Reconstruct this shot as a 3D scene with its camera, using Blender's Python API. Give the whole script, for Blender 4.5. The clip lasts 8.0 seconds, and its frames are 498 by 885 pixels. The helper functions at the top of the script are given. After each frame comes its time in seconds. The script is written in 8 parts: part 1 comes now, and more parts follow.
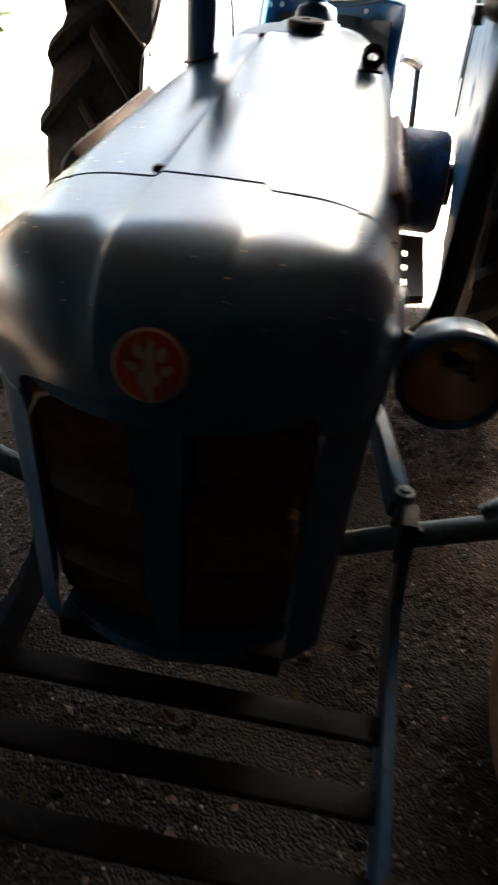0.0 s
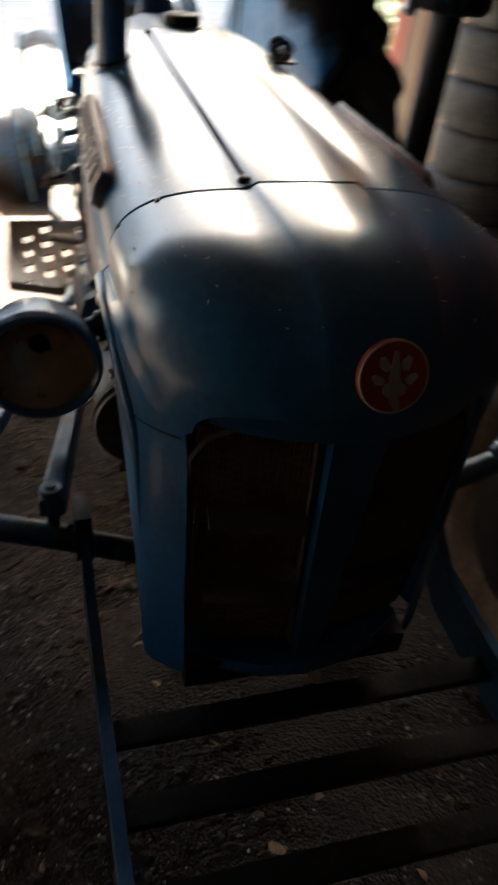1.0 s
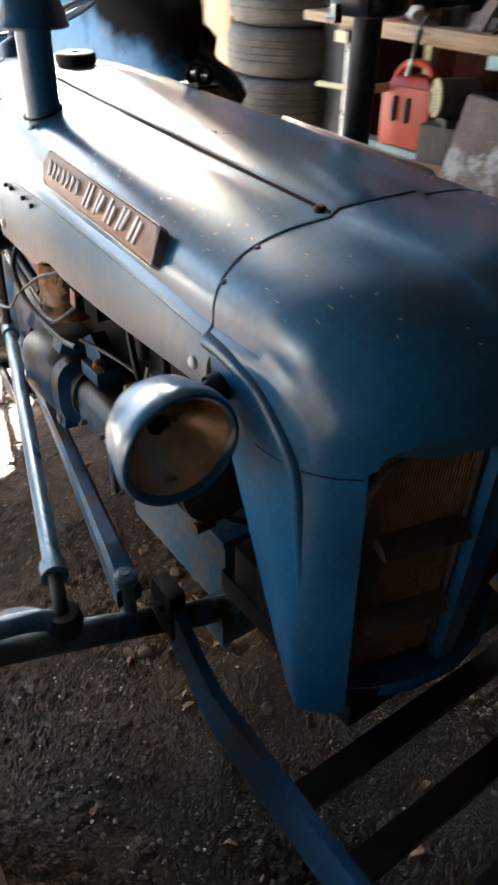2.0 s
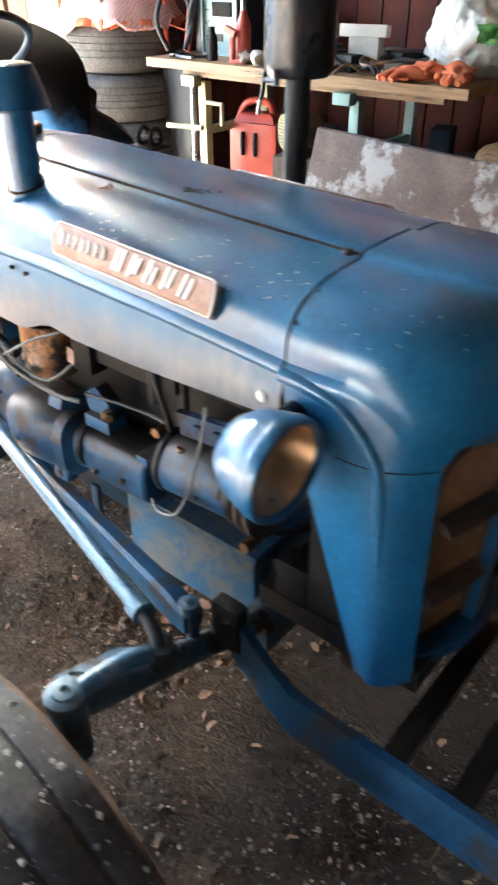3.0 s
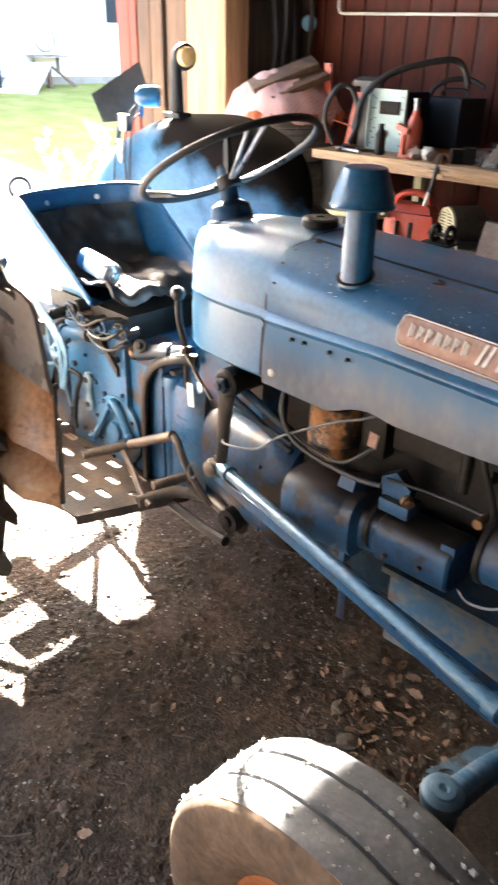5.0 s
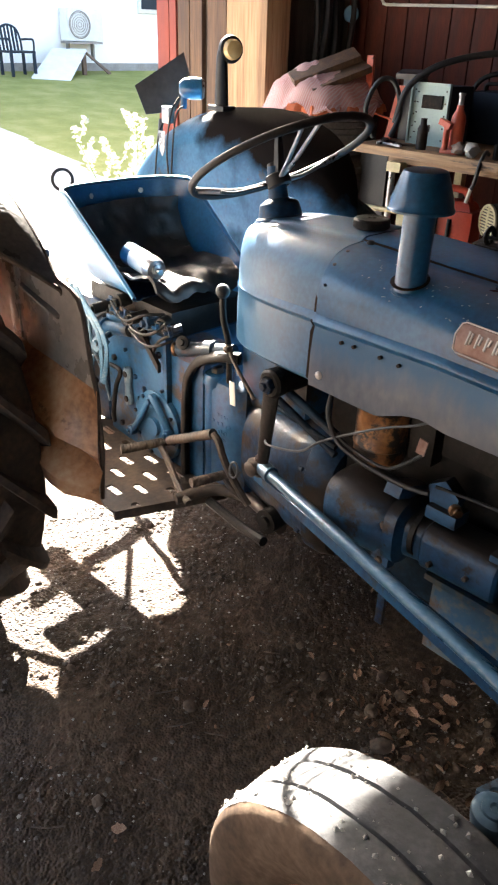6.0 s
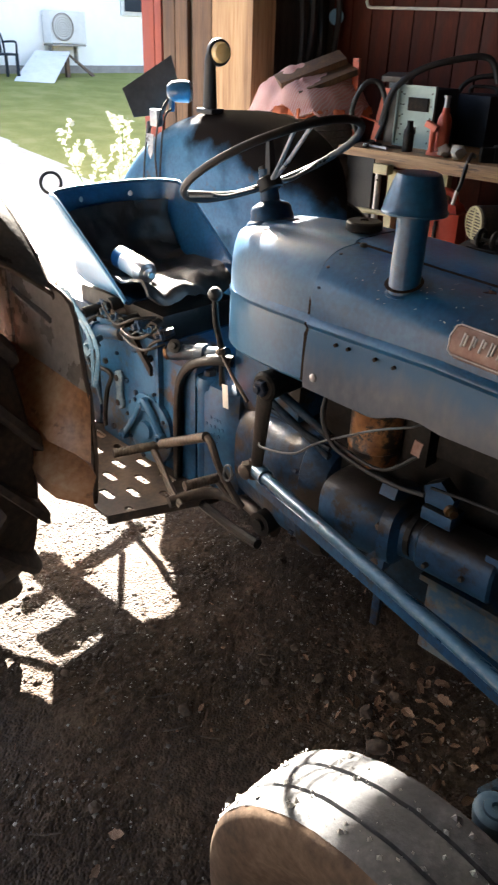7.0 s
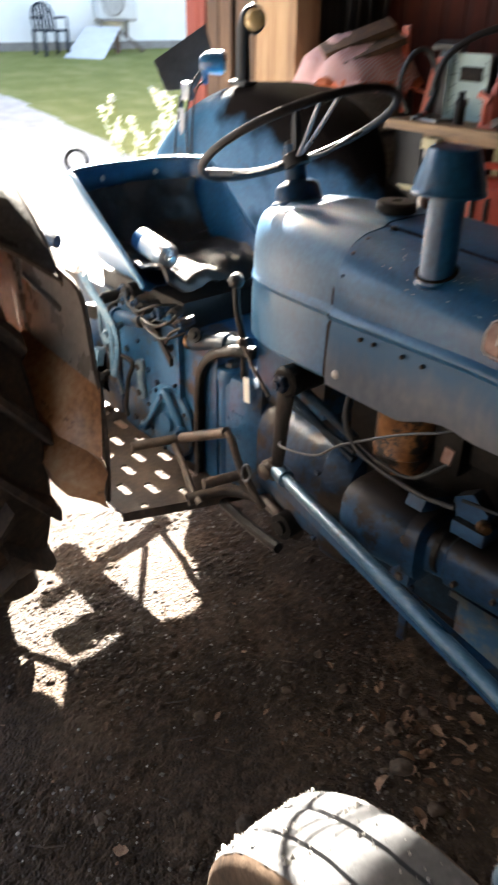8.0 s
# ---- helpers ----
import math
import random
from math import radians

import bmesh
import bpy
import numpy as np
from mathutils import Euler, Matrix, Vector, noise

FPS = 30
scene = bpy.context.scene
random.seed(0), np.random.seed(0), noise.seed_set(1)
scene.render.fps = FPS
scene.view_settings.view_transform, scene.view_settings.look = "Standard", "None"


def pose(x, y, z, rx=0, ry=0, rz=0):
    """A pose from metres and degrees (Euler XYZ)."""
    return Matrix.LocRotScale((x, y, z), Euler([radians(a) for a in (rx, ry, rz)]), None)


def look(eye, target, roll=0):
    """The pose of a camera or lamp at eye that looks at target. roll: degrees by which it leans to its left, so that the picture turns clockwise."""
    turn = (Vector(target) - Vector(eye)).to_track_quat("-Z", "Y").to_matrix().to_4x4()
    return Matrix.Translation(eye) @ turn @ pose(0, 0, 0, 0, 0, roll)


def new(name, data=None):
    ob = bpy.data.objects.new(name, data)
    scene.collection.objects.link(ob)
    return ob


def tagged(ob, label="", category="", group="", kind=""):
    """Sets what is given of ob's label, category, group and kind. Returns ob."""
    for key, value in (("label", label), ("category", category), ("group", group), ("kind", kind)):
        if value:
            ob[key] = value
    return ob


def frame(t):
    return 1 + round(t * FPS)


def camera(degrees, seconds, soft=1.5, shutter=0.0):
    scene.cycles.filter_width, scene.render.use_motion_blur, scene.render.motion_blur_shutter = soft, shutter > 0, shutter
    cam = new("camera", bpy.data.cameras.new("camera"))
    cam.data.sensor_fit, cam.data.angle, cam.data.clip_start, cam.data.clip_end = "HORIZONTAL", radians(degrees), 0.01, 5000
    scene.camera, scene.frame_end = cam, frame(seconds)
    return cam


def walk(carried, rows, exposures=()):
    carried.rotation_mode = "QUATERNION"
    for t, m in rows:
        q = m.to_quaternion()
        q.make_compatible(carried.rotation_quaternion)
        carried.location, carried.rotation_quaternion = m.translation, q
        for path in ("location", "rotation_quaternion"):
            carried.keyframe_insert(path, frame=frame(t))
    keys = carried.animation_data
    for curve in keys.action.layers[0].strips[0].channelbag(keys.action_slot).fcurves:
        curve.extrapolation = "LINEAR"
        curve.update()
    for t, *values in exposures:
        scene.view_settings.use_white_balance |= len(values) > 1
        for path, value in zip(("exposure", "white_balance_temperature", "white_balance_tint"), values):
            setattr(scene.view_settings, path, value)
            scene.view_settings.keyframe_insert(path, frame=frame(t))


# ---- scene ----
cam = camera(37.2, 8.0, 2.1, 0.7)
PATH = [
    (0, (0.197, -0.571, 1.526), (-0.011, 0.996, 0.299), 4.5),
    (0.5, (-0.058, -0.487, 1.499), (-0.077, 1.077, 0.253), 7.6),
    (1, (-0.341, -0.525, 1.503), (0.171, 0.992, 0.304), 6.4),
    (1.2, (-0.413, -0.503, 1.509), (0.27, 0.999, 0.379), 5.9),
    (1.5, (-0.49, -0.431, 1.489), (0.288, 1.078, 0.432), 0.3),
    (1.7, (-0.563, -0.364, 1.486), (0.262, 1.038, 0.322), 0.4),
    (2.8, (-0.953, -0.229, 1.567), (0.332, 0.852, 0.482), 1.0),
    (3, (-0.982, -0.173, 1.567), (0.303, 0.894, 0.467), -0.2),
    (3.5, (-1.03, 0.001, 1.566), (0.249, 1.081, 0.471), 0.6),
    (4, (-1.206, 0.101, 1.595), (0.16, 1.166, 0.595), 1.3),
    (4.5, (-1.292, 0.151, 1.602), (0.023, 1.319, 0.65), 1.2),
    (5, (-1.308, 0.185, 1.597), (-0.048, 1.424, 0.66), 1.2),
    (5.2, (-1.311, 0.188, 1.6), (-0.081, 1.461, 0.669), 1.2),
    (6.3, (-1.337, 0.245, 1.619), (-0.13, 1.514, 0.653), 2.0),
    (6.5, (-1.341, 0.245, 1.623), (-0.132, 1.519, 0.666), 2.0),
    (7, (-1.341, 0.249, 1.614), (-0.104, 1.496, 0.658), 1.9),
    (7.5, (-1.334, 0.243, 1.626), (-0.065, 1.478, 0.697), 1.5),
    (8, (-1.205, 0.298, 1.595), (-0.082, 1.611, 0.588), 0.8),
]
EXPOSURE = [(0.0, 4.60, 6700, 8), (0.5, 4.36, 6600, 8), (1.0, 4.12, 6500, 8), (1.7, 4.80, 6150, 8), (2.8, 6.58, 5950, 5), (3.5, 6.48, 6000, 5), (4.0, 6.22, 6050, 6), (4.5, 6.06, 6300, 8), (5.2, 5.58, 6600, 12), (6.5, 4.38, 6500, 12), (8.0, 4.30, 6500, 11)]
walk(cam, [(t, look(eye, target, roll)) for t, eye, target, roll in PATH], EXPOSURE)

# ---- world, sun, exposure ----
SUN_DIR = Vector((0.537, 0.843, 0.0)).normalized()   # towards the sun, on the plan
SUN_ELEV = radians(28.5)
world = bpy.data.worlds.new("sky")
scene.world = world
world.use_nodes = True
wn = world.node_tree.nodes
wl = world.node_tree.links
sky = wn.new("ShaderNodeTexSky")
sky.sky_type = "NISHITA"
sky.sun_disc = False
sky.sun_elevation = SUN_ELEV
sky.sun_rotation = math.atan2(SUN_DIR.x, SUN_DIR.y)
sky.air_density, sky.dust_density = 1.0, 4.0
wl.new(sky.outputs[0], wn["Background"].inputs[0])
wn["Background"].inputs[1].default_value = 0.05
sun_data = bpy.data.lights.new("sun", "SUN")
sun_data.energy = 5.0
sun_data.angle = radians(0.6)
sun_data.color = (1.0, 0.92, 0.80)
sun = new("sun", sun_data)
sun.matrix_world = look(Vector((SUN_DIR.x, SUN_DIR.y, 0)) * 20 + Vector((0, 0, 20 * math.tan(SUN_ELEV))), (0, 0, 0))


# ---- materials ----
def shader(name, colors, rough=0.6, metal=0.0, scale=6.0, fine=60.0, bump=0.15, spots=None, spot_size=14.0, spot_amount=0.55, coat=0.0, rough_var=0.15, dist=0.004, stretch=(1, 1, 1), spec=0.5, coat_rough=0.15):
    """A painted, wooden or earthy surface: two or three colours mixed at two scales, wear spots, bump."""
    m = bpy.data.materials.new(name)
    m.use_nodes = True
    n, l = m.node_tree.nodes, m.node_tree.links
    b = n["Principled BSDF"]
    tc = n.new("ShaderNodeTexCoord")
    mp = n.new("ShaderNodeMapping")
    mp.inputs["Scale"].default_value = stretch
    l.new(tc.outputs["Object"], mp.inputs[0])
    big = n.new("ShaderNodeTexNoise")
    big.inputs["Scale"].default_value, big.inputs["Detail"].default_value, big.inputs["Roughness"].default_value = scale, 6, 0.62
    small = n.new("ShaderNodeTexNoise")
    small.inputs["Scale"].default_value, small.inputs["Detail"].default_value = fine, 4
    l.new(mp.outputs[0], big.inputs[0])
    l.new(mp.outputs[0], small.inputs[0])
    ramp = n.new("ShaderNodeValToRGB")
    e = ramp.color_ramp.elements
    while len(e) < len(colors):
        e.new(0.5)
    for i, c in enumerate(colors):
        e[i].position = 0.3 + 0.4 * i / max(1, len(colors) - 1)
        e[i].color = (*c, 1)
    add = n.new("ShaderNodeMath")
    add.operation = "MULTIPLY_ADD"
    add.inputs[1].default_value = 0.45
    l.new(small.outputs[0], add.inputs[0])
    sub = n.new("ShaderNodeMath")
    sub.operation = "MULTIPLY_ADD"
    sub.inputs[1].default_value, sub.inputs[2].default_value = 1.0, -0.225
    l.new(big.outputs[0], sub.inputs[0])
    l.new(sub.outputs[0], add.inputs[2])
    l.new(add.outputs[0], ramp.inputs[0])
    col = ramp.outputs[0]
    if spots:
        sp = n.new("ShaderNodeTexNoise")
        sp.inputs["Scale"].default_value, sp.inputs["Detail"].default_value, sp.inputs["Roughness"].default_value = spot_size, 8, 0.7
        l.new(mp.outputs[0], sp.inputs[0])
        sr = n.new("ShaderNodeValToRGB")
        sr.color_ramp.elements[0].position, sr.color_ramp.elements[1].position = spot_amount, spot_amount + 0.06
        l.new(sp.outputs[0], sr.inputs[0])
        mx = n.new("ShaderNodeMix")
        mx.data_type = "RGBA"
        mx.inputs[7].default_value = (*spots, 1)
        l.new(sr.outputs[0], mx.inputs[0])
        l.new(col, mx.inputs[6])
        col = mx.outputs[2]
    l.new(col, b.inputs["Base Color"])
    rr = n.new("ShaderNodeMapRange")
    rr.inputs["To Min"].default_value, rr.inputs["To Max"].default_value = max(0.03, rough - rough_var), min(1, rough + rough_var)
    rr.inputs["From Min"].default_value, rr.inputs["From Max"].default_value = 0.3, 0.7
    l.new(big.outputs[0], rr.inputs[0])
    l.new(rr.outputs[0], b.inputs["Roughness"])
    b.inputs["Metallic"].default_value = metal
    b.inputs["Coat Weight"].default_value = coat
    b.inputs["Specular IOR Level"].default_value = spec
    b.inputs["Coat Roughness"].default_value = coat_rough
    if bump:
        bp = n.new("ShaderNodeBump")
        bp.inputs["Strength"].default_value, bp.inputs["Distance"].default_value = bump, dist
        l.new(add.outputs[0], bp.inputs["Height"])
        l.new(bp.outputs[0], b.inputs["Normal"])
    return m


M = {}
M["blue"] = shader("worn_blue_paint", [(0.006, 0.062, 0.150), (0.009, 0.096, 0.222), (0.018, 0.136, 0.29)], 0.33, 0.0, 3.0, 90, 0.03, spots=(0.10, 0.15, 0.20), spot_size=55, spot_amount=0.72, rough_var=0.06, dist=0.0004, coat=0.75, coat_rough=0.22)
M["tankblue"] = shader("chalky_blue_paint", [(0.006, 0.056, 0.130), (0.009, 0.086, 0.190), (0.020, 0.125, 0.25)], 0.46, 0.0, 3.0, 90, 0.03, rough_var=0.05, dist=0.0004, coat=0.35, coat_rough=0.34, spec=0.4)
M["blue_dark"] = shader("oily_blue_paint", [(0.006, 0.011, 0.020), (0.010, 0.028, 0.060), (0.018, 0.058, 0.12)], 0.46, 0.0, 8.0, 70, 0.7, spots=(0.024, 0.018, 0.014), spot_size=9, spot_amount=0.50, spec=0.27, rough_var=0.2)
M["gearblue"] = shader("patchy_casting_blue", [(0.006, 0.024, 0.056), (0.010, 0.058, 0.130), (0.020, 0.088, 0.172)], 0.42, 0.0, 5.0, 60, 0.35, spots=(0.032, 0.030, 0.028), spot_size=7, spot_amount=0.55, spec=0.35)
M["sumpblue"] = shader("patchy_pale_sump_paint", [(0.014, 0.075, 0.16), (0.02, 0.09, 0.18), (0.10, 0.125, 0.14), (0.12, 0.125, 0.12)], 0.5, 0.0, 7, 60, 0.2, spots=(0.09, 0.06, 0.04), spot_size=6, spot_amount=0.59)
M["oil_blue"] = shader("oil_soaked_blue_paint", [(0.004, 0.007, 0.011), (0.007, 0.020, 0.036), (0.016, 0.043, 0.072)], 0.45, 0.0, 9.0, 70, 0.6, spots=(0.022, 0.016, 0.013), spot_size=8, spot_amount=0.56, spec=0.2)
M["black"] = shader("black_paint", [(0.008, 0.008, 0.009), (0.018, 0.018, 0.02)], 0.5, 0.0, 8, 80, 0.1)
M["greasy"] = shader("greasy_black_iron", [(0.005, 0.005, 0.005), (0.010, 0.009, 0.0085), (0.024, 0.019, 0.015)], 0.5, 0.0, 14, 80, 0.5, spec=0.22)
M["rubber"] = shader("dusty_tyre_rubber", [(0.040, 0.042, 0.045), (0.070, 0.072, 0.075), (0.120, 0.121, 0.123)], 0.85, 0.0, 9, 90, 0.5, spec=0.3, spots=(0.36, 0.35, 0.33), spot_size=75, spot_amount=0.70)
M["rubber_black"] = shader("black_tyre_rubber", [(0.022, 0.020, 0.019), (0.05, 0.045, 0.041), (0.10, 0.088, 0.075)], 0.8, 0.0, 8, 70, 0.4)
M["rubber_brown"] = shader("muddy_tyre_rubber", [(0.026, 0.021, 0.019), (0.055, 0.042, 0.034), (0.11, 0.077, 0.055)], 0.9, 0.0, 7, 60, 0.5)
M["sidewall"] = shader("muddy_tyre_sidewall", [(0.055, 0.037, 0.026), (0.105, 0.071, 0.048), (0.17, 0.12, 0.082)], 0.9, 0.0, 8, 60, 0.5, spec=0.2)
M["orange"] = shader("rusty_orange_paint", [(0.26, 0.075, 0.025), (0.42, 0.14, 0.045), (0.5, 0.22, 0.09)], 0.6, 0.0, 10, 60, 0.3, spots=(0.12, 0.06, 0.03), spot_size=10, spot_amount=0.55)
M["soot"] = shader("sooty_black_sheet", [(0.010, 0.009, 0.009), (0.020, 0.017, 0.015), (0.045, 0.03, 0.022)], 0.75, 0, 5, 60, 0.3, spots=(0.016, 0.05, 0.10), spot_size=6, spot_amount=0.60, spec=0.12)
M["cushion"] = shader("black_torn_vinyl", [(0.008, 0.008, 0.008), (0.014, 0.013, 0.013), (0.03, 0.027, 0.025)], 0.45, 0, 9, 60, 0.3)
M["wornblue"] = shader("worn_pale_blue_iron", [(0.03, 0.075, 0.12), (0.07, 0.13, 0.18), (0.16, 0.19, 0.21)], 0.5, 0.1, 9, 60, 0.3, spots=(0.05, 0.04, 0.032), spot_size=10, spot_amount=0.55)
M["mesh"] = shader("rusty_brown_mesh", [(0.09, 0.05, 0.028), (0.18, 0.10, 0.055), (0.28, 0.17, 0.10)], 0.5, 0.3, 6, 60, 0.2)
M["plate_grey"] = shader("dull_grey_plate", [(0.06, 0.06, 0.062), (0.10, 0.10, 0.102)], 0.42, 0.3, 8, 60, 0.1)
M["rust"] = shader("rusty_sheet", [(0.22, 0.10, 0.05), (0.46, 0.23, 0.11), (0.58, 0.37, 0.22)], 0.42, 0.0, 5, 60, 0.4, spots=(0.10, 0.05, 0.03), spot_size=7, spot_amount=0.60)
M["grey_sheet"] = shader("worn_grey_sheet", [(0.27, 0.235, 0.21), (0.41, 0.37, 0.335), (0.54, 0.50, 0.455)], 0.30, 0.35, 4, 50, 0.2, spots=(0.26, 0.15, 0.085), spot_size=5, spot_amount=0.60)
M["black_sheet"] = shader("worn_black_mudguard_paint", [(0.030, 0.028, 0.027), (0.060, 0.055, 0.052), (0.12, 0.11, 0.10)], 0.36, 0.0, 7, 90, 0.5, spots=(0.22, 0.19, 0.16), spot_size=60, spot_amount=0.66)
M["black_top"] = shader("black_fender_top", [(0.009, 0.008, 0.008), (0.018, 0.014, 0.012), (0.036, 0.025, 0.018)], 0.7, 0.0, 6, 120, 0.4, spec=0.06)
M["steel"] = shader("bare_steel", [(0.25, 0.25, 0.26), (0.45, 0.45, 0.46)], 0.35, 0.9, 10, 80, 0.1)
M["steel_blue"] = shader("rubbed_blue_rod", [(0.022, 0.078, 0.14), (0.045, 0.118, 0.19), (0.17, 0.215, 0.25)], 0.36, 0.15, 7, 60, 0.15, stretch=(3, 0.7, 3), spots=(0.05, 0.04, 0.033), spot_size=12, spot_amount=0.60)
M["brown_iron"] = shader("brown_rusty_iron", [(0.028, 0.021, 0.018), (0.065, 0.048, 0.037), (0.12, 0.085, 0.06)], 0.6, 0.1, 9, 70, 0.5)
M["brass"] = shader("dirty_brass", [(0.06, 0.035, 0.02), (0.22, 0.12, 0.055)], 0.45, 0.6, 14, 60, 0.2)
M["filter"] = shader("rusty_yellow_canister", [(0.09, 0.038, 0.014), (0.26, 0.105, 0.032), (0.44, 0.21, 0.08)], 0.42, 0.0, 14, 50, 0.5, spots=(0.022, 0.016, 0.013), spot_size=12, spot_amount=0.50)
M["muffler"] = shader("heat_stained_muffler", [(0.045, 0.046, 0.050), (0.085, 0.084, 0.088), (0.15, 0.135, 0.125)], 0.34, 0.7, 5, 60, 0.2, stretch=(1, 1, 0.5))
M["chrome"] = shader("tarnished_reflector", [(0.45, 0.33, 0.22), (0.76, 0.59, 0.43)], 0.32, 1.0, 9, 40, 0.05, dist=0.001, spots=(0.24, 0.16, 0.10), spot_size=14, spot_amount=0.60)
M["white_chip"] = shader("pale_alloy", [(0.55, 0.52, 0.5), (0.72, 0.70, 0.68)], 0.5, 0.3, 14, 80, 0.2)
M["plate"] = shader("worn_red_name_plate", [(0.20, 0.105, 0.085), (0.27, 0.175, 0.15), (0.34, 0.26, 0.235)], 0.45, 0.25, 14, 90, 0.2)
M["emblem"] = shader("faded_red_enamel", [(0.45, 0.06, 0.03), (0.55, 0.11, 0.06)], 0.45, 0, 20, 90, 0.1)
M["amber"] = shader("amber_lens", [(0.62, 0.42, 0.17), (0.72, 0.52, 0.25)], 0.25, 0, 10, 60, 0.0)
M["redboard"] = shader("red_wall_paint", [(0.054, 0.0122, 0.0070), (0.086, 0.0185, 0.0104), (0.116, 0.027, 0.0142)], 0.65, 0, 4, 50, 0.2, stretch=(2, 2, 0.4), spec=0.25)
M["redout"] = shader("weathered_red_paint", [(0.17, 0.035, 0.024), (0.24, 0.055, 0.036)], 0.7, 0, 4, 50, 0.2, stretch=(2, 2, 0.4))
M["wood"] = shader("raw_pine", [(0.20, 0.105, 0.048), (0.34, 0.20, 0.10), (0.44, 0.29, 0.16)], 0.65, 0, 1.7, 9, 0.25, stretch=(9, 9, 0.5), spots=(0.13, 0.06, 0.025), spot_size=2.2, spot_amount=0.63)
M["wood_brown"] = shader("aged_brown_wood", [(0.05, 0.026, 0.014), (0.10, 0.054, 0.028), (0.165, 0.095, 0.05)], 0.7, 0, 2, 14, 0.4, stretch=(9, 9, 0.4))
M["wood_dark"] = shader("dark_old_timber", [(0.045, 0.035, 0.028), (0.085, 0.067, 0.052), (0.13, 0.105, 0.08)], 0.85, 0, 4, 45, 0.3, stretch=(5, 5, 0.5))
M["benchwood"] = shader("oily_bench_plank", [(0.13, 0.07, 0.03), (0.27, 0.155, 0.07), (0.40, 0.25, 0.125)], 0.6, 0, 3, 13, 0.3, stretch=(6, 0.4, 6), spots=(0.06, 0.04, 0.025), spot_size=9, spot_amount=0.58)
M["cream"] = shader("cream_yellow_steel", [(0.42, 0.36, 0.19), (0.55, 0.48, 0.28)], 0.5, 0, 8, 60, 0.1, spots=(0.2, 0.12, 0.06), spot_size=12, spot_amount=0.62)
M["teal"] = shader("grey_green_enamel", [(0.30, 0.40, 0.37), (0.38, 0.49, 0.45)], 0.45, 0, 6, 60, 0.05, spots=(0.12, 0.13, 0.11), spot_size=16, spot_amount=0.66)
M["greenish"] = shader("pale_green_steel", [(0.22, 0.33, 0.28), (0.3, 0.42, 0.36)], 0.5, 0, 6, 60, 0.1)
M["redplastic"] = shader("red_plastic", [(0.48, 0.05, 0.025), (0.58, 0.08, 0.04)], 0.42, 0, 5, 60, 0.05)
M["redsteel"] = shader("red_tool_paint", [(0.40, 0.06, 0.03), (0.50, 0.10, 0.05)], 0.42, 0, 8, 60, 0.05, spots=(0.12, 0.05, 0.03), spot_size=14, spot_amount=0.6)
M["navy"] = shader("dark_blue_case", [(0.008, 0.013, 0.022), (0.015, 0.026, 0.042)], 0.55, 0, 6, 60, 0.05, spec=0.25)
M["orangecloth"] = shader("orange_cloth", [(0.55, 0.12, 0.04), (0.65, 0.2, 0.09)], 0.9, 0, 9, 120, 0.6)
M["bag"] = shader("white_plastic_bag", [(0.5, 0.51, 0.47), (0.68, 0.68, 0.64)], 0.35, 0, 7, 60, 0.4, spots=(0.42, 0.42, 0.38), spot_size=4, spot_amount=0.6)
M["greenprint"] = shader("green_print", [(0.06, 0.22, 0.05), (0.16, 0.34, 0.12)], 0.4, 0, 10, 60, 0.2)
M["greyboard"] = shader("weathered_particle_board", [(0.115, 0.080, 0.064), (0.165, 0.12, 0.097), (0.23, 0.18, 0.15)], 0.85, 0, 5, 90, 0.3, spots=(0.42, 0.4, 0.37), spot_size=3.5, spot_amount=0.53)
M["cable"] = shader("black_cable", [(0.01, 0.01, 0.01), (0.02, 0.02, 0.02)], 0.5, 0, 8, 60, 0.05)
M["wire"] = shader("grey_wire", [(0.06, 0.062, 0.065), (0.12, 0.125, 0.13)], 0.45, 0.2, 8, 60, 0.05)
M["whitewall"] = shader("white_house_paint", [(0.84, 0.83, 0.79), (0.90, 0.89, 0.86)], 0.7, 0, 3, 40, 0.1)
M["stone"] = shader("grey_foundation", [(0.22, 0.2, 0.18), (0.32, 0.3, 0.27)], 0.9, 0, 5, 40, 0.4)
M["plastic_white"] = shader("white_plastic", [(0.6, 0.6, 0.58), (0.7, 0.7, 0.68)], 0.4, 0, 6, 40, 0.02)
M["skyplastic"] = shader("light_blue_plastic", [(0.10, 0.26, 0.40), (0.16, 0.36, 0.52)], 0.5, 0, 6, 40, 0.02)
M["tyre_dusty"] = shader("dusty_stacked_tyre", [(0.05, 0.046, 0.042), (0.085, 0.078, 0.07), (0.13, 0.12, 0.105)], 0.85, 0, 6, 70, 0.3, spec=0.3)
M["lightleaf"] = shader("pale_leaf", [(0.50, 0.54, 0.40), (0.70, 0.72, 0.60)], 0.6, 0, 10, 60, 0.1)
M["greenleaf"] = shader("green_leaf", [(0.06, 0.12, 0.02), (0.12, 0.2, 0.04)], 0.6, 0, 10, 60, 0.1)
M["leafdry"] = shader("dry_brown_leaf", [(0.11, 0.055, 0.035), (0.21, 0.125, 0.08), (0.37, 0.275, 0.20)], 0.8, 0, 30, 90, 0.2)
M["pebble"] = shader("grey_pebble", [(0.06, 0.052, 0.045), (0.11, 0.098, 0.086), (0.20, 0.185, 0.168)], 0.85, 0, 25, 90, 0.3)
M["pebble_brown"] = shader("soil_stained_pebble", [(0.045, 0.032, 0.023), (0.085, 0.062, 0.045), (0.14, 0.11, 0.085)], 0.85, 0, 25, 90, 0.3)
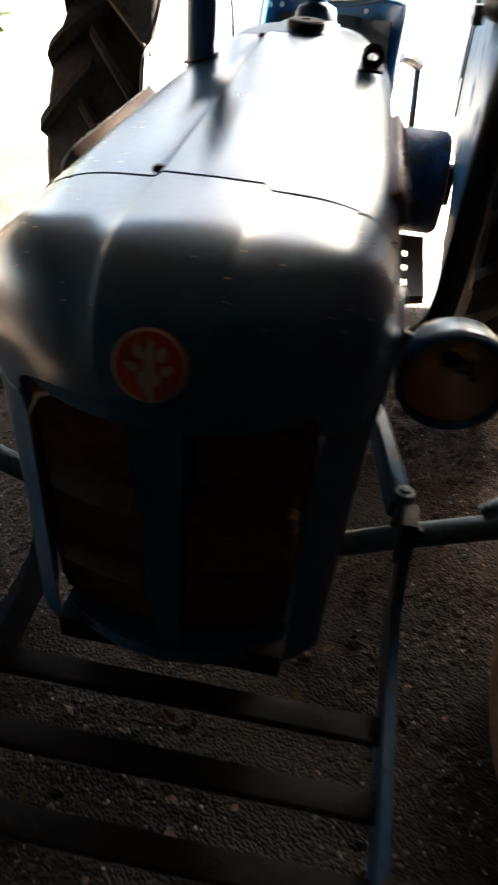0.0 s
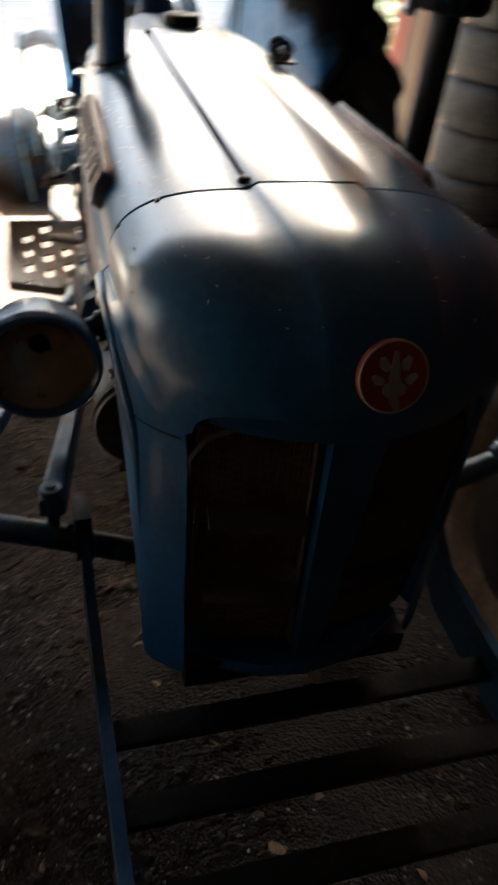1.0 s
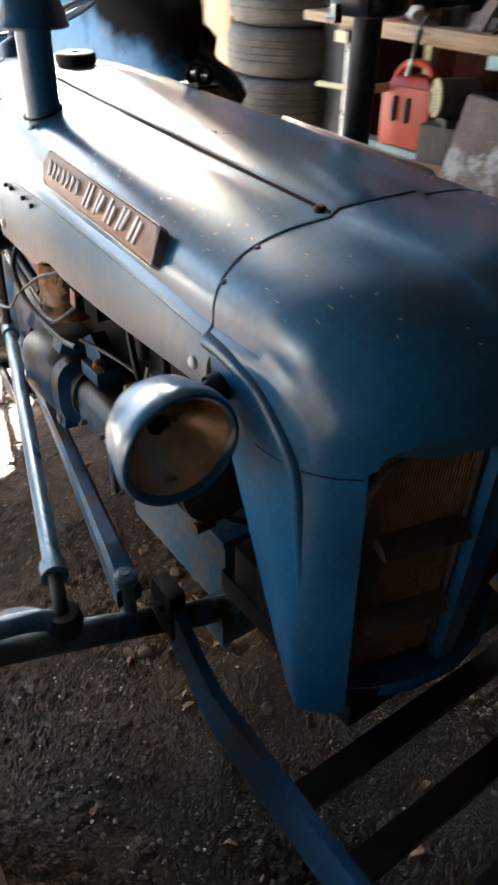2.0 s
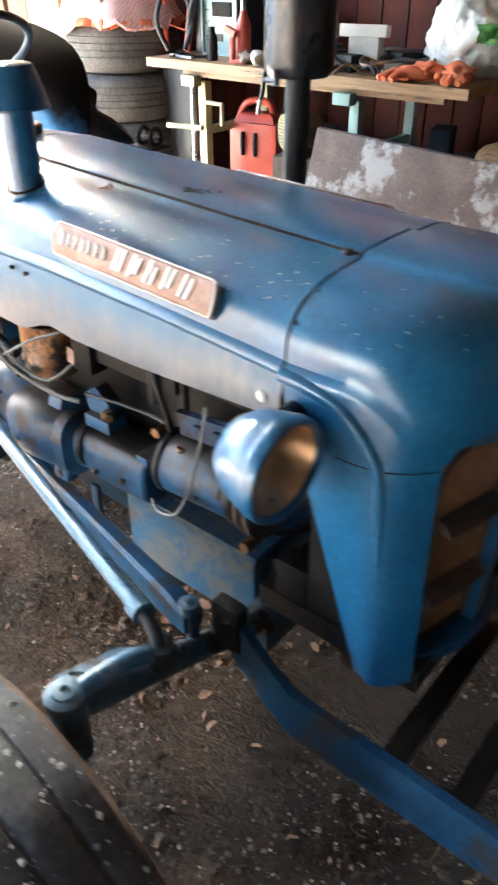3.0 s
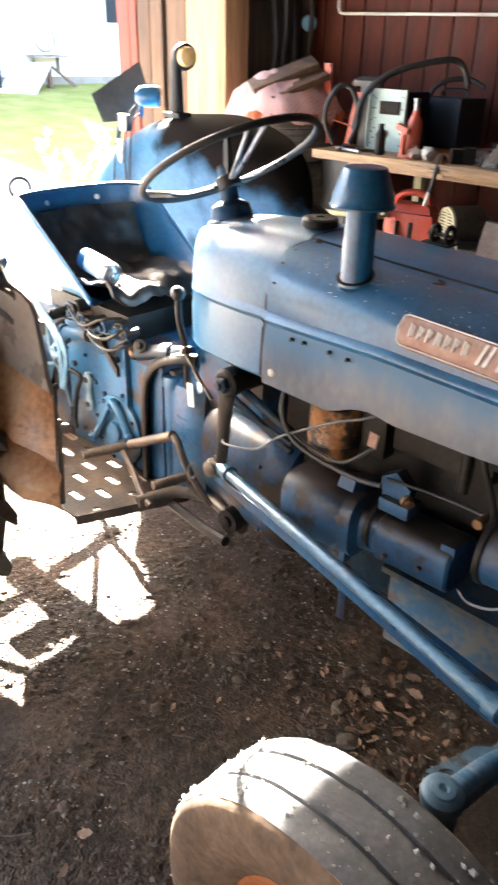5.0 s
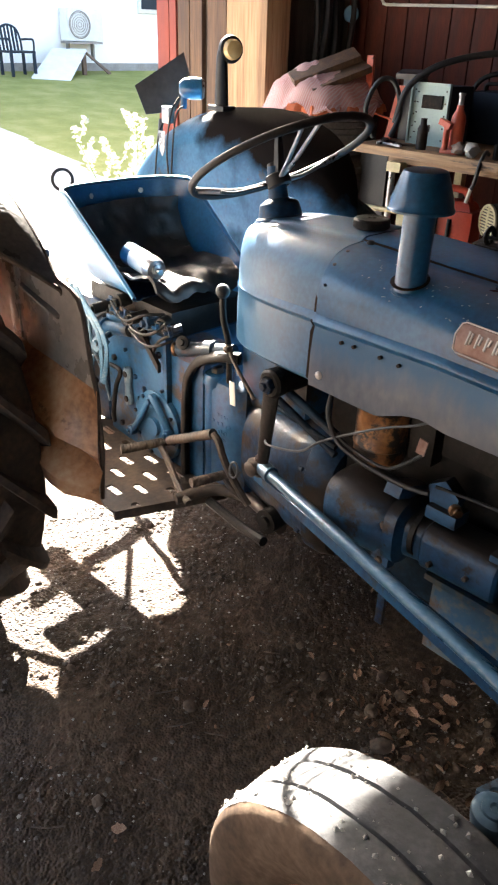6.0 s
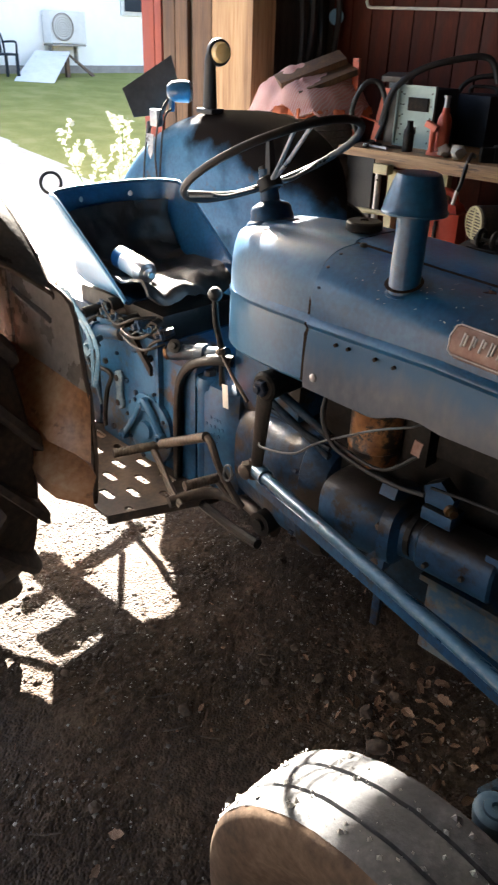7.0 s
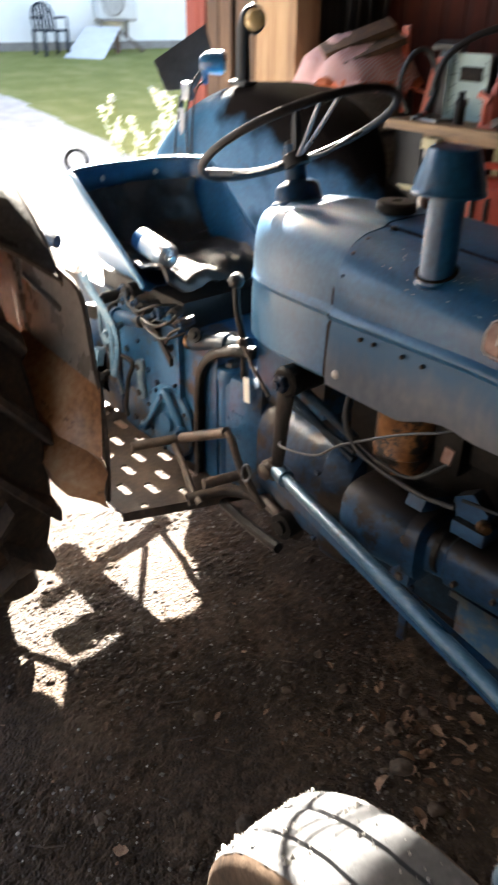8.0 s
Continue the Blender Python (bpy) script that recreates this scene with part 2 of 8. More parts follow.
M["pebble_pale"] = shader("pale_dirt_flakes", [(0.20, 0.19, 0.175), (0.42, 0.41, 0.385)], 0.9, 0, 25, 90, 0.2)
M["paper"] = shader("pale_card", [(0.55, 0.52, 0.46), (0.66, 0.63, 0.56)], 0.8, 0, 8, 60, 0.05)


def striped_cloth(name, base, stripe, scale):
    """A woven cloth with soft stripes."""
    m = shader(name, base, 0.95, 0, 8, 160, 0.6, spec=0.15)
    n, l = m.node_tree.nodes, m.node_tree.links
    tc = n.new("ShaderNodeTexCoord")
    w = n.new("ShaderNodeTexWave")
    w.bands_direction = "Y"
    w.inputs["Scale"].default_value, w.inputs["Distortion"].default_value, w.inputs["Detail"].default_value = scale, 1.2, 1
    l.new(tc.outputs["Object"], w.inputs[0])
    r = n.new("ShaderNodeValToRGB")
    r.color_ramp.elements[0].position, r.color_ramp.elements[1].position = 0.62, 0.85
    l.new(w.outputs["Fac"], r.inputs[0])
    mx = n.new("ShaderNodeMix")
    mx.data_type = "RGBA"
    mx.inputs[7].default_value = (*stripe, 1)
    b = n["Principled BSDF"]
    old = b.inputs["Base Color"].links[0].from_socket
    l.new(r.outputs[0], mx.inputs[0])
    l.new(old, mx.inputs[6])
    l.new(mx.outputs[2], b.inputs["Base Color"])
    return m


def sooty_fender(name):
    """Blue paint under a soot-black stain with a ragged edge over the mudguard's upper front."""
    m = shader(name, [(0.009, 0.068, 0.140), (0.013, 0.104, 0.210), (0.024, 0.146, 0.27)], 0.45, 0.0, 3.0, 90, 0.05, spots=(0.05, 0.07, 0.09), spot_size=9, spot_amount=0.60, dist=0.001, spec=0.3)
    n, l = m.node_tree.nodes, m.node_tree.links

    def calc(op, a, b, c=None):
        k = n.new("ShaderNodeMath")
        k.operation = op
        for i, v in enumerate((a, b, c)):
            if v is None:
                continue
            if isinstance(v, (int, float)):
                k.inputs[i].default_value = v
            else:
                l.new(v, k.inputs[i])
        return k.outputs[0]
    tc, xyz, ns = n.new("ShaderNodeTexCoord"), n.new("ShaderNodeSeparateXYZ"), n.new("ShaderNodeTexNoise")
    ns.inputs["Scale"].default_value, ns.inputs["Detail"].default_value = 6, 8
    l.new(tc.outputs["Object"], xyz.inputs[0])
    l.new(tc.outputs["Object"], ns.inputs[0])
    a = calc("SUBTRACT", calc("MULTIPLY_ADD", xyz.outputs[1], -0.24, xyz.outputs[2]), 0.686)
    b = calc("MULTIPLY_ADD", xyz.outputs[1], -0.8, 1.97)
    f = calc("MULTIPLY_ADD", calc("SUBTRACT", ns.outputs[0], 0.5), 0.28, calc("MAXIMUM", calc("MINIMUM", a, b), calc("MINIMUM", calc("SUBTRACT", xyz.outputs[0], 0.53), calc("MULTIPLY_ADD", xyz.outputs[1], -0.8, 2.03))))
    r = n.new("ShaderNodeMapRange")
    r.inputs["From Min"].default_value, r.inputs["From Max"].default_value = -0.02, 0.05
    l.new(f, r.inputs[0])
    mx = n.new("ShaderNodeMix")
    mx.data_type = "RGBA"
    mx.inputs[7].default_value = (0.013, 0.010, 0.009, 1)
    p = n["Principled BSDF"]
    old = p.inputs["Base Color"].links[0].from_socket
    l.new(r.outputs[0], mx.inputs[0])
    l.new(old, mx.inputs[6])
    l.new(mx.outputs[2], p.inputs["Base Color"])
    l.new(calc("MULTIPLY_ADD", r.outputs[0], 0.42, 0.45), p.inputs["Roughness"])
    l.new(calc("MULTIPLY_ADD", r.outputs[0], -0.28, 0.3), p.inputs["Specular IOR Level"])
    return m


def worn_side(name):
    """Grey-brown worn paint with the old blue left along the upper edge and the rear."""
    m = shader(name, [(0.070, 0.092, 0.125), (0.118, 0.135, 0.165), (0.175, 0.178, 0.192)], 0.38, 0.1, 4.0, 60, 0.04, dist=0.001, stretch=(1, 1, 0.6), rough_var=0.1)
    n, l = m.node_tree.nodes, m.node_tree.links
    tc, xyz, ns = n.new("ShaderNodeTexCoord"), n.new("ShaderNodeSeparateXYZ"), n.new("ShaderNodeTexNoise")
    mp = n.new("ShaderNodeMapping")
    mp.inputs["Scale"].default_value = (1, 1, 0.35)
    ns.inputs["Scale"].default_value, ns.inputs["Detail"].default_value, ns.inputs["Roughness"].default_value = 9, 8, 0.65
    l.new(tc.outputs["Object"], xyz.inputs[0])
    l.new(tc.outputs["Object"], mp.inputs[0])
    l.new(mp.outputs[0], ns.inputs[0])
    a = n.new("ShaderNodeMath")
    a.operation = "MULTIPLY_ADD"
    a.inputs[1].default_value, a.inputs[2].default_value = 0.075, -1.098
    l.new(xyz.outputs[1], a.inputs[0])
    b = n.new("ShaderNodeMath")
    b.operation = "ADD"
    l.new(a.outputs[0], b.inputs[0])
    l.new(xyz.outputs[2], b.inputs[1])
    c = n.new("ShaderNodeMath")
    c.operation = "MULTIPLY_ADD"
    c.inputs[1].default_value = 0.16
    l.new(ns.outputs[0], c.inputs[0])
    l.new(b.outputs[0], c.inputs[2])
    r = n.new("ShaderNodeMapRange")
    r.inputs["From Min"].default_value, r.inputs["From Max"].default_value = 0.055, 0.125
    l.new(c.outputs[0], r.inputs[0])
    mx = n.new("ShaderNodeMix")
    mx.data_type = "RGBA"
    mx.inputs[7].default_value = (0.016, 0.085, 0.18, 1)
    p = n["Principled BSDF"]
    old = p.inputs["Base Color"].links[0].from_socket
    l.new(r.outputs[0], mx.inputs[0])
    l.new(old, mx.inputs[6])
    l.new(mx.outputs[2], p.inputs["Base Color"])
    return m


def settled_grime(name):
    """Blue castings with oily brown dust that has settled on what faces up."""
    m = shader(name, [(0.008, 0.022, 0.045), (0.011, 0.050, 0.110), (0.016, 0.075, 0.16)], 0.42, 0.0, 9.0, 70, 0.6, spots=(0.014, 0.011, 0.009), spot_size=8, spot_amount=0.52, spec=0.35)
    n, l = m.node_tree.nodes, m.node_tree.links
    geo, xyz, tc, ns = n.new("ShaderNodeNewGeometry"), n.new("ShaderNodeSeparateXYZ"), n.new("ShaderNodeTexCoord"), n.new("ShaderNodeTexNoise")
    ns.inputs["Scale"].default_value, ns.inputs["Detail"].default_value = 22, 8
    l.new(geo.outputs["Normal"], xyz.inputs[0])
    l.new(tc.outputs["Object"], ns.inputs[0])
    a = n.new("ShaderNodeMath")
    a.operation = "MULTIPLY_ADD"
    a.inputs[1].default_value = 0.9
    l.new(ns.outputs[0], a.inputs[0])
    l.new(xyz.outputs[2], a.inputs[2])
    r = n.new("ShaderNodeMapRange")
    r.inputs["From Min"].default_value, r.inputs["From Max"].default_value = 0.60, 1.25
    l.new(a.outputs[0], r.inputs[0])
    mx = n.new("ShaderNodeMix")
    mx.data_type = "RGBA"
    mx.inputs[7].default_value = (0.024, 0.019, 0.016, 1)
    p = n["Principled BSDF"]
    old = p.inputs["Base Color"].links[0].from_socket
    l.new(r.outputs[0], mx.inputs[0])
    l.new(old, mx.inputs[6])
    l.new(mx.outputs[2], p.inputs["Base Color"])
    return m


M["grimy"] = settled_grime("grimy_oily_blue_casting")
M["side"] = worn_side("worn_side_panel_paint")
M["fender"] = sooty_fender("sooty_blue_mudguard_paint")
M["pink"] = striped_cloth("pink_striped_rag_rug", [(0.46, 0.20, 0.18), (0.58, 0.30, 0.27), (0.66, 0.40, 0.37)], (0.62, 0.46, 0.42), 26)


def ground_shader(name, c, scale, bump, dist, rough=0.95, pale=(0.3, 0.28, 0.25), pale_at=0.68, spec=0.08):
    m = shader(name, c, rough, 0, scale, 45, 0, spots=pale, spot_size=70, spot_amount=pale_at, spec=spec)
    n, l = m.node_tree.nodes, m.node_tree.links
    tc = n.new("ShaderNodeTexCoord")
    v = n.new("ShaderNodeTexVoronoi")
    v.inputs["Scale"].default_value = 130
    z = n.new("ShaderNodeTexNoise")
    z.inputs["Scale"].default_value, z.inputs["Detail"].default_value = 36, 10
    l.new(tc.outputs["Object"], v.inputs[0])
    l.new(tc.outputs["Object"], z.inputs[0])
    a = n.new("ShaderNodeMath")
    a.operation = "MULTIPLY_ADD"
    a.inputs[1].default_value = -0.5
    l.new(v.outputs[0], a.inputs[0])
    l.new(z.outputs[0], a.inputs[2])
    bp = n.new("ShaderNodeBump")
    bp.inputs["Strength"].default_value, bp.inputs["Distance"].default_value = bump, dist
    l.new(a.outputs[0], bp.inputs["Height"])
    l.new(bp.outputs[0], n["Principled BSDF"].inputs["Normal"])
    return m


M["dirt"] = ground_shader("damp_dirt_floor", [(0.0245, 0.0168, 0.0118), (0.060, 0.0405, 0.0277), (0.130, 0.0905, 0.063)], 2.4, 1.0, 0.011, rough=0.72, pale=(0.24, 0.21, 0.175), pale_at=0.685, spec=0.28)


def floor_shade(m, centre, radius, colour):
    """A patch of shade put into the soil colour, with a ragged edge."""
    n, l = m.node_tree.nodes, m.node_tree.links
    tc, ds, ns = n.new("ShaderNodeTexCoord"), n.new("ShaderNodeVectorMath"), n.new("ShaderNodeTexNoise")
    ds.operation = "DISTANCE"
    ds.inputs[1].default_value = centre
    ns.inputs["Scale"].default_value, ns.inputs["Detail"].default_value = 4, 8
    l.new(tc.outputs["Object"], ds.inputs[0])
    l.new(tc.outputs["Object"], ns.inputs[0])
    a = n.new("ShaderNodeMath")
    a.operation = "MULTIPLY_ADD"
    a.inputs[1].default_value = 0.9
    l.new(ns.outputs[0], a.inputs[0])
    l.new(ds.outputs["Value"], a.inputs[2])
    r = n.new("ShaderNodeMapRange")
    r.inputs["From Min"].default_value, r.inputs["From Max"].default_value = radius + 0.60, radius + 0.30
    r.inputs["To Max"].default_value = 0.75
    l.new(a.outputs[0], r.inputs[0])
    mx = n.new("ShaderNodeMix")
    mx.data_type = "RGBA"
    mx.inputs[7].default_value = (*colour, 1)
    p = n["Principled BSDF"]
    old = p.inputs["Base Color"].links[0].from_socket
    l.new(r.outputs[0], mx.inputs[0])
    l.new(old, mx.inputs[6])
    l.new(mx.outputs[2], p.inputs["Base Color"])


# shade under the nose and front frame, as a darker patch of dirt
floor_shade(M["dirt"], (0.22, -0.22, 0.0), 0.92, (0.013, 0.010, 0.008))
M["gravel"] = ground_shader("pale_gravel", [(0.42, 0.39, 0.35), (0.51, 0.48, 0.43), (0.58, 0.55, 0.50)], 4, 0.6, 0.012, pale=(0.62, 0.59, 0.55))
M["lawn"] = ground_shader("lawn", [(0.17, 0.185, 0.050), (0.22, 0.23, 0.07), (0.29, 0.28, 0.11)], 2, 0.5, 0.02, pale=(0.34, 0.31, 0.16))


# ---- mesh helpers ----
def fin(bm):
    bmesh.ops.recalc_face_normals(bm, faces=bm.faces[:])
    return bm


def mesh_of(name, bm, material, angle=38):
    me = bpy.data.meshes.new(name)
    fin(bm).to_mesh(me)
    bm.free()
    for m in material if isinstance(material, (list, tuple)) else [material]:
        me.materials.append(m)
    me.polygons.foreach_set("use_smooth", [True] * len(me.polygons))
    me.set_sharp_from_angle(angle=radians(angle))
    return me


def part(name, bm, material, parent, label="", angle=38):
    ob = new(name, mesh_of(name, bm, material, angle))
    if parent is not None:
        ob.parent = parent
    if label:
        tagged(ob, label)
    return ob


def thing(name, bm, material, label, category, group="", kind="", angle=38):
    return tagged(new(name, mesh_of(name, bm, material, angle)), label, category, group, kind)


def holder(name, label, category, at=(0, 0, 0), group="", kind=""):
    ob = new(name)
    ob.location = at
    ob.empty_display_size = 0.1
    return tagged(ob, label, category, group, kind)


def B():
    return bmesh.new()


def box(bm, c, s, rot=(0, 0, 0), bevel=0.0, taper=1.0):
    """A box of size s at c; taper narrows its top."""
    m = Matrix.Translation(c) @ Euler([radians(a) for a in rot]).to_matrix().to_4x4()
    vs = []
    for x, y, z in ((-1, -1, -1), (1, -1, -1), (1, 1, -1), (-1, 1, -1), (-1, -1, 1), (1, -1, 1), (1, 1, 1), (-1, 1, 1)):
        k = taper if z > 0 else 1.0
        vs.append(bm.verts.new(m @ Vector((x * s[0] / 2 * k, y * s[1] / 2 * k, z * s[2] / 2))))
    fs = [bm.faces.new([vs[i] for i in q]) for q in ((3, 2, 1, 0), (4, 5, 6, 7), (0, 1, 5, 4), (1, 2, 6, 5), (2, 3, 7, 6), (3, 0, 4, 7))]
    if bevel:
        es = list({e for f in fs for e in f.edges})
        bmesh.ops.bevel(bm, geom=es, offset=bevel, segments=2, affect="EDGES", profile=0.7)
    return bm


def basis(d):
    d = Vector(d).normalized()
    u = d.orthogonal().normalized() if abs(d.z) > 0.95 else d.cross(Vector((0, 0, 1))).normalized()
    return d, u, u.cross(d).normalized()


def lathe(bm, prof, origin, axis, n=24, close=True):
    """Turns a profile of (radius, height) about an axis."""
    d, u, v = basis(axis)
    o = Vector(origin)
    rings = []
    for r, h in prof:
        if r < 1e-5:
            rings.append([bm.verts.new(o + d * h)])
        else:
            rings.append([bm.verts.new(o + d * h + (u * math.cos(2 * math.pi * i / n) + v * math.sin(2 * math.pi * i / n)) * r) for i in range(n)])
    for a, b in zip(rings, rings[1:]):
        for i in range(n):
            j = (i + 1) % n
            if len(a) == 1 and len(b) == 1:
                continue
            if len(a) == 1:
                bm.faces.new((a[0], b[i], b[j]))
            elif len(b) == 1:
                bm.faces.new((a[i], b[0], a[j]))
            else:
                bm.faces.new((a[i], b[i], b[j], a[j]))
    return bm


def cyl(bm, p0, p1, r0, r1=None, n=16, bevel=0.0):
    p0, p1 = Vector(p0), Vector(p1)
    r1 = r0 if r1 is None else r1
    h = (p1 - p0).length
    if bevel:
        prof = [(0, 0), (r0 - bevel, 0), (r0, bevel), (r1, h - bevel), (r1 - bevel, h), (0, h)]
    else:
        prof = [(0, 0), (r0, 0), (r1, h), (0, h)]
    return lathe(bm, prof, p0, p1 - p0, n)


def spline(pts, k=6):
    """A smooth run of points through pts."""
    p = [Vector(q) for q in pts]
    out = []
    for i in range(len(p) - 1):
        a, b, c, d = p[max(i - 1, 0)], p[i], p[i + 1], p[min(i + 2, len(p) - 1)]
        for j in range(k):
            t = j / k
            out.append(0.5 * ((2 * b) + (c - a) * t + (2 * a - 5 * b + 4 * c - d) * t * t + (3 * b - a - 3 * c + d) * t ** 3))
    return out + [p[-1]]


def tube(bm, pts, r, n=8, closed=False, flat=1.0):
    pts = [Vector(p) for p in pts]
    rings = []
    up = None
    N = len(pts)
    for i, p in enumerate(pts):
        a = pts[(i - 1) % N] if closed or i else p
        b = pts[(i + 1) % N] if closed or i < N - 1 else p
        d = (b - a).normalized()
        if up is None:
            up = d.orthogonal().normalized()
        up = (up - d * up.dot(d)).normalized()
        w = d.cross(up)
        rr = r[i] if isinstance(r, (list, tuple)) else r
        rings.append([bm.verts.new(p + (up * math.cos(2 * math.pi * k / n) + w * math.sin(2 * math.pi * k / n) * flat) * rr) for k in range(n)])
    for i in range(N if closed else N - 1):
        a, b = rings[i], rings[(i + 1) % N]
        for k in range(n):
            bm.faces.new((a[k], a[(k + 1) % n], b[(k + 1) % n], b[k]))
    if not closed:
        bm.faces.new(rings[0][::-1])
        bm.faces.new(rings[-1])
    return bm


def loft(bm, rows, closed=False, caps=False):
    vs = [[bm.verts.new(p) for p in r] for r in rows]
    n = len(rows[0])
    for a, b in zip(vs, vs[1:]):
        for i in range(n if closed else n - 1):
            j = (i + 1) % n
            bm.faces.new((a[i], a[j], b[j], b[i]))
    if caps:
        bm.faces.new(vs[0][::-1])
        bm.faces.new(vs[-1])
    return vs


def prism(bm, pts, d):
    """A flat outline, thickened by the vector d."""
    d = Vector(d)
    a = [bm.verts.new(Vector(p)) for p in pts]
    b = [bm.verts.new(Vector(p) + d) for p in pts]
    bm.faces.new(a[::-1])
    bm.faces.new(b)
    n = len(a)
    for i in range(n):
        bm.faces.new((a[i], a[(i + 1) % n], b[(i + 1) % n], b[i]))
    return bm


def thicken(ob, t, offset=-1.0, angle=38):
    """Gives a sheet its thickness, with a sharp rim: inwards (-1), to both sides (0) or outwards (1)."""
    me = ob.data
    bm = bmesh.new()
    bm.from_mesh(me)
    bm.normal_update()
    n = {v: v.normal.copy() for v in bm.verts}
    verts, faces = list(bm.verts), list(bm.faces)
    rim = [e for e in bm.edges if len(e.link_faces) == 1]
    loops = [(e.link_loops[0].vert, e.link_loops[0].link_loop_next.vert) for e in rim]
    low = {v: bm.verts.new(v.co + n[v] * t * (offset - 1) / 2) for v in verts}
    for f in faces:
        g = bm.faces.new([low[v] for v in f.verts][::-1])
        g.material_index = f.material_index
    for v in verts:
        v.co += n[v] * t * (offset + 1) / 2
    for a, b in loops:
        bm.faces.new((b, a, low[a], low[b]))
    bm.to_mesh(me)
    bm.free()
    me.polygons.foreach_set("use_smooth", [True] * len(me.polygons))
    me.set_sharp_from_angle(angle=radians(angle))
    return ob


def lerp(tab, y):
    """Straight lines through a table of (y, value)."""
    if y <= tab[0][0]:
        return tab[0][1]
    for (a, u), (b, v) in zip(tab, tab[1:]):
        if y <= b:
            return u + (v - u) * (y - a) / (b - a)
    return tab[-1][1]


def blob(bm, c, s, seed, rough=0.25, sub=2, rot=0.0):
    """An uneven lump."""
    r = bmesh.ops.create_icosphere(bm, subdivisions=sub, radius=1.0)
    rz = Matrix.Rotation(rot, 3, "Z")
    for v in r["verts"]:
        k = 1 + rough * noise.noise(v.co * 1.7 + Vector((seed * 3.1, seed * 1.7, seed)))
        v.co = Vector(c) + rz @ Vector((v.co.x * s[0] * k, v.co.y * s[1] * k, v.co.z * s[2] * k))
    return bm


# ---- ground: one sheet from the shed floor to the horizon ----
def ground_height(x, y):
    z = 0.0776 * min(max(y - 5.0, 0.0), 12.0)
    if -3.3 < x < 3.2 and -3 < y < 4.5:
        z += 0.016 * noise.noise(Vector((x * 2.1, y * 2.1, 0.3))) + 0.010 * noise.noise(Vector((x * 7, y * 7, 1.3))) + 0.004 * noise.noise(Vector((x * 19, y * 19, 2.3)))
    return z


def steps(a, b, s):
    return [a + (b - a) * i / round((b - a) / s) for i in range(round((b - a) / s))]


gx = [-600, -150, -50, -25] + steps(-14, -3.6, 0.8) + steps(-3.6, -1.4, 0.1) + steps(-1.4, 0.8, 0.03) + steps(0.8, 3.2, 0.1) + steps(3.2, 4.4, 0.05) + steps(4.4, 16, 0.4) + [16, 25, 50, 150, 600]
gy = [-600, -100, -20, -8] + steps(-3.6, -0.5, 0.15) + steps(-0.5, 2.6, 0.03) + steps(2.6, 5.0, 0.1) + steps(5.0, 18, 0.25) + [18, 22, 30, 60, 150, 600]
bm = B()
vs = [[bm.verts.new((x, y, ground_height(x, y))) for x in gx] for y in gy]
for i in range(len(gy) - 1):
    for j in range(len(gx) - 1):
        f = bm.faces.new((vs[i][j], vs[i][j + 1], vs[i + 1][j + 1], vs[i + 1][j]))
        x, y = (gx[j] + gx[j + 1]) / 2, (gy[i] + gy[i + 1]) / 2
        wob = 0.10 * noise.noise(Vector((y * 1.3, 0.5, 0))) + 0.05 * noise.noise(Vector((y * 6, 2.5, 0)))
        f.material_index = 0 if y < 4.1 else (2 if x > 3.37 + 0.075 * (y - 7.5) + wob and y > 5.4 else 1)
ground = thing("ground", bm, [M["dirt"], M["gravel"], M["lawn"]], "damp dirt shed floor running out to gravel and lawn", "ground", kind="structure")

# ---- shed ----
EAST, WEST, NORTH, SOUTH, ROOF = 2.95, -3.4, 4.0, -5.5, 3.5
LINTEL, OPEN_W, OPEN_E = 2.97, -3.1, 2.345
bm = B()
box(bm, ((OPEN_E + EAST + 0.15) / 2, NORTH + 0.07, ROOF / 2), (EAST + 0.15 - OPEN_E, 0.14, ROOF))
box(bm, ((OPEN_W + WEST - 0.15) / 2, NORTH + 0.07, ROOF / 2), (OPEN_W - WEST + 0.15, 0.14, ROOF))
box(bm, ((OPEN_E + OPEN_W) / 2, NORTH + 0.07, (LINTEL + ROOF) / 2), (OPEN_E - OPEN_W, 0.139, ROOF - LINTEL))
wall_north = thing("wall_north", bm, M["wood_dark"], "dark timber end wall with a wide open doorway", "wall", kind="structure")
bm = B()
box(bm, (EAST + 0.10, (NORTH + SOUTH) / 2, ROOF / 2), (0.10, NORTH - SOUTH, ROOF))
wall_east = thing("wall_east", bm, M["wood_dark"], "side wall lined with dark red painted vertical boards", "wall", kind="structure")
# west wall is out of view; its bay is added to light the tractor's right side
bm = B()
BAY_S, BAY_N, BAY_TOP = 0.3, 1.9, 1.75
box(bm, (WEST - 0.07, (SOUTH + BAY_S) / 2, ROOF / 2), (0.14, BAY_S - SOUTH, ROOF))
box(bm, (WEST - 0.07, (NORTH + BAY_N) / 2, ROOF / 2), (0.14, NORTH - BAY_N, ROOF))
box(bm, (WEST - 0.07, (BAY_N + BAY_S) / 2, (BAY_TOP + ROOF) / 2), (0.139, BAY_N - BAY_S, ROOF - BAY_TOP))
thing("wall_west", bm, M["wood_dark"], "unseen dark timber side wall with a bay added to let light in", "wall", kind="structure")
bm = B()
box(bm, ((EAST + WEST) / 2, SOUTH - 0.07, ROOF / 2), (EAST - WEST + 0.4, 0.14, ROOF))
thing("wall_south", bm, M["wood_dark"], "dark timber back wall", "wall", kind="structure")
bm = B()
box(bm, ((EAST + WEST) / 2, (NORTH + SOUTH) / 2 + 0.1, ROOF + 0.06), (EAST - WEST + 0.6, NORTH - SOUTH + 0.7, 0.1))
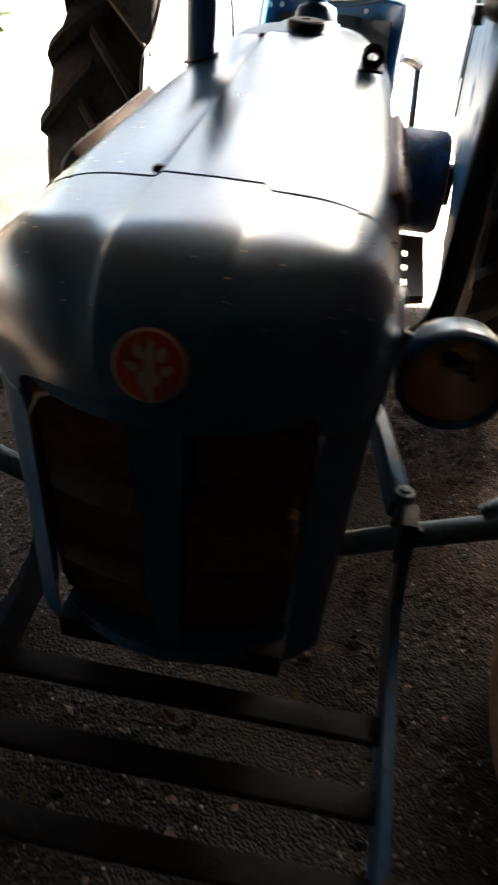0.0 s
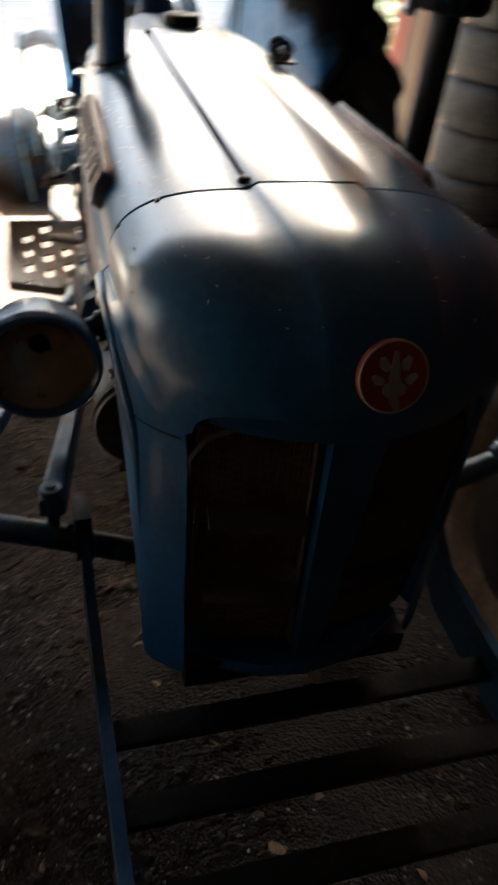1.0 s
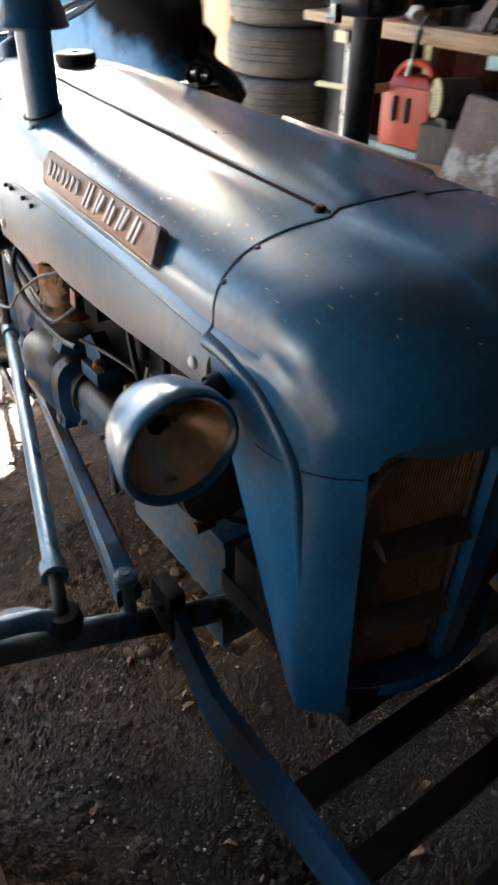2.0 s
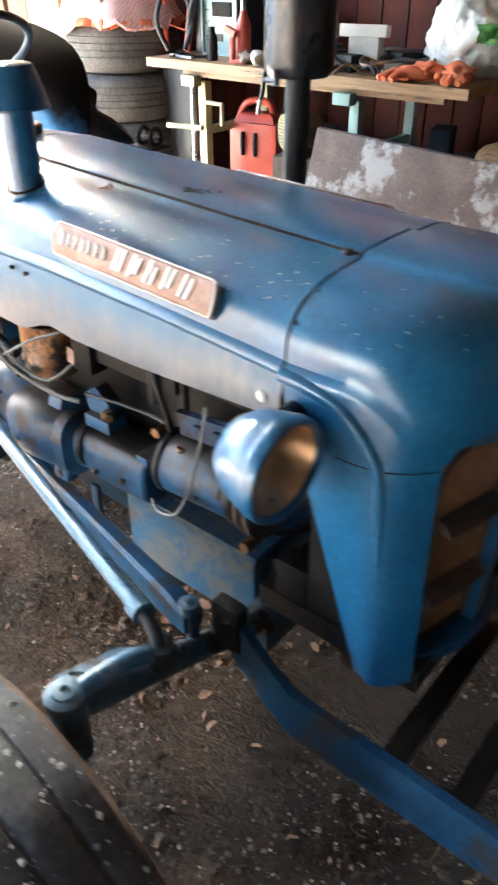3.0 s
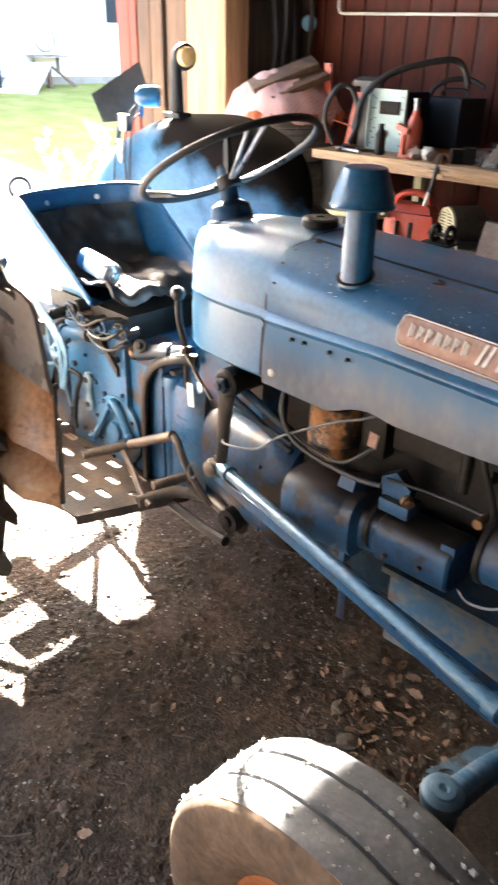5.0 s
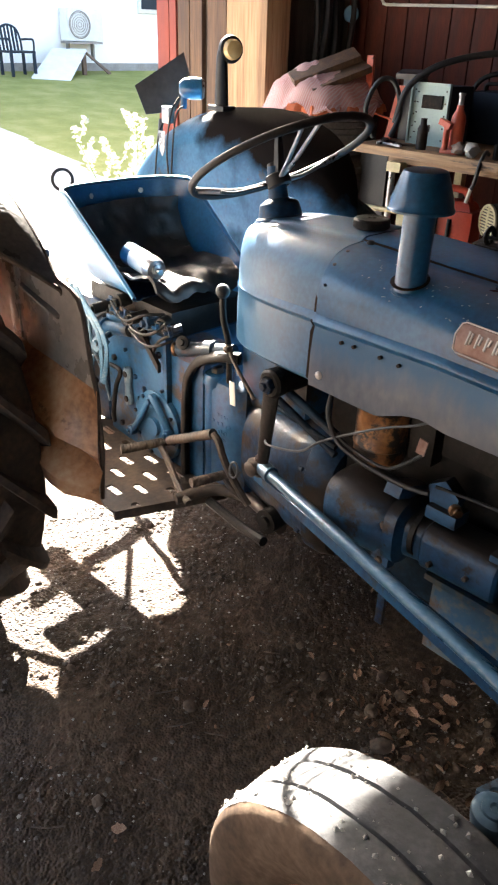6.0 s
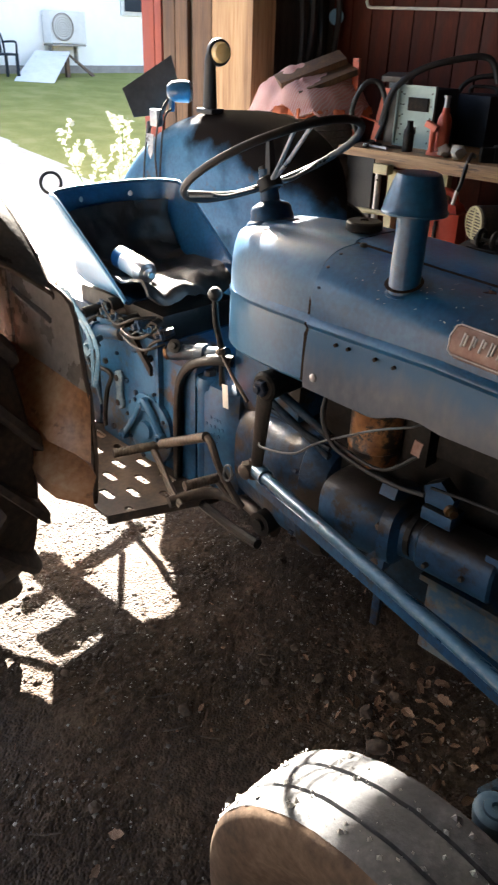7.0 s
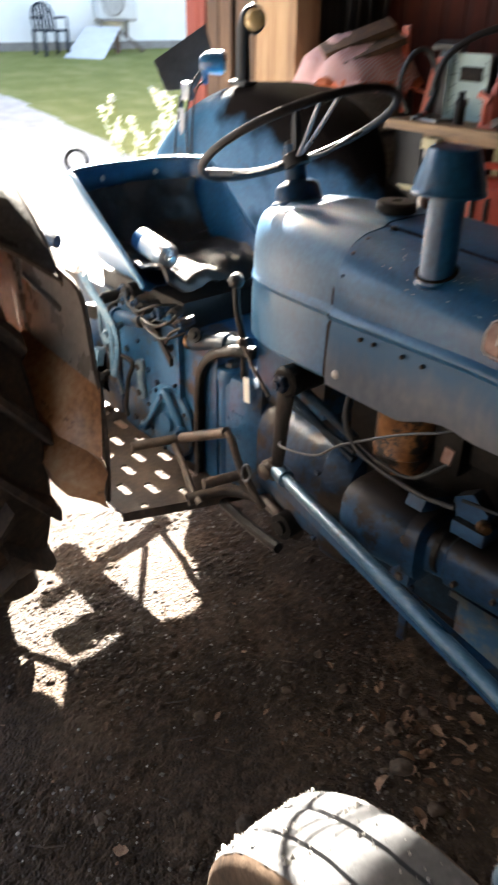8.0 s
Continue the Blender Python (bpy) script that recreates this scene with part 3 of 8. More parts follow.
thing("ceiling", bm, M["wood_dark"], "dark timber shed ceiling", "ceiling", kind="structure")

# door post, header trim and the leaf that stands open outside
bm = B()
box(bm, (2.2475, NORTH - 0.075, LINTEL / 2 + 0.1), (0.195, 0.14, LINTEL + 0.2), bevel=0.006)
thing("trim", bm, M["wood"], "raw pine door post with knots", "door post", kind="structure")
door = holder("door_1", "open shed door of brown boards with a red painted edge", "door", (2.398, NORTH + 0.145, 0), kind="structure")
y0 = 0.0
# boards reach above what is seen, added height that shades the far mudguard
for w, gap, mt in ((0.052, 0.006, "wood"), (0.29, 0.008, "wood"), (0.249, 0.059, "wood_brown"), (0.14, 0.010, "wood_brown"), (0.138, 0.010, "wood_brown")):
    bm = B()
    box(bm, (0.0, y0 + (w - gap) / 2, 1.72), (0.035, w - gap, 3.40), bevel=0.004)
    part("board", bm, M[mt], door)
    y0 += w
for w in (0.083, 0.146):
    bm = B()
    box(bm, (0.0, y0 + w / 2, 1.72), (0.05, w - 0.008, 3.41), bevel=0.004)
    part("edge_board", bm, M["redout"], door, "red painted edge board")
    y0 += w
# dark board added behind the gaps to block the daylight and keep them dark
bm = B()
box(bm, (0.0235, 0.47, 1.72), (0.006, 0.92, 3.38))
part("shade_backing", bm, M["wood_dark"], door)
for z in (0.45, 1.95):
    bm = B()
    box(bm, (0.032, 0.47, z), (0.025, 0.9, 0.12), bevel=0.004)
    part("ledge", bm, M["wood_brown"], door)

# ---- tractor ----
tractor = holder("tractor", "old blue farm tractor with faded paint, parked on the dirt floor", "tractor")
HW = [(0.345, 0.264), (0.60, 0.256), (0.90, 0.243), (1.22, 0.222)]
TOP = [(0.345, 1.206), (0.60, 1.216), (1.0, 1.234), (1.22, 1.246), (1.5, 1.246)]
CR = [(0.345, 1.091), (0.60, 1.104), (0.90, 1.110), (1.22, 1.099), (1.50, 1.086)]
LOW = [(0.345, 1.012), (0.42, 1.010), (0.70, 0.990), (0.86, 0.985), (0.915, 0.992), (0.96, 0.982), (1.02, 0.955), (1.22, 0.952)]
SEAM_F, SEAM_R, PW = 0.365, 1.222, 0.74


def crown(w, top, cr, k=18, p=PW, rib=0.074):
    """Half a cross-section of the bonnet, from the middle to the bead above the side panel."""
    out = [(0, top + 0.004), (rib - 0.008, top + 0.003), (rib - 0.001, top - 0.001), (rib + 0.004, top - 0.005)]
    x0, z0, x1, z1 = rib + 0.008, top - 0.006, w - 0.010, cr + 0.012
    for i in range(1, k + 1):
        a = math.pi / 2 * i / k
        out.append((x0 + (x1 - x0) * math.sin(a) ** p, z1 + (z0 - z1) * math.cos(a) ** p))
    return out + [(w - 0.003, cr + 0.004), (w - 0.001, cr - 0.003), (w - 0.006, cr - 0.010), (w - 0.009, cr - 0.014)]


def both(half, y):
    return [Vector((-x, y, z)) for x, z in half[::-1]] + [Vector((x, y, z)) for x, z in half[1:]]


bm = B()
rows = []
for i in range(25):
    y = SEAM_F + 0.0038 + (SEAM_R - SEAM_F - 0.0065) * i / 24
    rows.append(both(crown(lerp(HW, y), lerp(TOP, y), lerp(CR, y)), y))
loft(bm, rows)
thicken(part("bonnet", bm, M["blue"], tractor), 0.003)
for s in (-1, 1):
    bm = B()
    rows = []
    for i in range(41):
        y = SEAM_F + 0.0038 + (SEAM_R - SEAM_F - 0.0065) * i / 40
        w, c, lo = lerp(HW, y), lerp(CR, y), lerp(LOW, y)
        rows.append([Vector((s * x, y, z)) for x, z in ((w - 0.010, c - 0.0145), (w - 0.006, c - 0.03), (w - 0.001, (c + lo) / 2), (w, lo + 0.012), (w - 0.002, lo), (w - 0.016, lo - 0.002))])
    loft(bm, rows)
    sp = part("side_panel", bm, M["side"], tractor, "faded grey-blue bonnet side panel")
    thicken(sp, 0.003)
    if s < 0:
        for y, z in ((1.134, 1.075), (1.100, 1.077), (1.03, 1.078), (0.983, 1.077)):
            b2 = B()
            w = lerp(HW, y)
            cyl(b2, (s * (w + 0.0005), y, z), (s * (w - 0.006), y, z), 0.004, n=10)
            part("hole", b2, M["soot"], sp)
        for y, z in ((1.188, 0.985), (0.40, 1.04)):
            b2 = B()
            w = lerp(HW, y)
            lathe(b2, [(0.0095, 0), (0.009, 0.004), (0.006, 0.007), (0, 0.008)], (s * (w - 0.002), y, z), (s, 0, 0), 12)
            part("bolt", b2, M["white_chip"], sp, "bright bolt head")

# black strips behind the two seams, standing in for the shade in the gaps
for ys in (SEAM_F, SEAM_R):
    bm = B()
    rows = []
    for dy in (-0.012, 0.012):
        w, top, cr, lo = lerp(HW, ys), lerp(TOP, ys), lerp(CR, ys), lerp(LOW, ys)
        half = crown(w - 0.010, top - 0.012, cr - 0.006) + [(w - 0.012, cr - 0.03), (w - 0.008, lo + 0.01)]
        rows.append(both(half, ys + dy))
    loft(bm, rows)
    part("seam_shade", bm, M["black_top"], tractor)

# nose: an arch that rounds in towards the grille
NOSE_N = 24


def nose_row(u):
    a = u * math.pi / 2
    ahead = math.sin(a) ** 0.9
    fall = max(0, ahead - 0.46) / 0.54   # flat on top, then an arch down to the grille
    ins_x, ins_z = 0.070 * (1 - max(0, 1 - ahead ** 4.6) ** (1 / 4.6)), 0.150 * (1 - max(0, 1 - fall ** 2.4) ** (1 / 2.4))
    ins_low = 0.070 * (1 - max(0, 1 - ahead ** 5.0) ** (1 / 5.0))
    w, top, cr = 0.264, 1.206, 1.091
    half = []
    for x, z in crown(w, top, cr)[:-2]:
        half.append((x * (w - ins_x) / w, z - ins_z * (0.35 + 0.65 * min(1, max(0, (z - 1.0) / 0.2)))))
    z_last = half[-1][1]
    for i in range(1, 13):
        z = z_last + (0.545 - z_last) * i / 12
        k = min(1, max(0, (1.06 - z) / 0.30))
        half.append(((w - 0.004 - ins_x + (ins_x - ins_low) * k) * (1 - (0.15 * (1 - u) + 0.05 * u) * (1.05 - z) / 0.5 if z < 1.05 else 1.0), z))
    left, right = [], []
    for x, z in half:
        seam = 0.3635 if z > 1.05 else 0.3635 - 0.135 * (1.05 - z) / 0.5
        low = min(1, max(0, (1.08 - z) / 0.12))
        front = 0.058 + 0.026 * low + 0.058 * (abs(x) / 0.181) ** 2.2
        y = seam + (front - seam) * ahead
        left.append(Vector((-x, y, z)))
        right.append(Vector((x, y, z)))
    return left[::-1] + right[1:]


def nose_x(y, z):
    """The half-width of the nose at a place along and a height."""
    best = []
    for i in range(25):
        half = sorted([p for p in nose_row(i / 24) if p.x > 0.1], key=lambda p: p.z)
        for a, b in zip(half, half[1:]):
            if a.z <= z <= b.z and b.z > a.z:
                best.append(a.lerp(b, (z - a.z) / (b.z - a.z)))
                break
    best.sort(key=lambda p: p.y)
    for a, b in zip(best, best[1:]):
        if a.y <= y <= b.y and b.y > a.y:
            return a.x + (b.x - a.x) * (y - a.y) / (b.y - a.y)
    return min(best, key=lambda p: abs(p.y - y)).x


bm = B()
loft(bm, [nose_row(i / NOSE_N) for i in range(NOSE_N + 1)])
nose = part("nose_cowl", bm, M["blue"], tractor)
thicken(nose, 0.003)
# brow over the grille
bm = B()
edge = nose_row(1.0)
n_arch = [p for p in edge if p.z > 1.03]
loft(bm, [n_arch, [Vector((p.x * 0.985, p.y + 0.004, 1.03 + (p.z - 1.03) * 0.55)) for p in n_arch], [Vector((p.x * 0.965, p.y + 0.016, 1.012)) for p in n_arch]])
part("brow", bm, M["blue"], nose)
for s in (-1, 1):
    bm = B()
    path = spline([(s * 0.260, 0.368, 1.086), (s * 0.263, 0.316, 1.081), (s * 0.260, 0.261, 1.060), (s * 0.252, 0.224, 1.01), (s * 0.244, 0.211, 0.96), (s * 0.235, 0.204, 0.85), (s * 0.222, 0.196, 0.70), (s * 0.208, 0.184, 0.56)], 6)
    path = [Vector((s * (nose_x(p.y, p.z) - 0.003 - 0.005 * min(1, max(0, (0.98 - p.z) / 0.25))), p.y, p.z)) for p in path]
    tube(bm, path, [0.0115] * 20 + [0.0115 - 0.0085 * i / (len(path) - 21) for i in range(len(path) - 20)], 12)
    part("crease", bm, M["blue"], nose)
# thin joint round the lower half of the nose
for s in (-1, 1):
    line = []
    for k in range(12):
        row = nose_row(0.30 + 0.70 * k / 11)
        half = [p for p in row if p.x * s > 0.1]
        half.sort(key=lambda p: abs(p.z - 0.985))
        a, b = sorted(half[:2], key=lambda p: p.z)
        t = (0.985 - a.z) / (b.z - a.z)
        line.append(a.lerp(b, t) + Vector((s * 0.0005, -0.0005, 0)))
    bm = B()
    tube(bm, line, 0.0009, 6)
    part("joint_line", bm, M["black"], nose)
# grille
grille = B()
box(grille, (0, 0.210, 0.79), (0.37, 0.01, 0.50))
grille = part("radiator_backing", grille, M["black"], tractor)
bm = B()
loft(bm, [[Vector((x, 0.095 + 0.06 * (abs(x) / 0.17) ** 2 + dy, z)) for x in (-0.178, -0.13, -0.07, 0, 0.07, 0.13, 0.178)] for dy, z in ((0.06, 0.575), (0.008, 0.572), (0.0, 0.560), (0.006, 0.548), (0.06, 0.545))])
part("lower_sill", bm, M["blue"], tractor)
bm = B()
prism(bm, [(-0.034, 0.084, 1.035), (0.036, 0.084, 1.035), (0.020, 0.116, 0.57), (-0.014, 0.116, 0.57)], (0, 0.05, 0))
part("centre_bar", bm, M["blue"], tractor)
for s in (-1, 1):
    x0, x1 = 0.040, 0.183

    def on_grille(x, z, d=0.0):
        k = (x - x0) / (x1 - x0)
        return Vector((s * (x - 0.016 * (1.0 - z) / 0.4 * (1 - k)), 0.110 + 0.038 * k + 0.028 * (0.98 - z) / 0.38 + d, z))
    bm = B()
    pts = [on_grille(x0, 1.01), on_grille(0.132, 1.008), on_grille(0.165, 0.99), on_grille(x1, 0.955), on_grille(x1 - 0.006, 0.63), on_grille(x1 - 0.03, 0.595), on_grille(x0 - 0.006, 0.588)]
    tube(bm, pts, 0.0055, 6, True)
    g = part("grille_panel", bm, M["brown_iron"], tractor, "rusty mesh grille panel with two louvres")
    bm = B()
    for k in range(30):
        z = 0.60 + 0.40 * k / 29
        for up in (0.055, -0.055):
            z2 = z + up
            if 0.59 < z2 < 1.005:
                tube(bm, [on_grille(x0, z, 0.004), on_grille(x1 - 0.004, z2, 0.004)], 0.0021, 4)
    for k in range(30):
        x = x0 + 0.004 + (x1 - x0 - 0.01) * k / 29
        tube(bm, [on_grille(x, 0.595, 0.002), on_grille(x, 1.005, 0.002)], 0.0019, 4)
    tagged(part("mesh", bm, M["mesh"], g), kind="stuff")
    for z in (0.865, 0.715):
        bm = B()
        a, b = on_grille(x0 + 0.004, z), on_grille(x1 - 0.022, z)
        loft(bm, [[p + Vector((0, 0.004, 0.016)), p + Vector((0, -0.014, 0.006)), p + Vector((0, -0.024, -0.010)), p + Vector((0, -0.023, -0.014)), p + Vector((0, 0.004, -0.006))] for p in (a, a.lerp(b, 0.5) + Vector((0, -0.004, 0)), b)], True, True)
        part("louvre", bm, M["brown_iron"], g)
# emblem: a round badge with plain pale shapes
bm = B()
tilt = Vector((0, -0.955, 0.295)).normalized()
lathe(bm, [(0.0395, -0.006), (0.0395, 0.002), (0.038, 0.0035), (0.035, 0.0030), (0, 0.0035)], (0.004, 0.0585, 1.112), tilt, 32)
emblem = part("emblem", bm, M["emblem"], nose, "round faded red badge with pale marks")
d, u, v = basis(tilt)
for a, r, w, h in ((0, 0.0, 0.016, 0.05), (40, 0.026, 0.014, 0.02), (-40, 0.026, 0.014, 0.02), (95, 0.026, 0.012, 0.018), (-95, 0.026, 0.012, 0.018), (180, 0.03, 0.04, 0.012), (0, 0.022, 0.010, 0.03), (150, 0.02, 0.02, 0.014), (-150, 0.02, 0.02, 0.014)):
    bm = B()
    c = Vector((0.004, 0.0585, 1.112)) + d * 0.004 + (u * math.sin(radians(a)) + v * math.cos(radians(a))) * r * 0.74
    ang = radians(-a * 0.6)
    uu, vv = u * math.cos(ang) + v * math.sin(ang), v * math.cos(ang) - u * math.sin(ang)
    prism(bm, [c + uu * w * i * 0.42 + vv * h * j * 0.42 for i, j in ((-1, -0.6), (-0.4, -1), (0.5, -0.9), (1, 0), (0.3, 1), (-0.6, 0.8))], d * 0.002)
    part("badge_mark", bm, M["white_chip"], emblem)
bm = B()
tube(bm, [Vector((0.004, 0.0585, 1.112)) + d * 0.003 + (u * math.cos(2 * math.pi * i / 32) + v * math.sin(2 * math.pi * i / 32)) * 0.0385 for i in range(32)], 0.0014, 6, True)
part("badge_rim", bm, M["white_chip"], emblem)

# name plate on the right flank of the bonnet: raised plain shapes on a long bar
for s in (-1, 1):
    def on_flank(y, h, out=0.0):
        y = 0.683 + (y - 0.6865) * 0.935
        w, top, cr = lerp(HW, y), lerp(TOP, y), lerp(CR, y)
        a = radians(88 - 33 * h)
        x0, z0, x1, z1 = 0.082, top - 0.006, w - 0.010, cr + 0.012
        x, z = x0 + (x1 - x0) * math.sin(a) ** PW, z1 + (z0 - z1) * math.cos(a) ** PW
        return Vector((s * (x + 0.004 + out * 0.76), y, z + 0.003 + out * 0.65))
    bm = B()
    ends = [(0.492, 0.05), (0.486, 0.12), (0.484, 0.5), (0.489, 0.86), (0.498, 0.94), (0.876, 0.94), (0.884, 0.86), (0.889, 0.5), (0.886, 0.12), (0.878, 0.05)]
    a = [bm.verts.new(on_flank(y, h, -0.004)) for y, h in ends]
    b2 = [bm.verts.new(on_flank(y, h, 0.010)) for y, h in ends]
    c2 = [bm.verts.new(on_flank(0.686 + (y - 0.686) * 0.985, 0.51 + (h - 0.51) * 0.86, 0.013)) for y, h in ends]
    bm.faces.new(c2)
    for p, q in ((a, b2), (b2, c2)):
        for i in range(10):
            bm.faces.new((p[i], p[(i + 1) % 10], q[(i + 1) % 10], q[i]))
    plate = part("name_plate", bm, M["plate"], tractor, "worn red name plate with pale raised marks")
    bm = B()
    tube(bm, [on_flank(y, h, 0.012) for y, h in ends], 0.0016, 6, True)
    part("plate_rim", bm, M["white_chip"], plate)
    up = Vector((s * 0.76, 0, 0.65)) * 0.004
    for i in range(7):
        y = 0.863 - 0.0190 * i
        bm = B()
        for k, (h0, h1) in enumerate(((0.30, 0.70), (0.34 + 0.06 * (i % 3), 0.66))):
            yk = y - 0.0065 * k
            prism(bm, [on_flank(yk, h0, 0.012), on_flank(yk - 0.0032, h0, 0.012), on_flank(yk - 0.0045, h1, 0.012), on_flank(yk - 0.0013, h1, 0.012)], up)
        part("raised_mark", bm, M["white_chip"], plate)
    for i in range(5):
        y = 0.718 - 0.040 * i
        bm = B()
        for dy, h0, h1 in ((0.0, 0.20, 0.82), (0.014, 0.20 + 0.09 * (i % 2), 0.82 - 0.07 * (i % 3))):
            prism(bm, [on_flank(y - dy, h0, 0.012), on_flank(y - dy - 0.0065, h0, 0.012), on_flank(y - dy - 0.0165, h1, 0.012), on_flank(y - dy - 0.010, h1, 0.012)], up)
        part("raised_mark", bm, M["white_chip"], plate)

# fuel tank cowl behind the bonnet
bm = B()
rows = []
for i in range(15):
    a = math.pi / 2 * (i / 14)
    y = SEAM_R + 0.0025 + 0.40 * math.sin(a)
    ins = 0.155 * (1 - math.cos(a)) ** 1.25
    w, top, cr, lo = 0.212 - 0.09 * (y - SEAM_R), 1.246, lerp(CR, y), 0.952 - 0.06 * (y - SEAM_R)
    half = crown(w, top, cr)
    half += [(w - 0.004, (cr + lo) / 2 + 0.02), (w - 0.002, lo + 0.01), (w - 0.012, lo)]
    rows.append(both([(x * (w - ins) / w, z - ins * 0.42 * (1 if z > cr else 0.3)) for x, z in half], y))
loft(bm, rows)
bm.faces.new(list(bm.verts)[-len(rows[-1]):])
part("fuel_tank", bm, M["tankblue"], tractor)
bm = B()
lathe(bm, [(0.036, 0), (0.036, 0.008), (0.041, 0.010), (0.041, 0.024), (0.037, 0.028), (0.010, 0.029), (0.010, 0.026), (0, 0.026)], (0.006, 1.268, 1.243), (0, 0, 1), 28)
part("filler_cap", bm, M["greasy"], tractor, "black screw filler cap")
for y, z in ((1.20, 1.240), (0.388, 1.203)):
    bm = B()
    lathe(bm, [(0.009, -0.003), (0.009, 0.003), (0.006, 0.007), (0, 0.008)], (-0.078, y, z), (0, 0, 1), 12)
    part("bonnet_catch", bm, M["greasy"], tractor)
# latch loops
bm = B()
box(bm, (0.165, 1.052, 1.228), (0.05, 0.07, 0.006), bevel=0.002)
for dy in (-0.02, 0.016):
    tube(bm, [Vector((0.165, 1.052 + dy, 1.248)) + Vector((0.016 * math.cos(q), 0, 0.016 * math.sin(q))) for q in [2 * math.pi * i / 14 for i in range(14)]], 0.006, 6, True)
cyl(bm, (0.165, 1.02, 1.245), (0.165, 1.085, 1.245), 0.004, n=8)
part("latch", bm, M["greasy"], tractor)
# joint between the bonnet halves and paint chips
bm = B()
ys = [SEAM_F + 0.004 + (SEAM_R - SEAM_F - 0.008) * i / 24 for i in range(25)]
loft(bm, [[Vector((-0.0795, y, lerp(TOP, y) - 0.0030)), Vector((-0.0762, y, lerp(TOP, y) + 0.0008 + 0.001 * noise.noise(Vector((y * 30, 0, 0)))))] for y in ys])
part("bonnet_joint", bm, M["black_top"], tractor)
random.seed(3)
bm = B()
for i in range(205):
    if i < 165:
        y, q = 0.37 + 0.78 * random.random(), radians(8 + 55 * random.random())
        w, top, cr = lerp(HW, y), lerp(TOP, y), lerp(CR, y)
        p = Vector((random.choice((-1, -1, 1)) * (0.082 + (w - 0.092) * math.sin(q) ** PW), y, cr + 0.012 + (top - cr - 0.018) * math.cos(q) ** PW + 0.0004))
        nn = Vector((0.45 * math.sin(q) ** 2 * (1 if p.x > 0 else -1), 0, 1)).normalized()
    else:
        row = nose_row(0.10 + 0.62 * random.random())
        k = random.randrange(16, len(row) - 16)
        p, nn = row[k].lerp(row[k + 1], random.random()), Vector((0, -0.5, 0.87))
        p = p + nn * 0.0006
    d2, u2, v2 = basis(nn)
    l, w2, a = 0.0014 + 0.0036 * random.random() ** 2, 0.0007 + 0.0009 * random.random(), random.random() * 3.14
    e1, e2 = u2 * math.cos(a) + v2 * math.sin(a), v2 * math.cos(a) - u2 * math.sin(a)
    bm.faces.new([bm.verts.new(p + nn * 0.0012 + e1 * l * i2 + e2 * w2 * j2) for i2, j2 in ((-1, -0.4), (0.2, -1), (1, 0.2), (-0.2, 1))])
tagged(part("paint_chips", bm, M["plastic_white"], tractor, "small pale paint chips"), kind="stuff")
# air intake
bm = B()
cyl(bm, (-0.172, 1.026, 1.14), (-0.172, 1.024, 1.36), 0.0295, n=28)
lathe(bm, [(0.030, 0), (0.035, 0.001), (0.036, 0.004), (0.030, 0.006)], (-0.172, 1.026, 1.205), (-0.35, 0, 1), 24)
stack = part("intake_pipe", bm, M["blue"], tractor, "upright air intake pipe")
bm = B()
lathe(bm, [(0.030, 0.004), (0.056, 0.004), (0.060, 0.0), (0.0605, 0.004), (0.0575, 0.008), (0.0565, 0.019), (0.042, 0.062), (0.039, 0.068), (0.034, 0.070), (0, 0.071)], (-0.172, 1.024, 1.348), (0, 0, 1), 36)
part("intake_cap", bm, M["blue"], stack, "tapered blue intake cap")
bm = B()
lathe(bm, [(0.0285, 0.0), (0.0365, 0.0), (0.0372, 0.0018), (0.0285, 0.0022)], (-0.172, 1.026, 1.2185), (-0.30, -0.02, 1), 28)
part("pipe_opening", bm, M["black_top"], stack, "dark opening round the pipe")
for y, h in ((1.206, 0.30), (1.206, 0.62), (1.206, 0.92), (0.362, 0.35), (0.362, 0.75)):
    w, top, cr = lerp(HW, y), lerp(TOP, y), lerp(CR, y)
    q = radians(90 - 75 * h)
    x, z = 0.082 + (w - 0.092) * math.sin(q) ** PW, cr + 0.012 + (top - cr - 0.018) * math.cos(q) ** PW
    for s in (-1, 1):
        bm = B()
        lathe(bm, [(0.0042, -0.001), (0.0040, 0.0012), (0, 0.0022)], (s * x, y, z), (s * 0.6 * math.sin(q), 0, 1), 10)
        part("rivet", bm, M["blue_dark"], tractor)
# muffler
bm = B()
tube(bm, spline([(0.16, 0.83, 0.74), (0.28, 0.832, 0.742), (0.365, 0.835, 0.79), (0.388, 0.836, 0.88), (0.394, 0.837, 1.10), (0.402, 0.838, 1.38)], 6), 0.027, 16)
muf = part("exhaust_pipe", bm, M["black"], tractor)
bm = B()
lathe(bm, [(0.028, 0), (0.062, 0.004), (0.072, 0.016), (0.073, 0.03), (0.073, 0.56), (0.064, 0.58), (0.030, 0.59)], (0.402, 0.838, 1.352), (0.01, 0, 1), 32)
part("silencer", bm, M["muffler"], muf, "heat-stained cylindrical exhaust silencer")
bm = B()
box(bm, (0.328, 0.845, 1.36), (0.018, 0.014, 0.03), bevel=0.003)
cyl(bm, (0.322, 0.835, 1.355), (0.322, 0.865, 1.355), 0.005, n=8)
part("clamp", bm, M["steel"], muf)
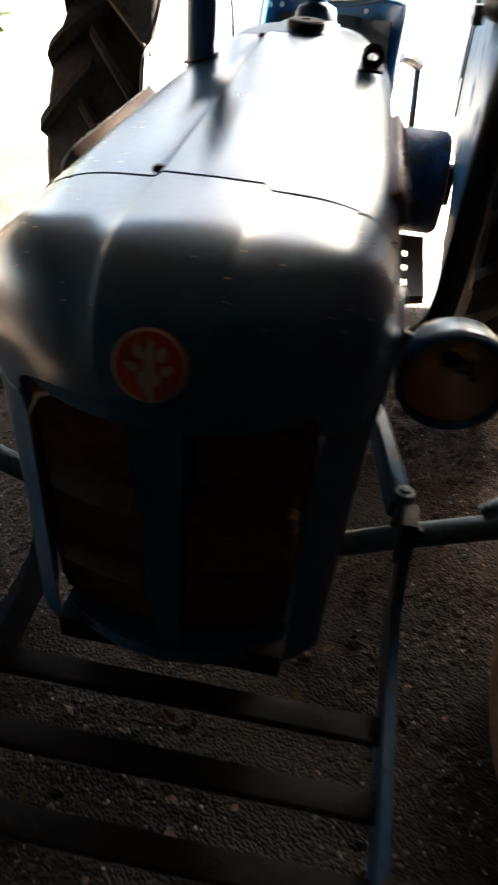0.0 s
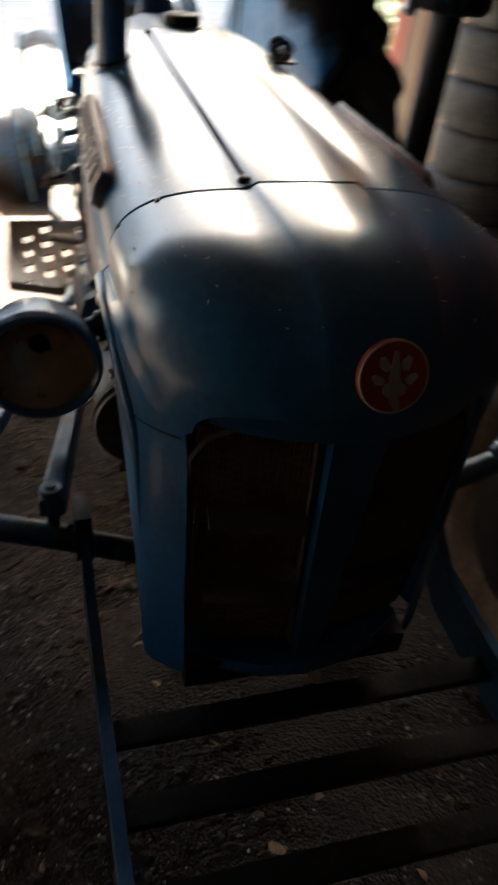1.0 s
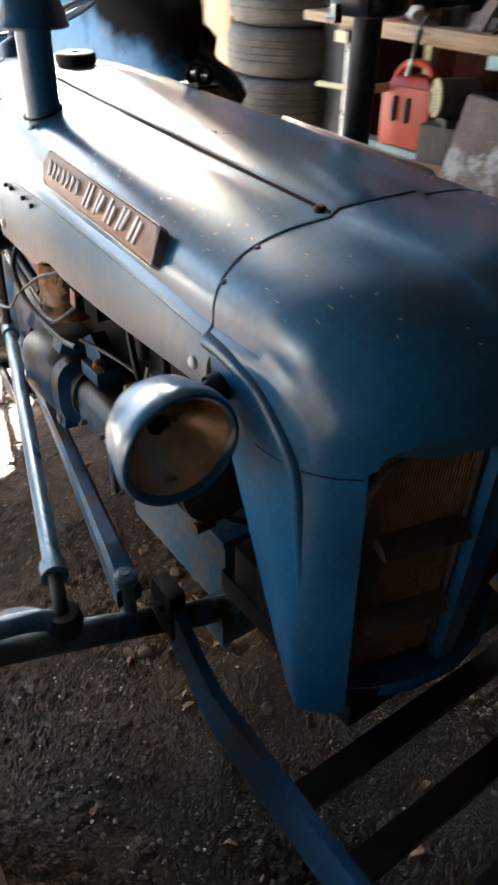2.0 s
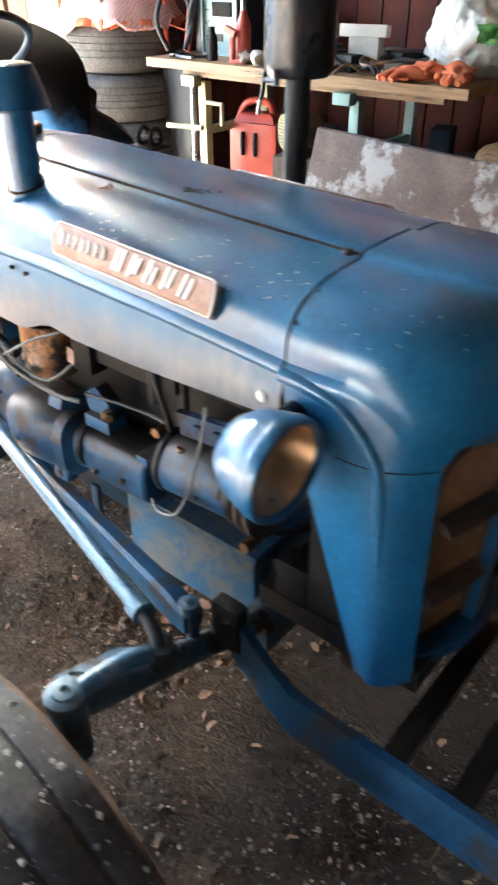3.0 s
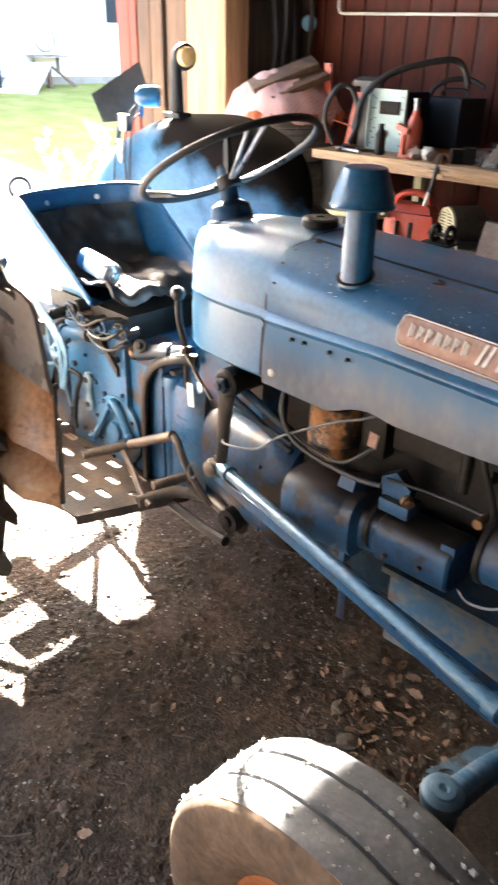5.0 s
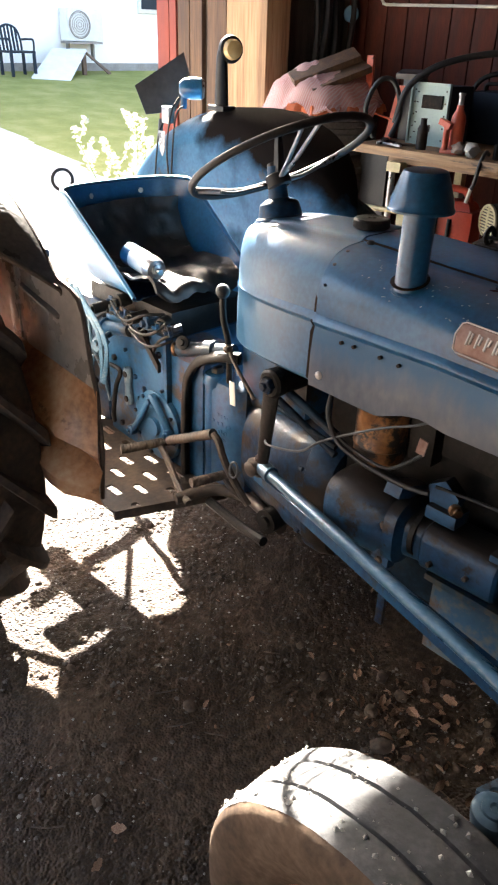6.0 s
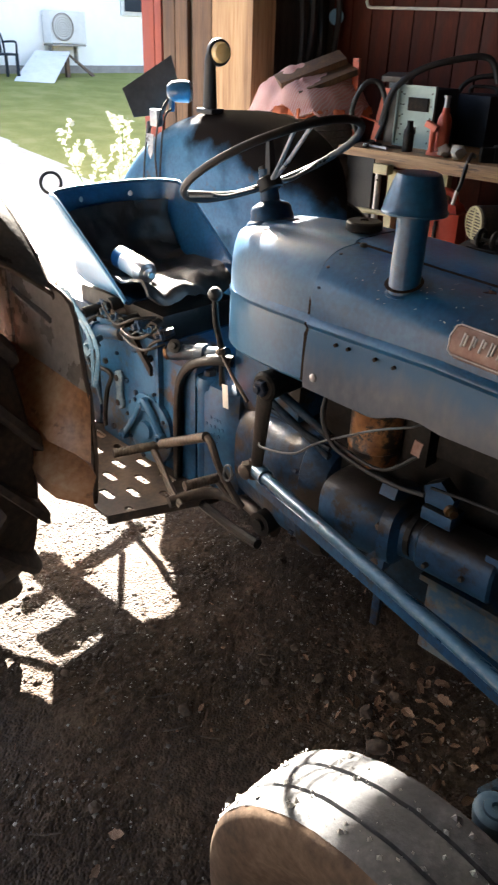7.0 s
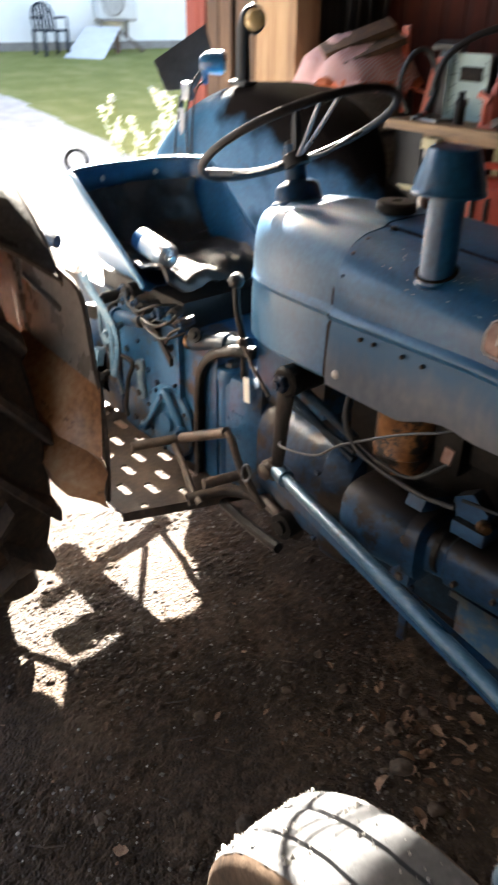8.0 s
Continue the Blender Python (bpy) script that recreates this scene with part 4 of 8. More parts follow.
# headlamps
for s in (-1, 1):
    c = Vector((s * 0.348, 0.290, 1.004))
    k = 0.90
    ax = Vector((s * 0.03, -1, -0.05)).normalized()
    bm = B()
    lathe(bm, [(r * k, h * k) for r, h in [(0.001, -0.118), (0.025, -0.115), (0.052, -0.098), (0.073, -0.068), (0.082, -0.035), (0.084, -0.02)]], c, ax, 40)
    lamp = part("headlamp", bm, M["blue"], tractor, "round blue headlamp bowl")
    bm = B()
    lathe(bm, [(r * k, h * k) for r, h in [(0.084, -0.022), (0.0865, -0.018), (0.0865, -0.003), (0.084, 0.004), (0.079, 0.005), (0.074, 0.0), (0.072, -0.006)]], c, ax, 40)
    part("bezel", bm, M["blue"], lamp)
    bm = B()
    lathe(bm, [(r * k, h * k) for r, h in [(0.0725, -0.004), (0.068, -0.016), (0.060, -0.031), (0.049, -0.045), (0.036, -0.056), (0.0155, -0.064)]], c, ax, 40)
    part("reflector", bm, M["chrome"], lamp, "bare tarnished brown reflector bowl")
    bm = B()
    lathe(bm, [(r * k, h * k) for r, h in [(0.0155, -0.064), (0.0145, -0.066), (0.013, -0.085), (0, -0.087)]], c, ax, 20)
    part("bulb_hole", bm, M["black"], lamp)
    bm = B()
    tube(bm, [c + Vector((-s * 0.05, 0.05, 0.02)), c + Vector((-s * 0.085, 0.055, 0.03)), c + Vector((-s * 0.115, 0.05, 0.03))], 0.014, 10)
    lathe(bm, [(0.02, 0), (0.02, 0.02), (0, 0.022)], c + Vector((-s * 0.075, 0.053, 0.026)), (-s, 0, 0.2), 12)
    part("bracket", bm, M["blue_dark"], lamp)

# engine and its fittings
bm = B()
box(bm, (0, 0.86, 0.82), (0.24, 0.74, 0.32), bevel=0.01)
box(bm, (0.02, 0.80, 1.02), (0.20, 0.60, 0.14), bevel=0.01)
engine = part("engine_block", bm, M["greasy"], tractor, "oily dark engine block")
bm = B()
box(bm, (-0.005, 0.70, 0.485), (0.27, 0.37, 0.20), bevel=0.012)
box(bm, (-0.005, 0.70, 0.585), (0.295, 0.40, 0.016), bevel=0.004)
part("sump", bm, M["sumpblue"], tractor, "patchy blue sump side")
bm = B()
rows = []
for y, w, z0, z1 in ((1.17, 0.180, 0.46, 0.775), (1.20, 0.190, 0.45, 0.80), (1.24, 0.190, 0.45, 0.80), (1.25, 0.178, 0.46, 0.79), (1.34, 0.165, 0.46, 0.79), (1.46, 0.140, 0.47, 0.78), (1.53, 0.130, 0.48, 0.77)):
    row = []
    for i in range(32):
        q = 2 * math.pi * i / 32
        cx, cz = math.cos(q), math.sin(q)
        row.append(Vector((w * (1 if cx > 0 else -1) * abs(cx) ** 0.45, y, (z0 + z1) / 2 + (z1 - z0) / 2 * (1 if cz > 0 else -1) * abs(cz) ** 0.6)))
    rows.append(row)
loft(bm, rows, True, True)
bell = part("bell_housing", bm, M["blue_dark"], tractor)
bm = B()
box(bm, (-0.01, 1.02, 0.60), (0.22, 0.30, 0.22), bevel=0.012)
part("crankcase", bm, M["oil_blue"], tractor)
bm = B()
box(bm, (-0.125, 1.015, 0.435), (0.012, 0.022, 0.16), bevel=0.003)
part("stand_lug", bm, M["blue_dark"], bell)
for k in range(3):
    bm = B()
    cyl(bm, (-0.186, 1.248, 0.53 + 0.09 * k), (-0.186, 1.259, 0.53 + 0.09 * k), 0.006, n=6)
    part("bolt", bm, M["blue_dark"], bell)
for z0, z1, r in ((0.905, 0.835, 0.011), (0.865, 0.785, 0.009), (0.835, 0.805, 0.007)):
    bm = B()
    cyl(bm, (-0.168, 1.40, z0), (-0.178, 1.16, z1), r, n=12)
    part("rod", bm, M["oil_blue"], bell)
# starter motor
def squarish(bm, rows, x, z, dz, p=0.62):
    """A cast body along y with a rounded-square section: rows of (y, half-width, half-height)."""
    out = []
    for y, w, h in rows:
        ring = []
        for i in range(28):
            q = 2 * math.pi * i / 28
            cx, cz = math.cos(q), math.sin(q)
            ring.append(Vector((x + w * math.copysign(abs(cx) ** p, cx), y, z + dz * (y - 0.665) + h * math.copysign(abs(cz) ** p, cz))))
        out.append(ring)
    loft(bm, out, True, True)


bm = B()
squarish(bm, [(0.700, 0.040, 0.040), (0.702, 0.050, 0.050), (0.708, 0.055, 0.054), (0.868, 0.055, 0.054), (0.877, 0.046, 0.046)], -0.188, 0.722, -0.03)
box(bm, (-0.205, 0.715, 0.765), (0.05, 0.03, 0.03), bevel=0.004)
starter = part("starter_motor", bm, M["grimy"], tractor, "oily dark blue starter motor")
bm = B()
squarish(bm, [(0.870, 0.046, 0.048), (0.915, 0.050, 0.052), (0.925, 0.072, 0.074), (0.952, 0.074, 0.076), (0.957, 0.064, 0.068), (0.972, 0.074, 0.074), (1.085, 0.080, 0.080), (1.115, 0.070, 0.070), (1.126, 0.050, 0.050)], -0.188, 0.722, -0.03)
part("drive_housing", bm, M["grimy"], starter)
bm = B()
box(bm, (-0.232, 0.955, 0.69), (0.03, 0.045, 0.12), rot=(0, 8, 0), bevel=0.006)
box(bm, (-0.19, 0.955, 0.80), (0.10, 0.04, 0.03), rot=(0, 20, 0), bevel=0.005)
part("flange", bm, M["grimy"], starter)
bm = B()
box(bm, (-0.196, 0.85, 0.795), (0.05, 0.07, 0.03), bevel=0.006)
prism(bm, [(-0.205, 0.835, 0.80), (-0.205, 0.885, 0.80), (-0.205, 0.895, 0.845), (-0.205, 0.86, 0.868), (-0.205, 0.825, 0.84)], (0.03, 0, 0))
part("switch_box", bm, M["grimy"], starter)
bm = B()
cyl(bm, (-0.19, 0.845, 0.818), (-0.215, 0.815, 0.818), 0.009, n=12)
lathe(bm, [(0.008, 0), (0.013, 0.001), (0.013, 0.010), (0.006, 0.013), (0, 0.013)], (-0.205, 0.832, 0.818), (-0.55, -0.83, 0), 16)
part("terminal", bm, M["brass"], starter, "dirty copper terminal")
# dynamo
bm = B()
lathe(bm, [(0, 0), (0.045, 0), (0.057, 0.008), (0.060, 0.02), (0.060, 0.175), (0.055, 0.185), (0, 0.187)], (-0.205, 0.462, 0.805), (0.0, 1, -0.06), 30)
dynamo = part("dynamo", bm, M["grimy"], tractor, "blue cylindrical dynamo")
for y, z in ((0.466, 0.805), (0.636, 0.795)):
    bm = B()
    lathe(bm, [(0.058, -0.004), (0.064, 0), (0.064, 0.010), (0.058, 0.012)], (-0.205, y, z), (0.0, 1, -0.06), 30)
    part("end_band", bm, M["greasy"], dynamo)
bm = B()
lathe(bm, [(0, 0), (0.02, 0), (0.07, 0.004), (0.072, 0.010), (0.058, 0.018), (0.072, 0.026), (0.070, 0.032), (0.02, 0.036), (0, 0.036)], (-0.205, 0.418, 0.808), (0, 1, -0.06), 30)
part("pulley", bm, M["brown_iron"], dynamo)
bm = B()
prism(bm, [(-0.215, 0.46, 0.876), (-0.215, 0.62, 0.862), (-0.215, 0.63, 0.905), (-0.215, 0.46, 0.925)], (0.012, 0, 0.002))
for y in (0.53, 0.575):
    lathe(bm, [(0.012, 0), (0.012, 0.008), (0, 0.009)], (-0.215, y, 0.893 - (y - 0.53) * 0.1), (-1, 0, 0), 6)
part("bracket", bm, M["blue_dark"], dynamo)
bm = B()
tube(bm, spline([(-0.20, 0.425, 0.875), (-0.10, 0.36, 1.0), (0.0, 0.33, 0.97), (0.02, 0.36, 0.75), (-0.10, 0.40, 0.70), (-0.20, 0.43, 0.738), (-0.20, 0.425, 0.875)], 5), 0.006, 6)
part("fan_belt", bm, M["cable"], tractor)
for y, r in ((0.895, 0.0545),):
    bm = B()
    lathe(bm, [(r, -0.007), (r + 0.0025, -0.006), (r + 0.0025, 0.006), (r, 0.007)], (-0.188, y, 0.728 - 0.03 * (y - 0.665)), (0, 1, -0.03), 30)
    part("band", bm, M["greasy"], starter)
for y, z, r in ((0.955, 0.645, 0.010), (0.955, 0.735, 0.010), (0.84, 0.70, 0.006), (1.05, 0.715, 0.006), (0.76, 0.712, 0.006)):
    bm = B()
    lathe(bm, [(r, -0.004), (r, 0.005), (r * 0.7, 0.008), (0, 0.008)], (-0.250 if r > 0.008 else -0.247 if y > 0.8 else -0.245, y, z), (-1, 0, 0.1), 6 if r > 0.008 else 12)
    part("bolt", bm, M["brown_iron"], starter)
for y in (0.50, 0.60):
    bm = B()
    lathe(bm, [(0.007, 0), (0.007, 0.006), (0.003, 0.007), (0.003, 0.018), (0, 0.018)], (-0.235, y, 0.855 - 0.06 * (y - 0.46)), (-0.5, 0, 0.85), 10)
    part("terminal", bm, M["brass"], dynamo)
for y, z in ((0.54, 0.79), (0.585, 0.765)):
    bm = B()
    lathe(bm, [(0.005, 0), (0.004, 0.003), (0, 0.003)], (-0.2655, y, z), (-1, 0, -0.1), 10)
    part("screw", bm, M["greasy"], dynamo)
bm = B()
box(bm, (-0.01, 0.32, 0.82), (0.36, 0.07, 0.46), bevel=0.01)
part("radiator", bm, M["greasy"], tractor)
# oil filter canister
bm = B()
lathe(bm, [(0, 0), (0.03, 0.0), (0.053, 0.012), (0.056, 0.02), (0.056, 0.045), (0.059, 0.048), (0.059, 0.054), (0.056, 0.058), (0.056, 0.13), (0.059, 0.134), (0, 0.134)], (-0.160, 1.055, 0.812), (0, 0, 1), 30)
part("oil_filter", bm, M["filter"], tractor, "rusty yellow oil filter canister")
bm = B()
box(bm, (-0.13, 0.955, 0.90), (0.06, 0.06, 0.10), bevel=0.008)
box(bm, (-0.13, 0.80, 0.93), (0.05, 0.22, 0.09), bevel=0.008)
box(bm, (-0.15, 0.60, 0.96), (0.05, 0.2, 0.05), bevel=0.006)
cyl(bm, (-0.16, 0.74, 0.86), (-0.16, 0.74, 0.97), 0.012, n=10)
cyl(bm, (-0.16, 0.66, 0.84), (-0.16, 0.66, 0.97), 0.008, n=10)
part("injection_pump", bm, M["greasy"], tractor)
bm = B()
box(bm, (-0.203, 0.925, 0.915), (0.003, 0.020, 0.034), rot=(10, 0, 0))
part("clip_plate", bm, M["plate"], tractor)
for pts, r, mt in (
    ([(-0.20, 1.36, 0.755), (-0.235, 1.321, 0.764), (-0.235, 1.22, 0.79), (-0.235, 1.153, 0.845), (-0.235, 1.057, 0.905), (-0.235, 0.99, 0.943), (-0.225, 0.933, 0.967), (-0.20, 0.90, 0.985)], 0.0028, "wire"),
    ([(-0.20, 1.16, 0.97), (-0.235, 1.144, 0.918), (-0.235, 1.117, 0.865), (-0.235, 1.07, 0.845), (-0.235, 1.006, 0.836), (-0.235, 0.93, 0.835), (-0.23, 0.877, 0.841)], 0.0055, "cable"),
    ([(-0.215, 1.13, 0.86), (-0.225, 1.06, 0.85), (-0.225, 0.98, 0.85), (-0.20, 0.92, 0.90)], 0.004, "cable"),
    ([(-0.222, 0.87, 0.858), (-0.20, 0.80, 0.852), (-0.19, 0.72, 0.85), (-0.20, 0.66, 0.855)], 0.0035, "cable"),
    ([(-0.275, 0.50, 0.99), (-0.29, 0.50, 0.93), (-0.30, 0.52, 0.84), (-0.29, 0.57, 0.755), (-0.27, 0.635, 0.715), (-0.25, 0.67, 0.715)], 0.003, "wire"),
    ([(-0.20, 0.70, 1.0), (-0.215, 0.675, 0.95), (-0.22, 0.65, 0.90), (-0.215, 0.645, 0.86)], 0.006, "greasy"),
    ([(-0.36, 0.36, 0.99), (-0.33, 0.40, 0.97), (-0.30, 0.44, 0.92), (-0.30, 0.46, 0.85)], 0.004, "cable"),
):
    bm = B()
    tube(bm, spline(pts, 6), r, 8)
    part("pipe", bm, M[mt], engine)
for p, q, r in (((-0.20, 0.665, 0.855), (-0.235, 0.665, 0.855), 0.012), ((-0.20, 0.46, 0.70), (-0.235, 0.46, 0.70), 0.014), ((-0.205, 0.47, 0.735), (-0.225, 0.47, 0.735), 0.012)):
    bm = B()
    cyl(bm, p, q, r * 0.8, n=12)
    part("fitting", bm, M["brass"], engine)
# steering box shaft, drop arm and drag link
bm = B()
cyl(bm, (-0.08, 1.340, 0.909), (-0.195, 1.340, 0.909), 0.034, n=20)
part("steering_shaft", bm, M["greasy"], tractor)
bm = B()
loft(bm, [[Vector((-0.206 + 0.010 * math.cos(q), 1.340 + 0.026 * k + (0.027 - 0.009 * k) * math.sin(q), 0.936 - 0.262 * k)) for q in [2 * math.pi * i / 14 for i in range(14)]] for k in (0, 0.06, 0.2, 0.4, 0.7, 0.94, 1.0)], True, True)
lathe(bm, [(0.032, -0.014), (0.035, -0.010), (0.035, 0.008), (0.029, 0.014), (0, 0.014)], (-0.207, 1.340, 0.909), (-1, 0, 0), 24)
arm = part("drop_arm", bm, M["greasy"], tractor)
bm = B()
lathe(bm, [(0.021, 0), (0.021, 0.012), (0.017, 0.016), (0.010, 0.017), (0.009, 0.024), (0, 0.025)], (-0.220, 1.340, 0.909), (-1, 0, 0), 6)
part("nut", bm, M["blue_dark"], arm)
bm = B()
blob(bm, (-0.204, 1.385, 0.664), (0.026, 0.030, 0.024), 3, 0.1)
cyl(bm, (-0.204, 1.378, 0.640), (-0.204, 1.378, 0.694), 0.012, n=10)
lathe(bm, [(0.020, 0), (0.021, 0.004), (0.012, 0.010), (0, 0.010)], (-0.226, 1.385, 0.664), (-1, 0, 0), 14)
part("ball_joint", bm, M["brown_iron"], tractor)
bm = B()
cyl(bm, (-0.204, 1.360, 0.668), (-0.462, 0.480, 0.722), 0.0145, n=20)
cyl(bm, (-0.459, 0.492, 0.721), (-0.466, 0.466, 0.722), 0.020, n=16)
cyl(bm, (-0.203, 1.364, 0.668), (-0.215, 1.322, 0.6705), 0.0205, n=16)
part("drag_link", bm, M["steel_blue"], tractor, "rubbed blue steering drag link")
bm = B()
tube(bm, spline([(-0.465, 0.470, 0.722), (-0.475, 0.436, 0.712), (-0.479, 0.424, 0.69), (-0.477, 0.427, 0.65)], 5), 0.0105, 12)
lathe(bm, [(0, -0.022), (0.024, -0.02), (0.028, 0), (0.022, 0.018), (0, 0.022)], (-0.477, 0.424, 0.676), (0, 0, 1), 16)
part("ball_joint", bm, M["cable"], tractor, "black rubber-booted ball joint")
# front axle, kingpins, wheels
bm = B()
box(bm, (0, 0.47, 0.445), (0.40, 0.07, 0.075), bevel=0.012)
for s in (-1, 1):
    loft(bm, [[Vector((s * x, 0.470 + 0.024 * math.cos(q), z + 0.025 * math.sin(q))) for q in [2 * math.pi * i / 12 + 0.26 for i in range(12)]] for x, z in ((0.10, 0.445), (0.22, 0.485), (0.335, 0.535), (0.46, 0.585), (0.60, 0.640))], True, True)
box(bm, (0, 0.44, 0.50), (0.20, 0.16, 0.12), bevel=0.01)
part("front_axle", bm, M["wornblue"], tractor, "worn grey-blue front axle beam")
bm = B()
box(bm, (0, 0.30, 0.545), (0.36, 0.34, 0.05), bevel=0.008)
box(bm, (-0.15, 0.40, 0.60), (0.05, 0.07, 0.10), bevel=0.008)
box(bm, (0.15, 0.40, 0.60), (0.05, 0.07, 0.10), bevel=0.008)
part("axle_bolster", bm, M["greasy"], tractor)
for s in (-1, 1):
    bm = B()
    cyl(bm, (s * 0.625, 0.468, 0.560), (s * 0.625, 0.464, 0.675), 0.027, n=20)
    kp = part("kingpin", bm, M["wornblue"], tractor)
    bm = B()
    tube(bm, [(s * 0.626, 0.470, 0.565), (s * 0.655, 0.472, 0.46), (s * 0.69, 0.475, 0.39), (s * 0.765, 0.475, 0.37)], 0.020, 14)
    part("stub_axle", bm, M["cable"], kp)
    bm = B()
    lathe(bm, [(0.024, -0.022), (0.030, -0.016), (0.032, 0.0), (0.031, 0.005), (0.027, 0.008), (0.019, 0.008), (0.018, 0.012), (0.008, 0.013), (0.005, 0.009), (0, 0.009)], (s * 0.625, 0.464, 0.688), (0, 0, 1), 28)
    part("cap", bm, M["wornblue"], kp, "worn blue disc with a washer")
    bm = B()
    tube(bm, spline([(s * 0.603, 0.456, 0.688), (s * 0.555, 0.444, 0.694), (s * 0.51, 0.432, 0.690), (s * 0.478, 0.424, 0.672)], 5), 0.0155, 14)
    sa = part("steering_arm", bm, M["steel_blue"], tractor)
    # flat lug with a hole alongside the arm
    bm = B()
    inner, outer = [], []
    for i in range(28):
        q = 2 * math.pi * i / 28
        cu, cv = math.cos(q), math.sin(q)
        far = min((0.105 if cu > 0 else 0.020) / max(abs(cu), 1e-6), (0.019 if cv > 0 else 0.021) / max(abs(cv), 1e-6))
        for ring, r in ((inner, 0.0095), (outer, far)):
            u, v = 0.028 + r * cu, 0.030 + r * cv
            ring.append(Vector((s * (0.612 - 0.97 * u + 0.25 * v), 0.456 - 0.24 * u + 0.97 * v, 0.694 - 0.10 * u)))
    low = Vector((0, 0, -0.007))
    rings = [[bm.verts.new(p) for p in ring] for ring in (inner, outer, [p + low for p in outer], [p + low for p in inner])]
    for k in range(4):
        for i in range(28):
            j = (i + 1) % 28
            bm.faces.new((rings[k][i], rings[k][j], rings[(k + 1) % 4][j], rings[(k + 1) % 4][i]))
    part("lug_plate", bm, M["wornblue"], sa, "flat worn blue lug with a hole")
    # radius rod: a deep pressed stay just inside the drag link
    bm = B()
    rows = []
    for k in range(17):
        t = k / 16
        c = Vector((s * (0.165 + 0.185 * t), 1.42 - 0.94 * t, 0.610 - 0.008 * t))
        h, wd = 0.016 + 0.018 * t ** 1.3, 0.014 + 0.008 * t ** 3
        if k == 16:
            h *= 0.6
        rows.append([c + Vector((s * dx * wd, 0, dz * h)) for dx, dz in ((-1, -0.8), (-0.7, -1), (0.7, -1), (1, -0.8), (1, 0.75), (0.6, 1), (-0.6, 1), (-1, 0.75))])
    loft(bm, rows, True, True)
    part("radius_rod", bm, M["gearblue"], tractor, "blue pressed steel axle stay")
    bm = B()
    cyl(bm, (s * 0.352, 0.486, 0.635), (s * 0.350, 0.480, 0.545), 0.012, n=14)
    lathe(bm, [(0.019, -0.010), (0.020, 0.0), (0.018, 0.008), (0.010, 0.009), (0.009, 0.016), (0, 0.017)], (s * 0.351, 0.486, 0.636), (0, 0, 1), 16)
    part("stay_bolt", bm, M["wornblue"], tractor)
    bm = B()
    cyl(bm, (s * 0.10, 1.370, 0.49), (s * 0.180, 1.370, 0.49), 0.034, n=18)
    cyl(bm, (s * 0.180, 1.370, 0.49), (s * 0.190, 1.370, 0.49), 0.018, n=14)
    part("stay_pivot", bm, M["greasy"], tractor)
    # front wheel
    R, C = 0.361, Vector((s * 0.756, 0.484, 0.354))
    ax = Vector((s * 1, 0.06 if s < 0 else 0.06 * -1, 0)).normalized()
    bm = B()
    lathe(bm, [(0.03, -0.02), (0.11, -0.02), (0.155, 0.0), (0.175, 0.03), (0.195, 0.05), (0.212, 0.058), (0.212, -0.058), (0.19, -0.05), (0.17, -0.03), (0.10, -0.03)], C, ax, 36)
    fw = part("front_wheel", bm, M["orange"], tractor, "rusty orange steel front wheel disc")
    bm = B()
    lathe(bm, [(0, -0.10), (0.06, -0.10), (0.10, -0.092), (0.185, -0.085), (0.192, -0.075), (0.192, -0.035), (0, -0.035)], C, ax, 36)
    part("brake_drum", bm, M["greasy"], fw, "greasy black brake drum")
    bm = B()
    lathe(bm, [(0, 0.06), (0.035, 0.058), (0.045, 0.03), (0.05, -0.02), (0.05, -0.05), (0, -0.05)], C, ax, 24)
    for i in range(5):
        q = 2 * math.pi * i / 5
        d, u, v = basis(ax)
        cyl(bm, C + (u * math.cos(q) + v * math.sin(q)) * 0.075 + ax * -0.02, C + (u * math.cos(q) + v * math.sin(q)) * 0.075 + ax * 0.0, 0.012, n=6)
    part("hub", bm, M["greasy"], fw)
    prof = [(0.212, 0.058), (0.233, 0.074), (0.280, 0.093), (0.318, 0.095), (0.341, 0.091), (0.351, 0.083)]
    tread = [(R - 0.006, 0.0800), (R - 0.001, 0.0700), (R + 0.001, 0.0425), (R - 0.001, 0.0344), (R - 0.007, 0.0319), (R - 0.007, 0.0294), (R - 0.001, 0.0269), (R + 0.003, 0.0125), (R + 0.003, -0.0125), (R - 0.001, -0.0269), (R - 0.007, -0.0294), (R - 0.007, -0.0319), (R - 0.001, -0.0344), (R + 0.001, -0.0425), (R - 0.001, -0.0700), (R - 0.006, -0.0800)]
    for side in (1, -1):
        bm = B()
        lathe(bm, [(r, side * h) for r, h in (prof + tread[:1])], C, ax, 64)
        part("sidewall", bm, M["sidewall"], fw, "muddy brown tyre sidewall", angle=30)
    bm = B()
    lathe(bm, tread, C, ax, 120)
    for v2 in bm.verts:
        v2.co += Vector((noise.noise(v2.co * 30), noise.noise(v2.co * 30 + Vector((9, 0, 0))), noise.noise(v2.co * 30 + Vector((0, 9, 0))))) * 0.0018
    part("tread", bm, M["rubber"], fw, "worn dusty ribbed tread", angle=50)
    random.seed(70 + s)
    bm = B()
    d, u, v = basis(ax)
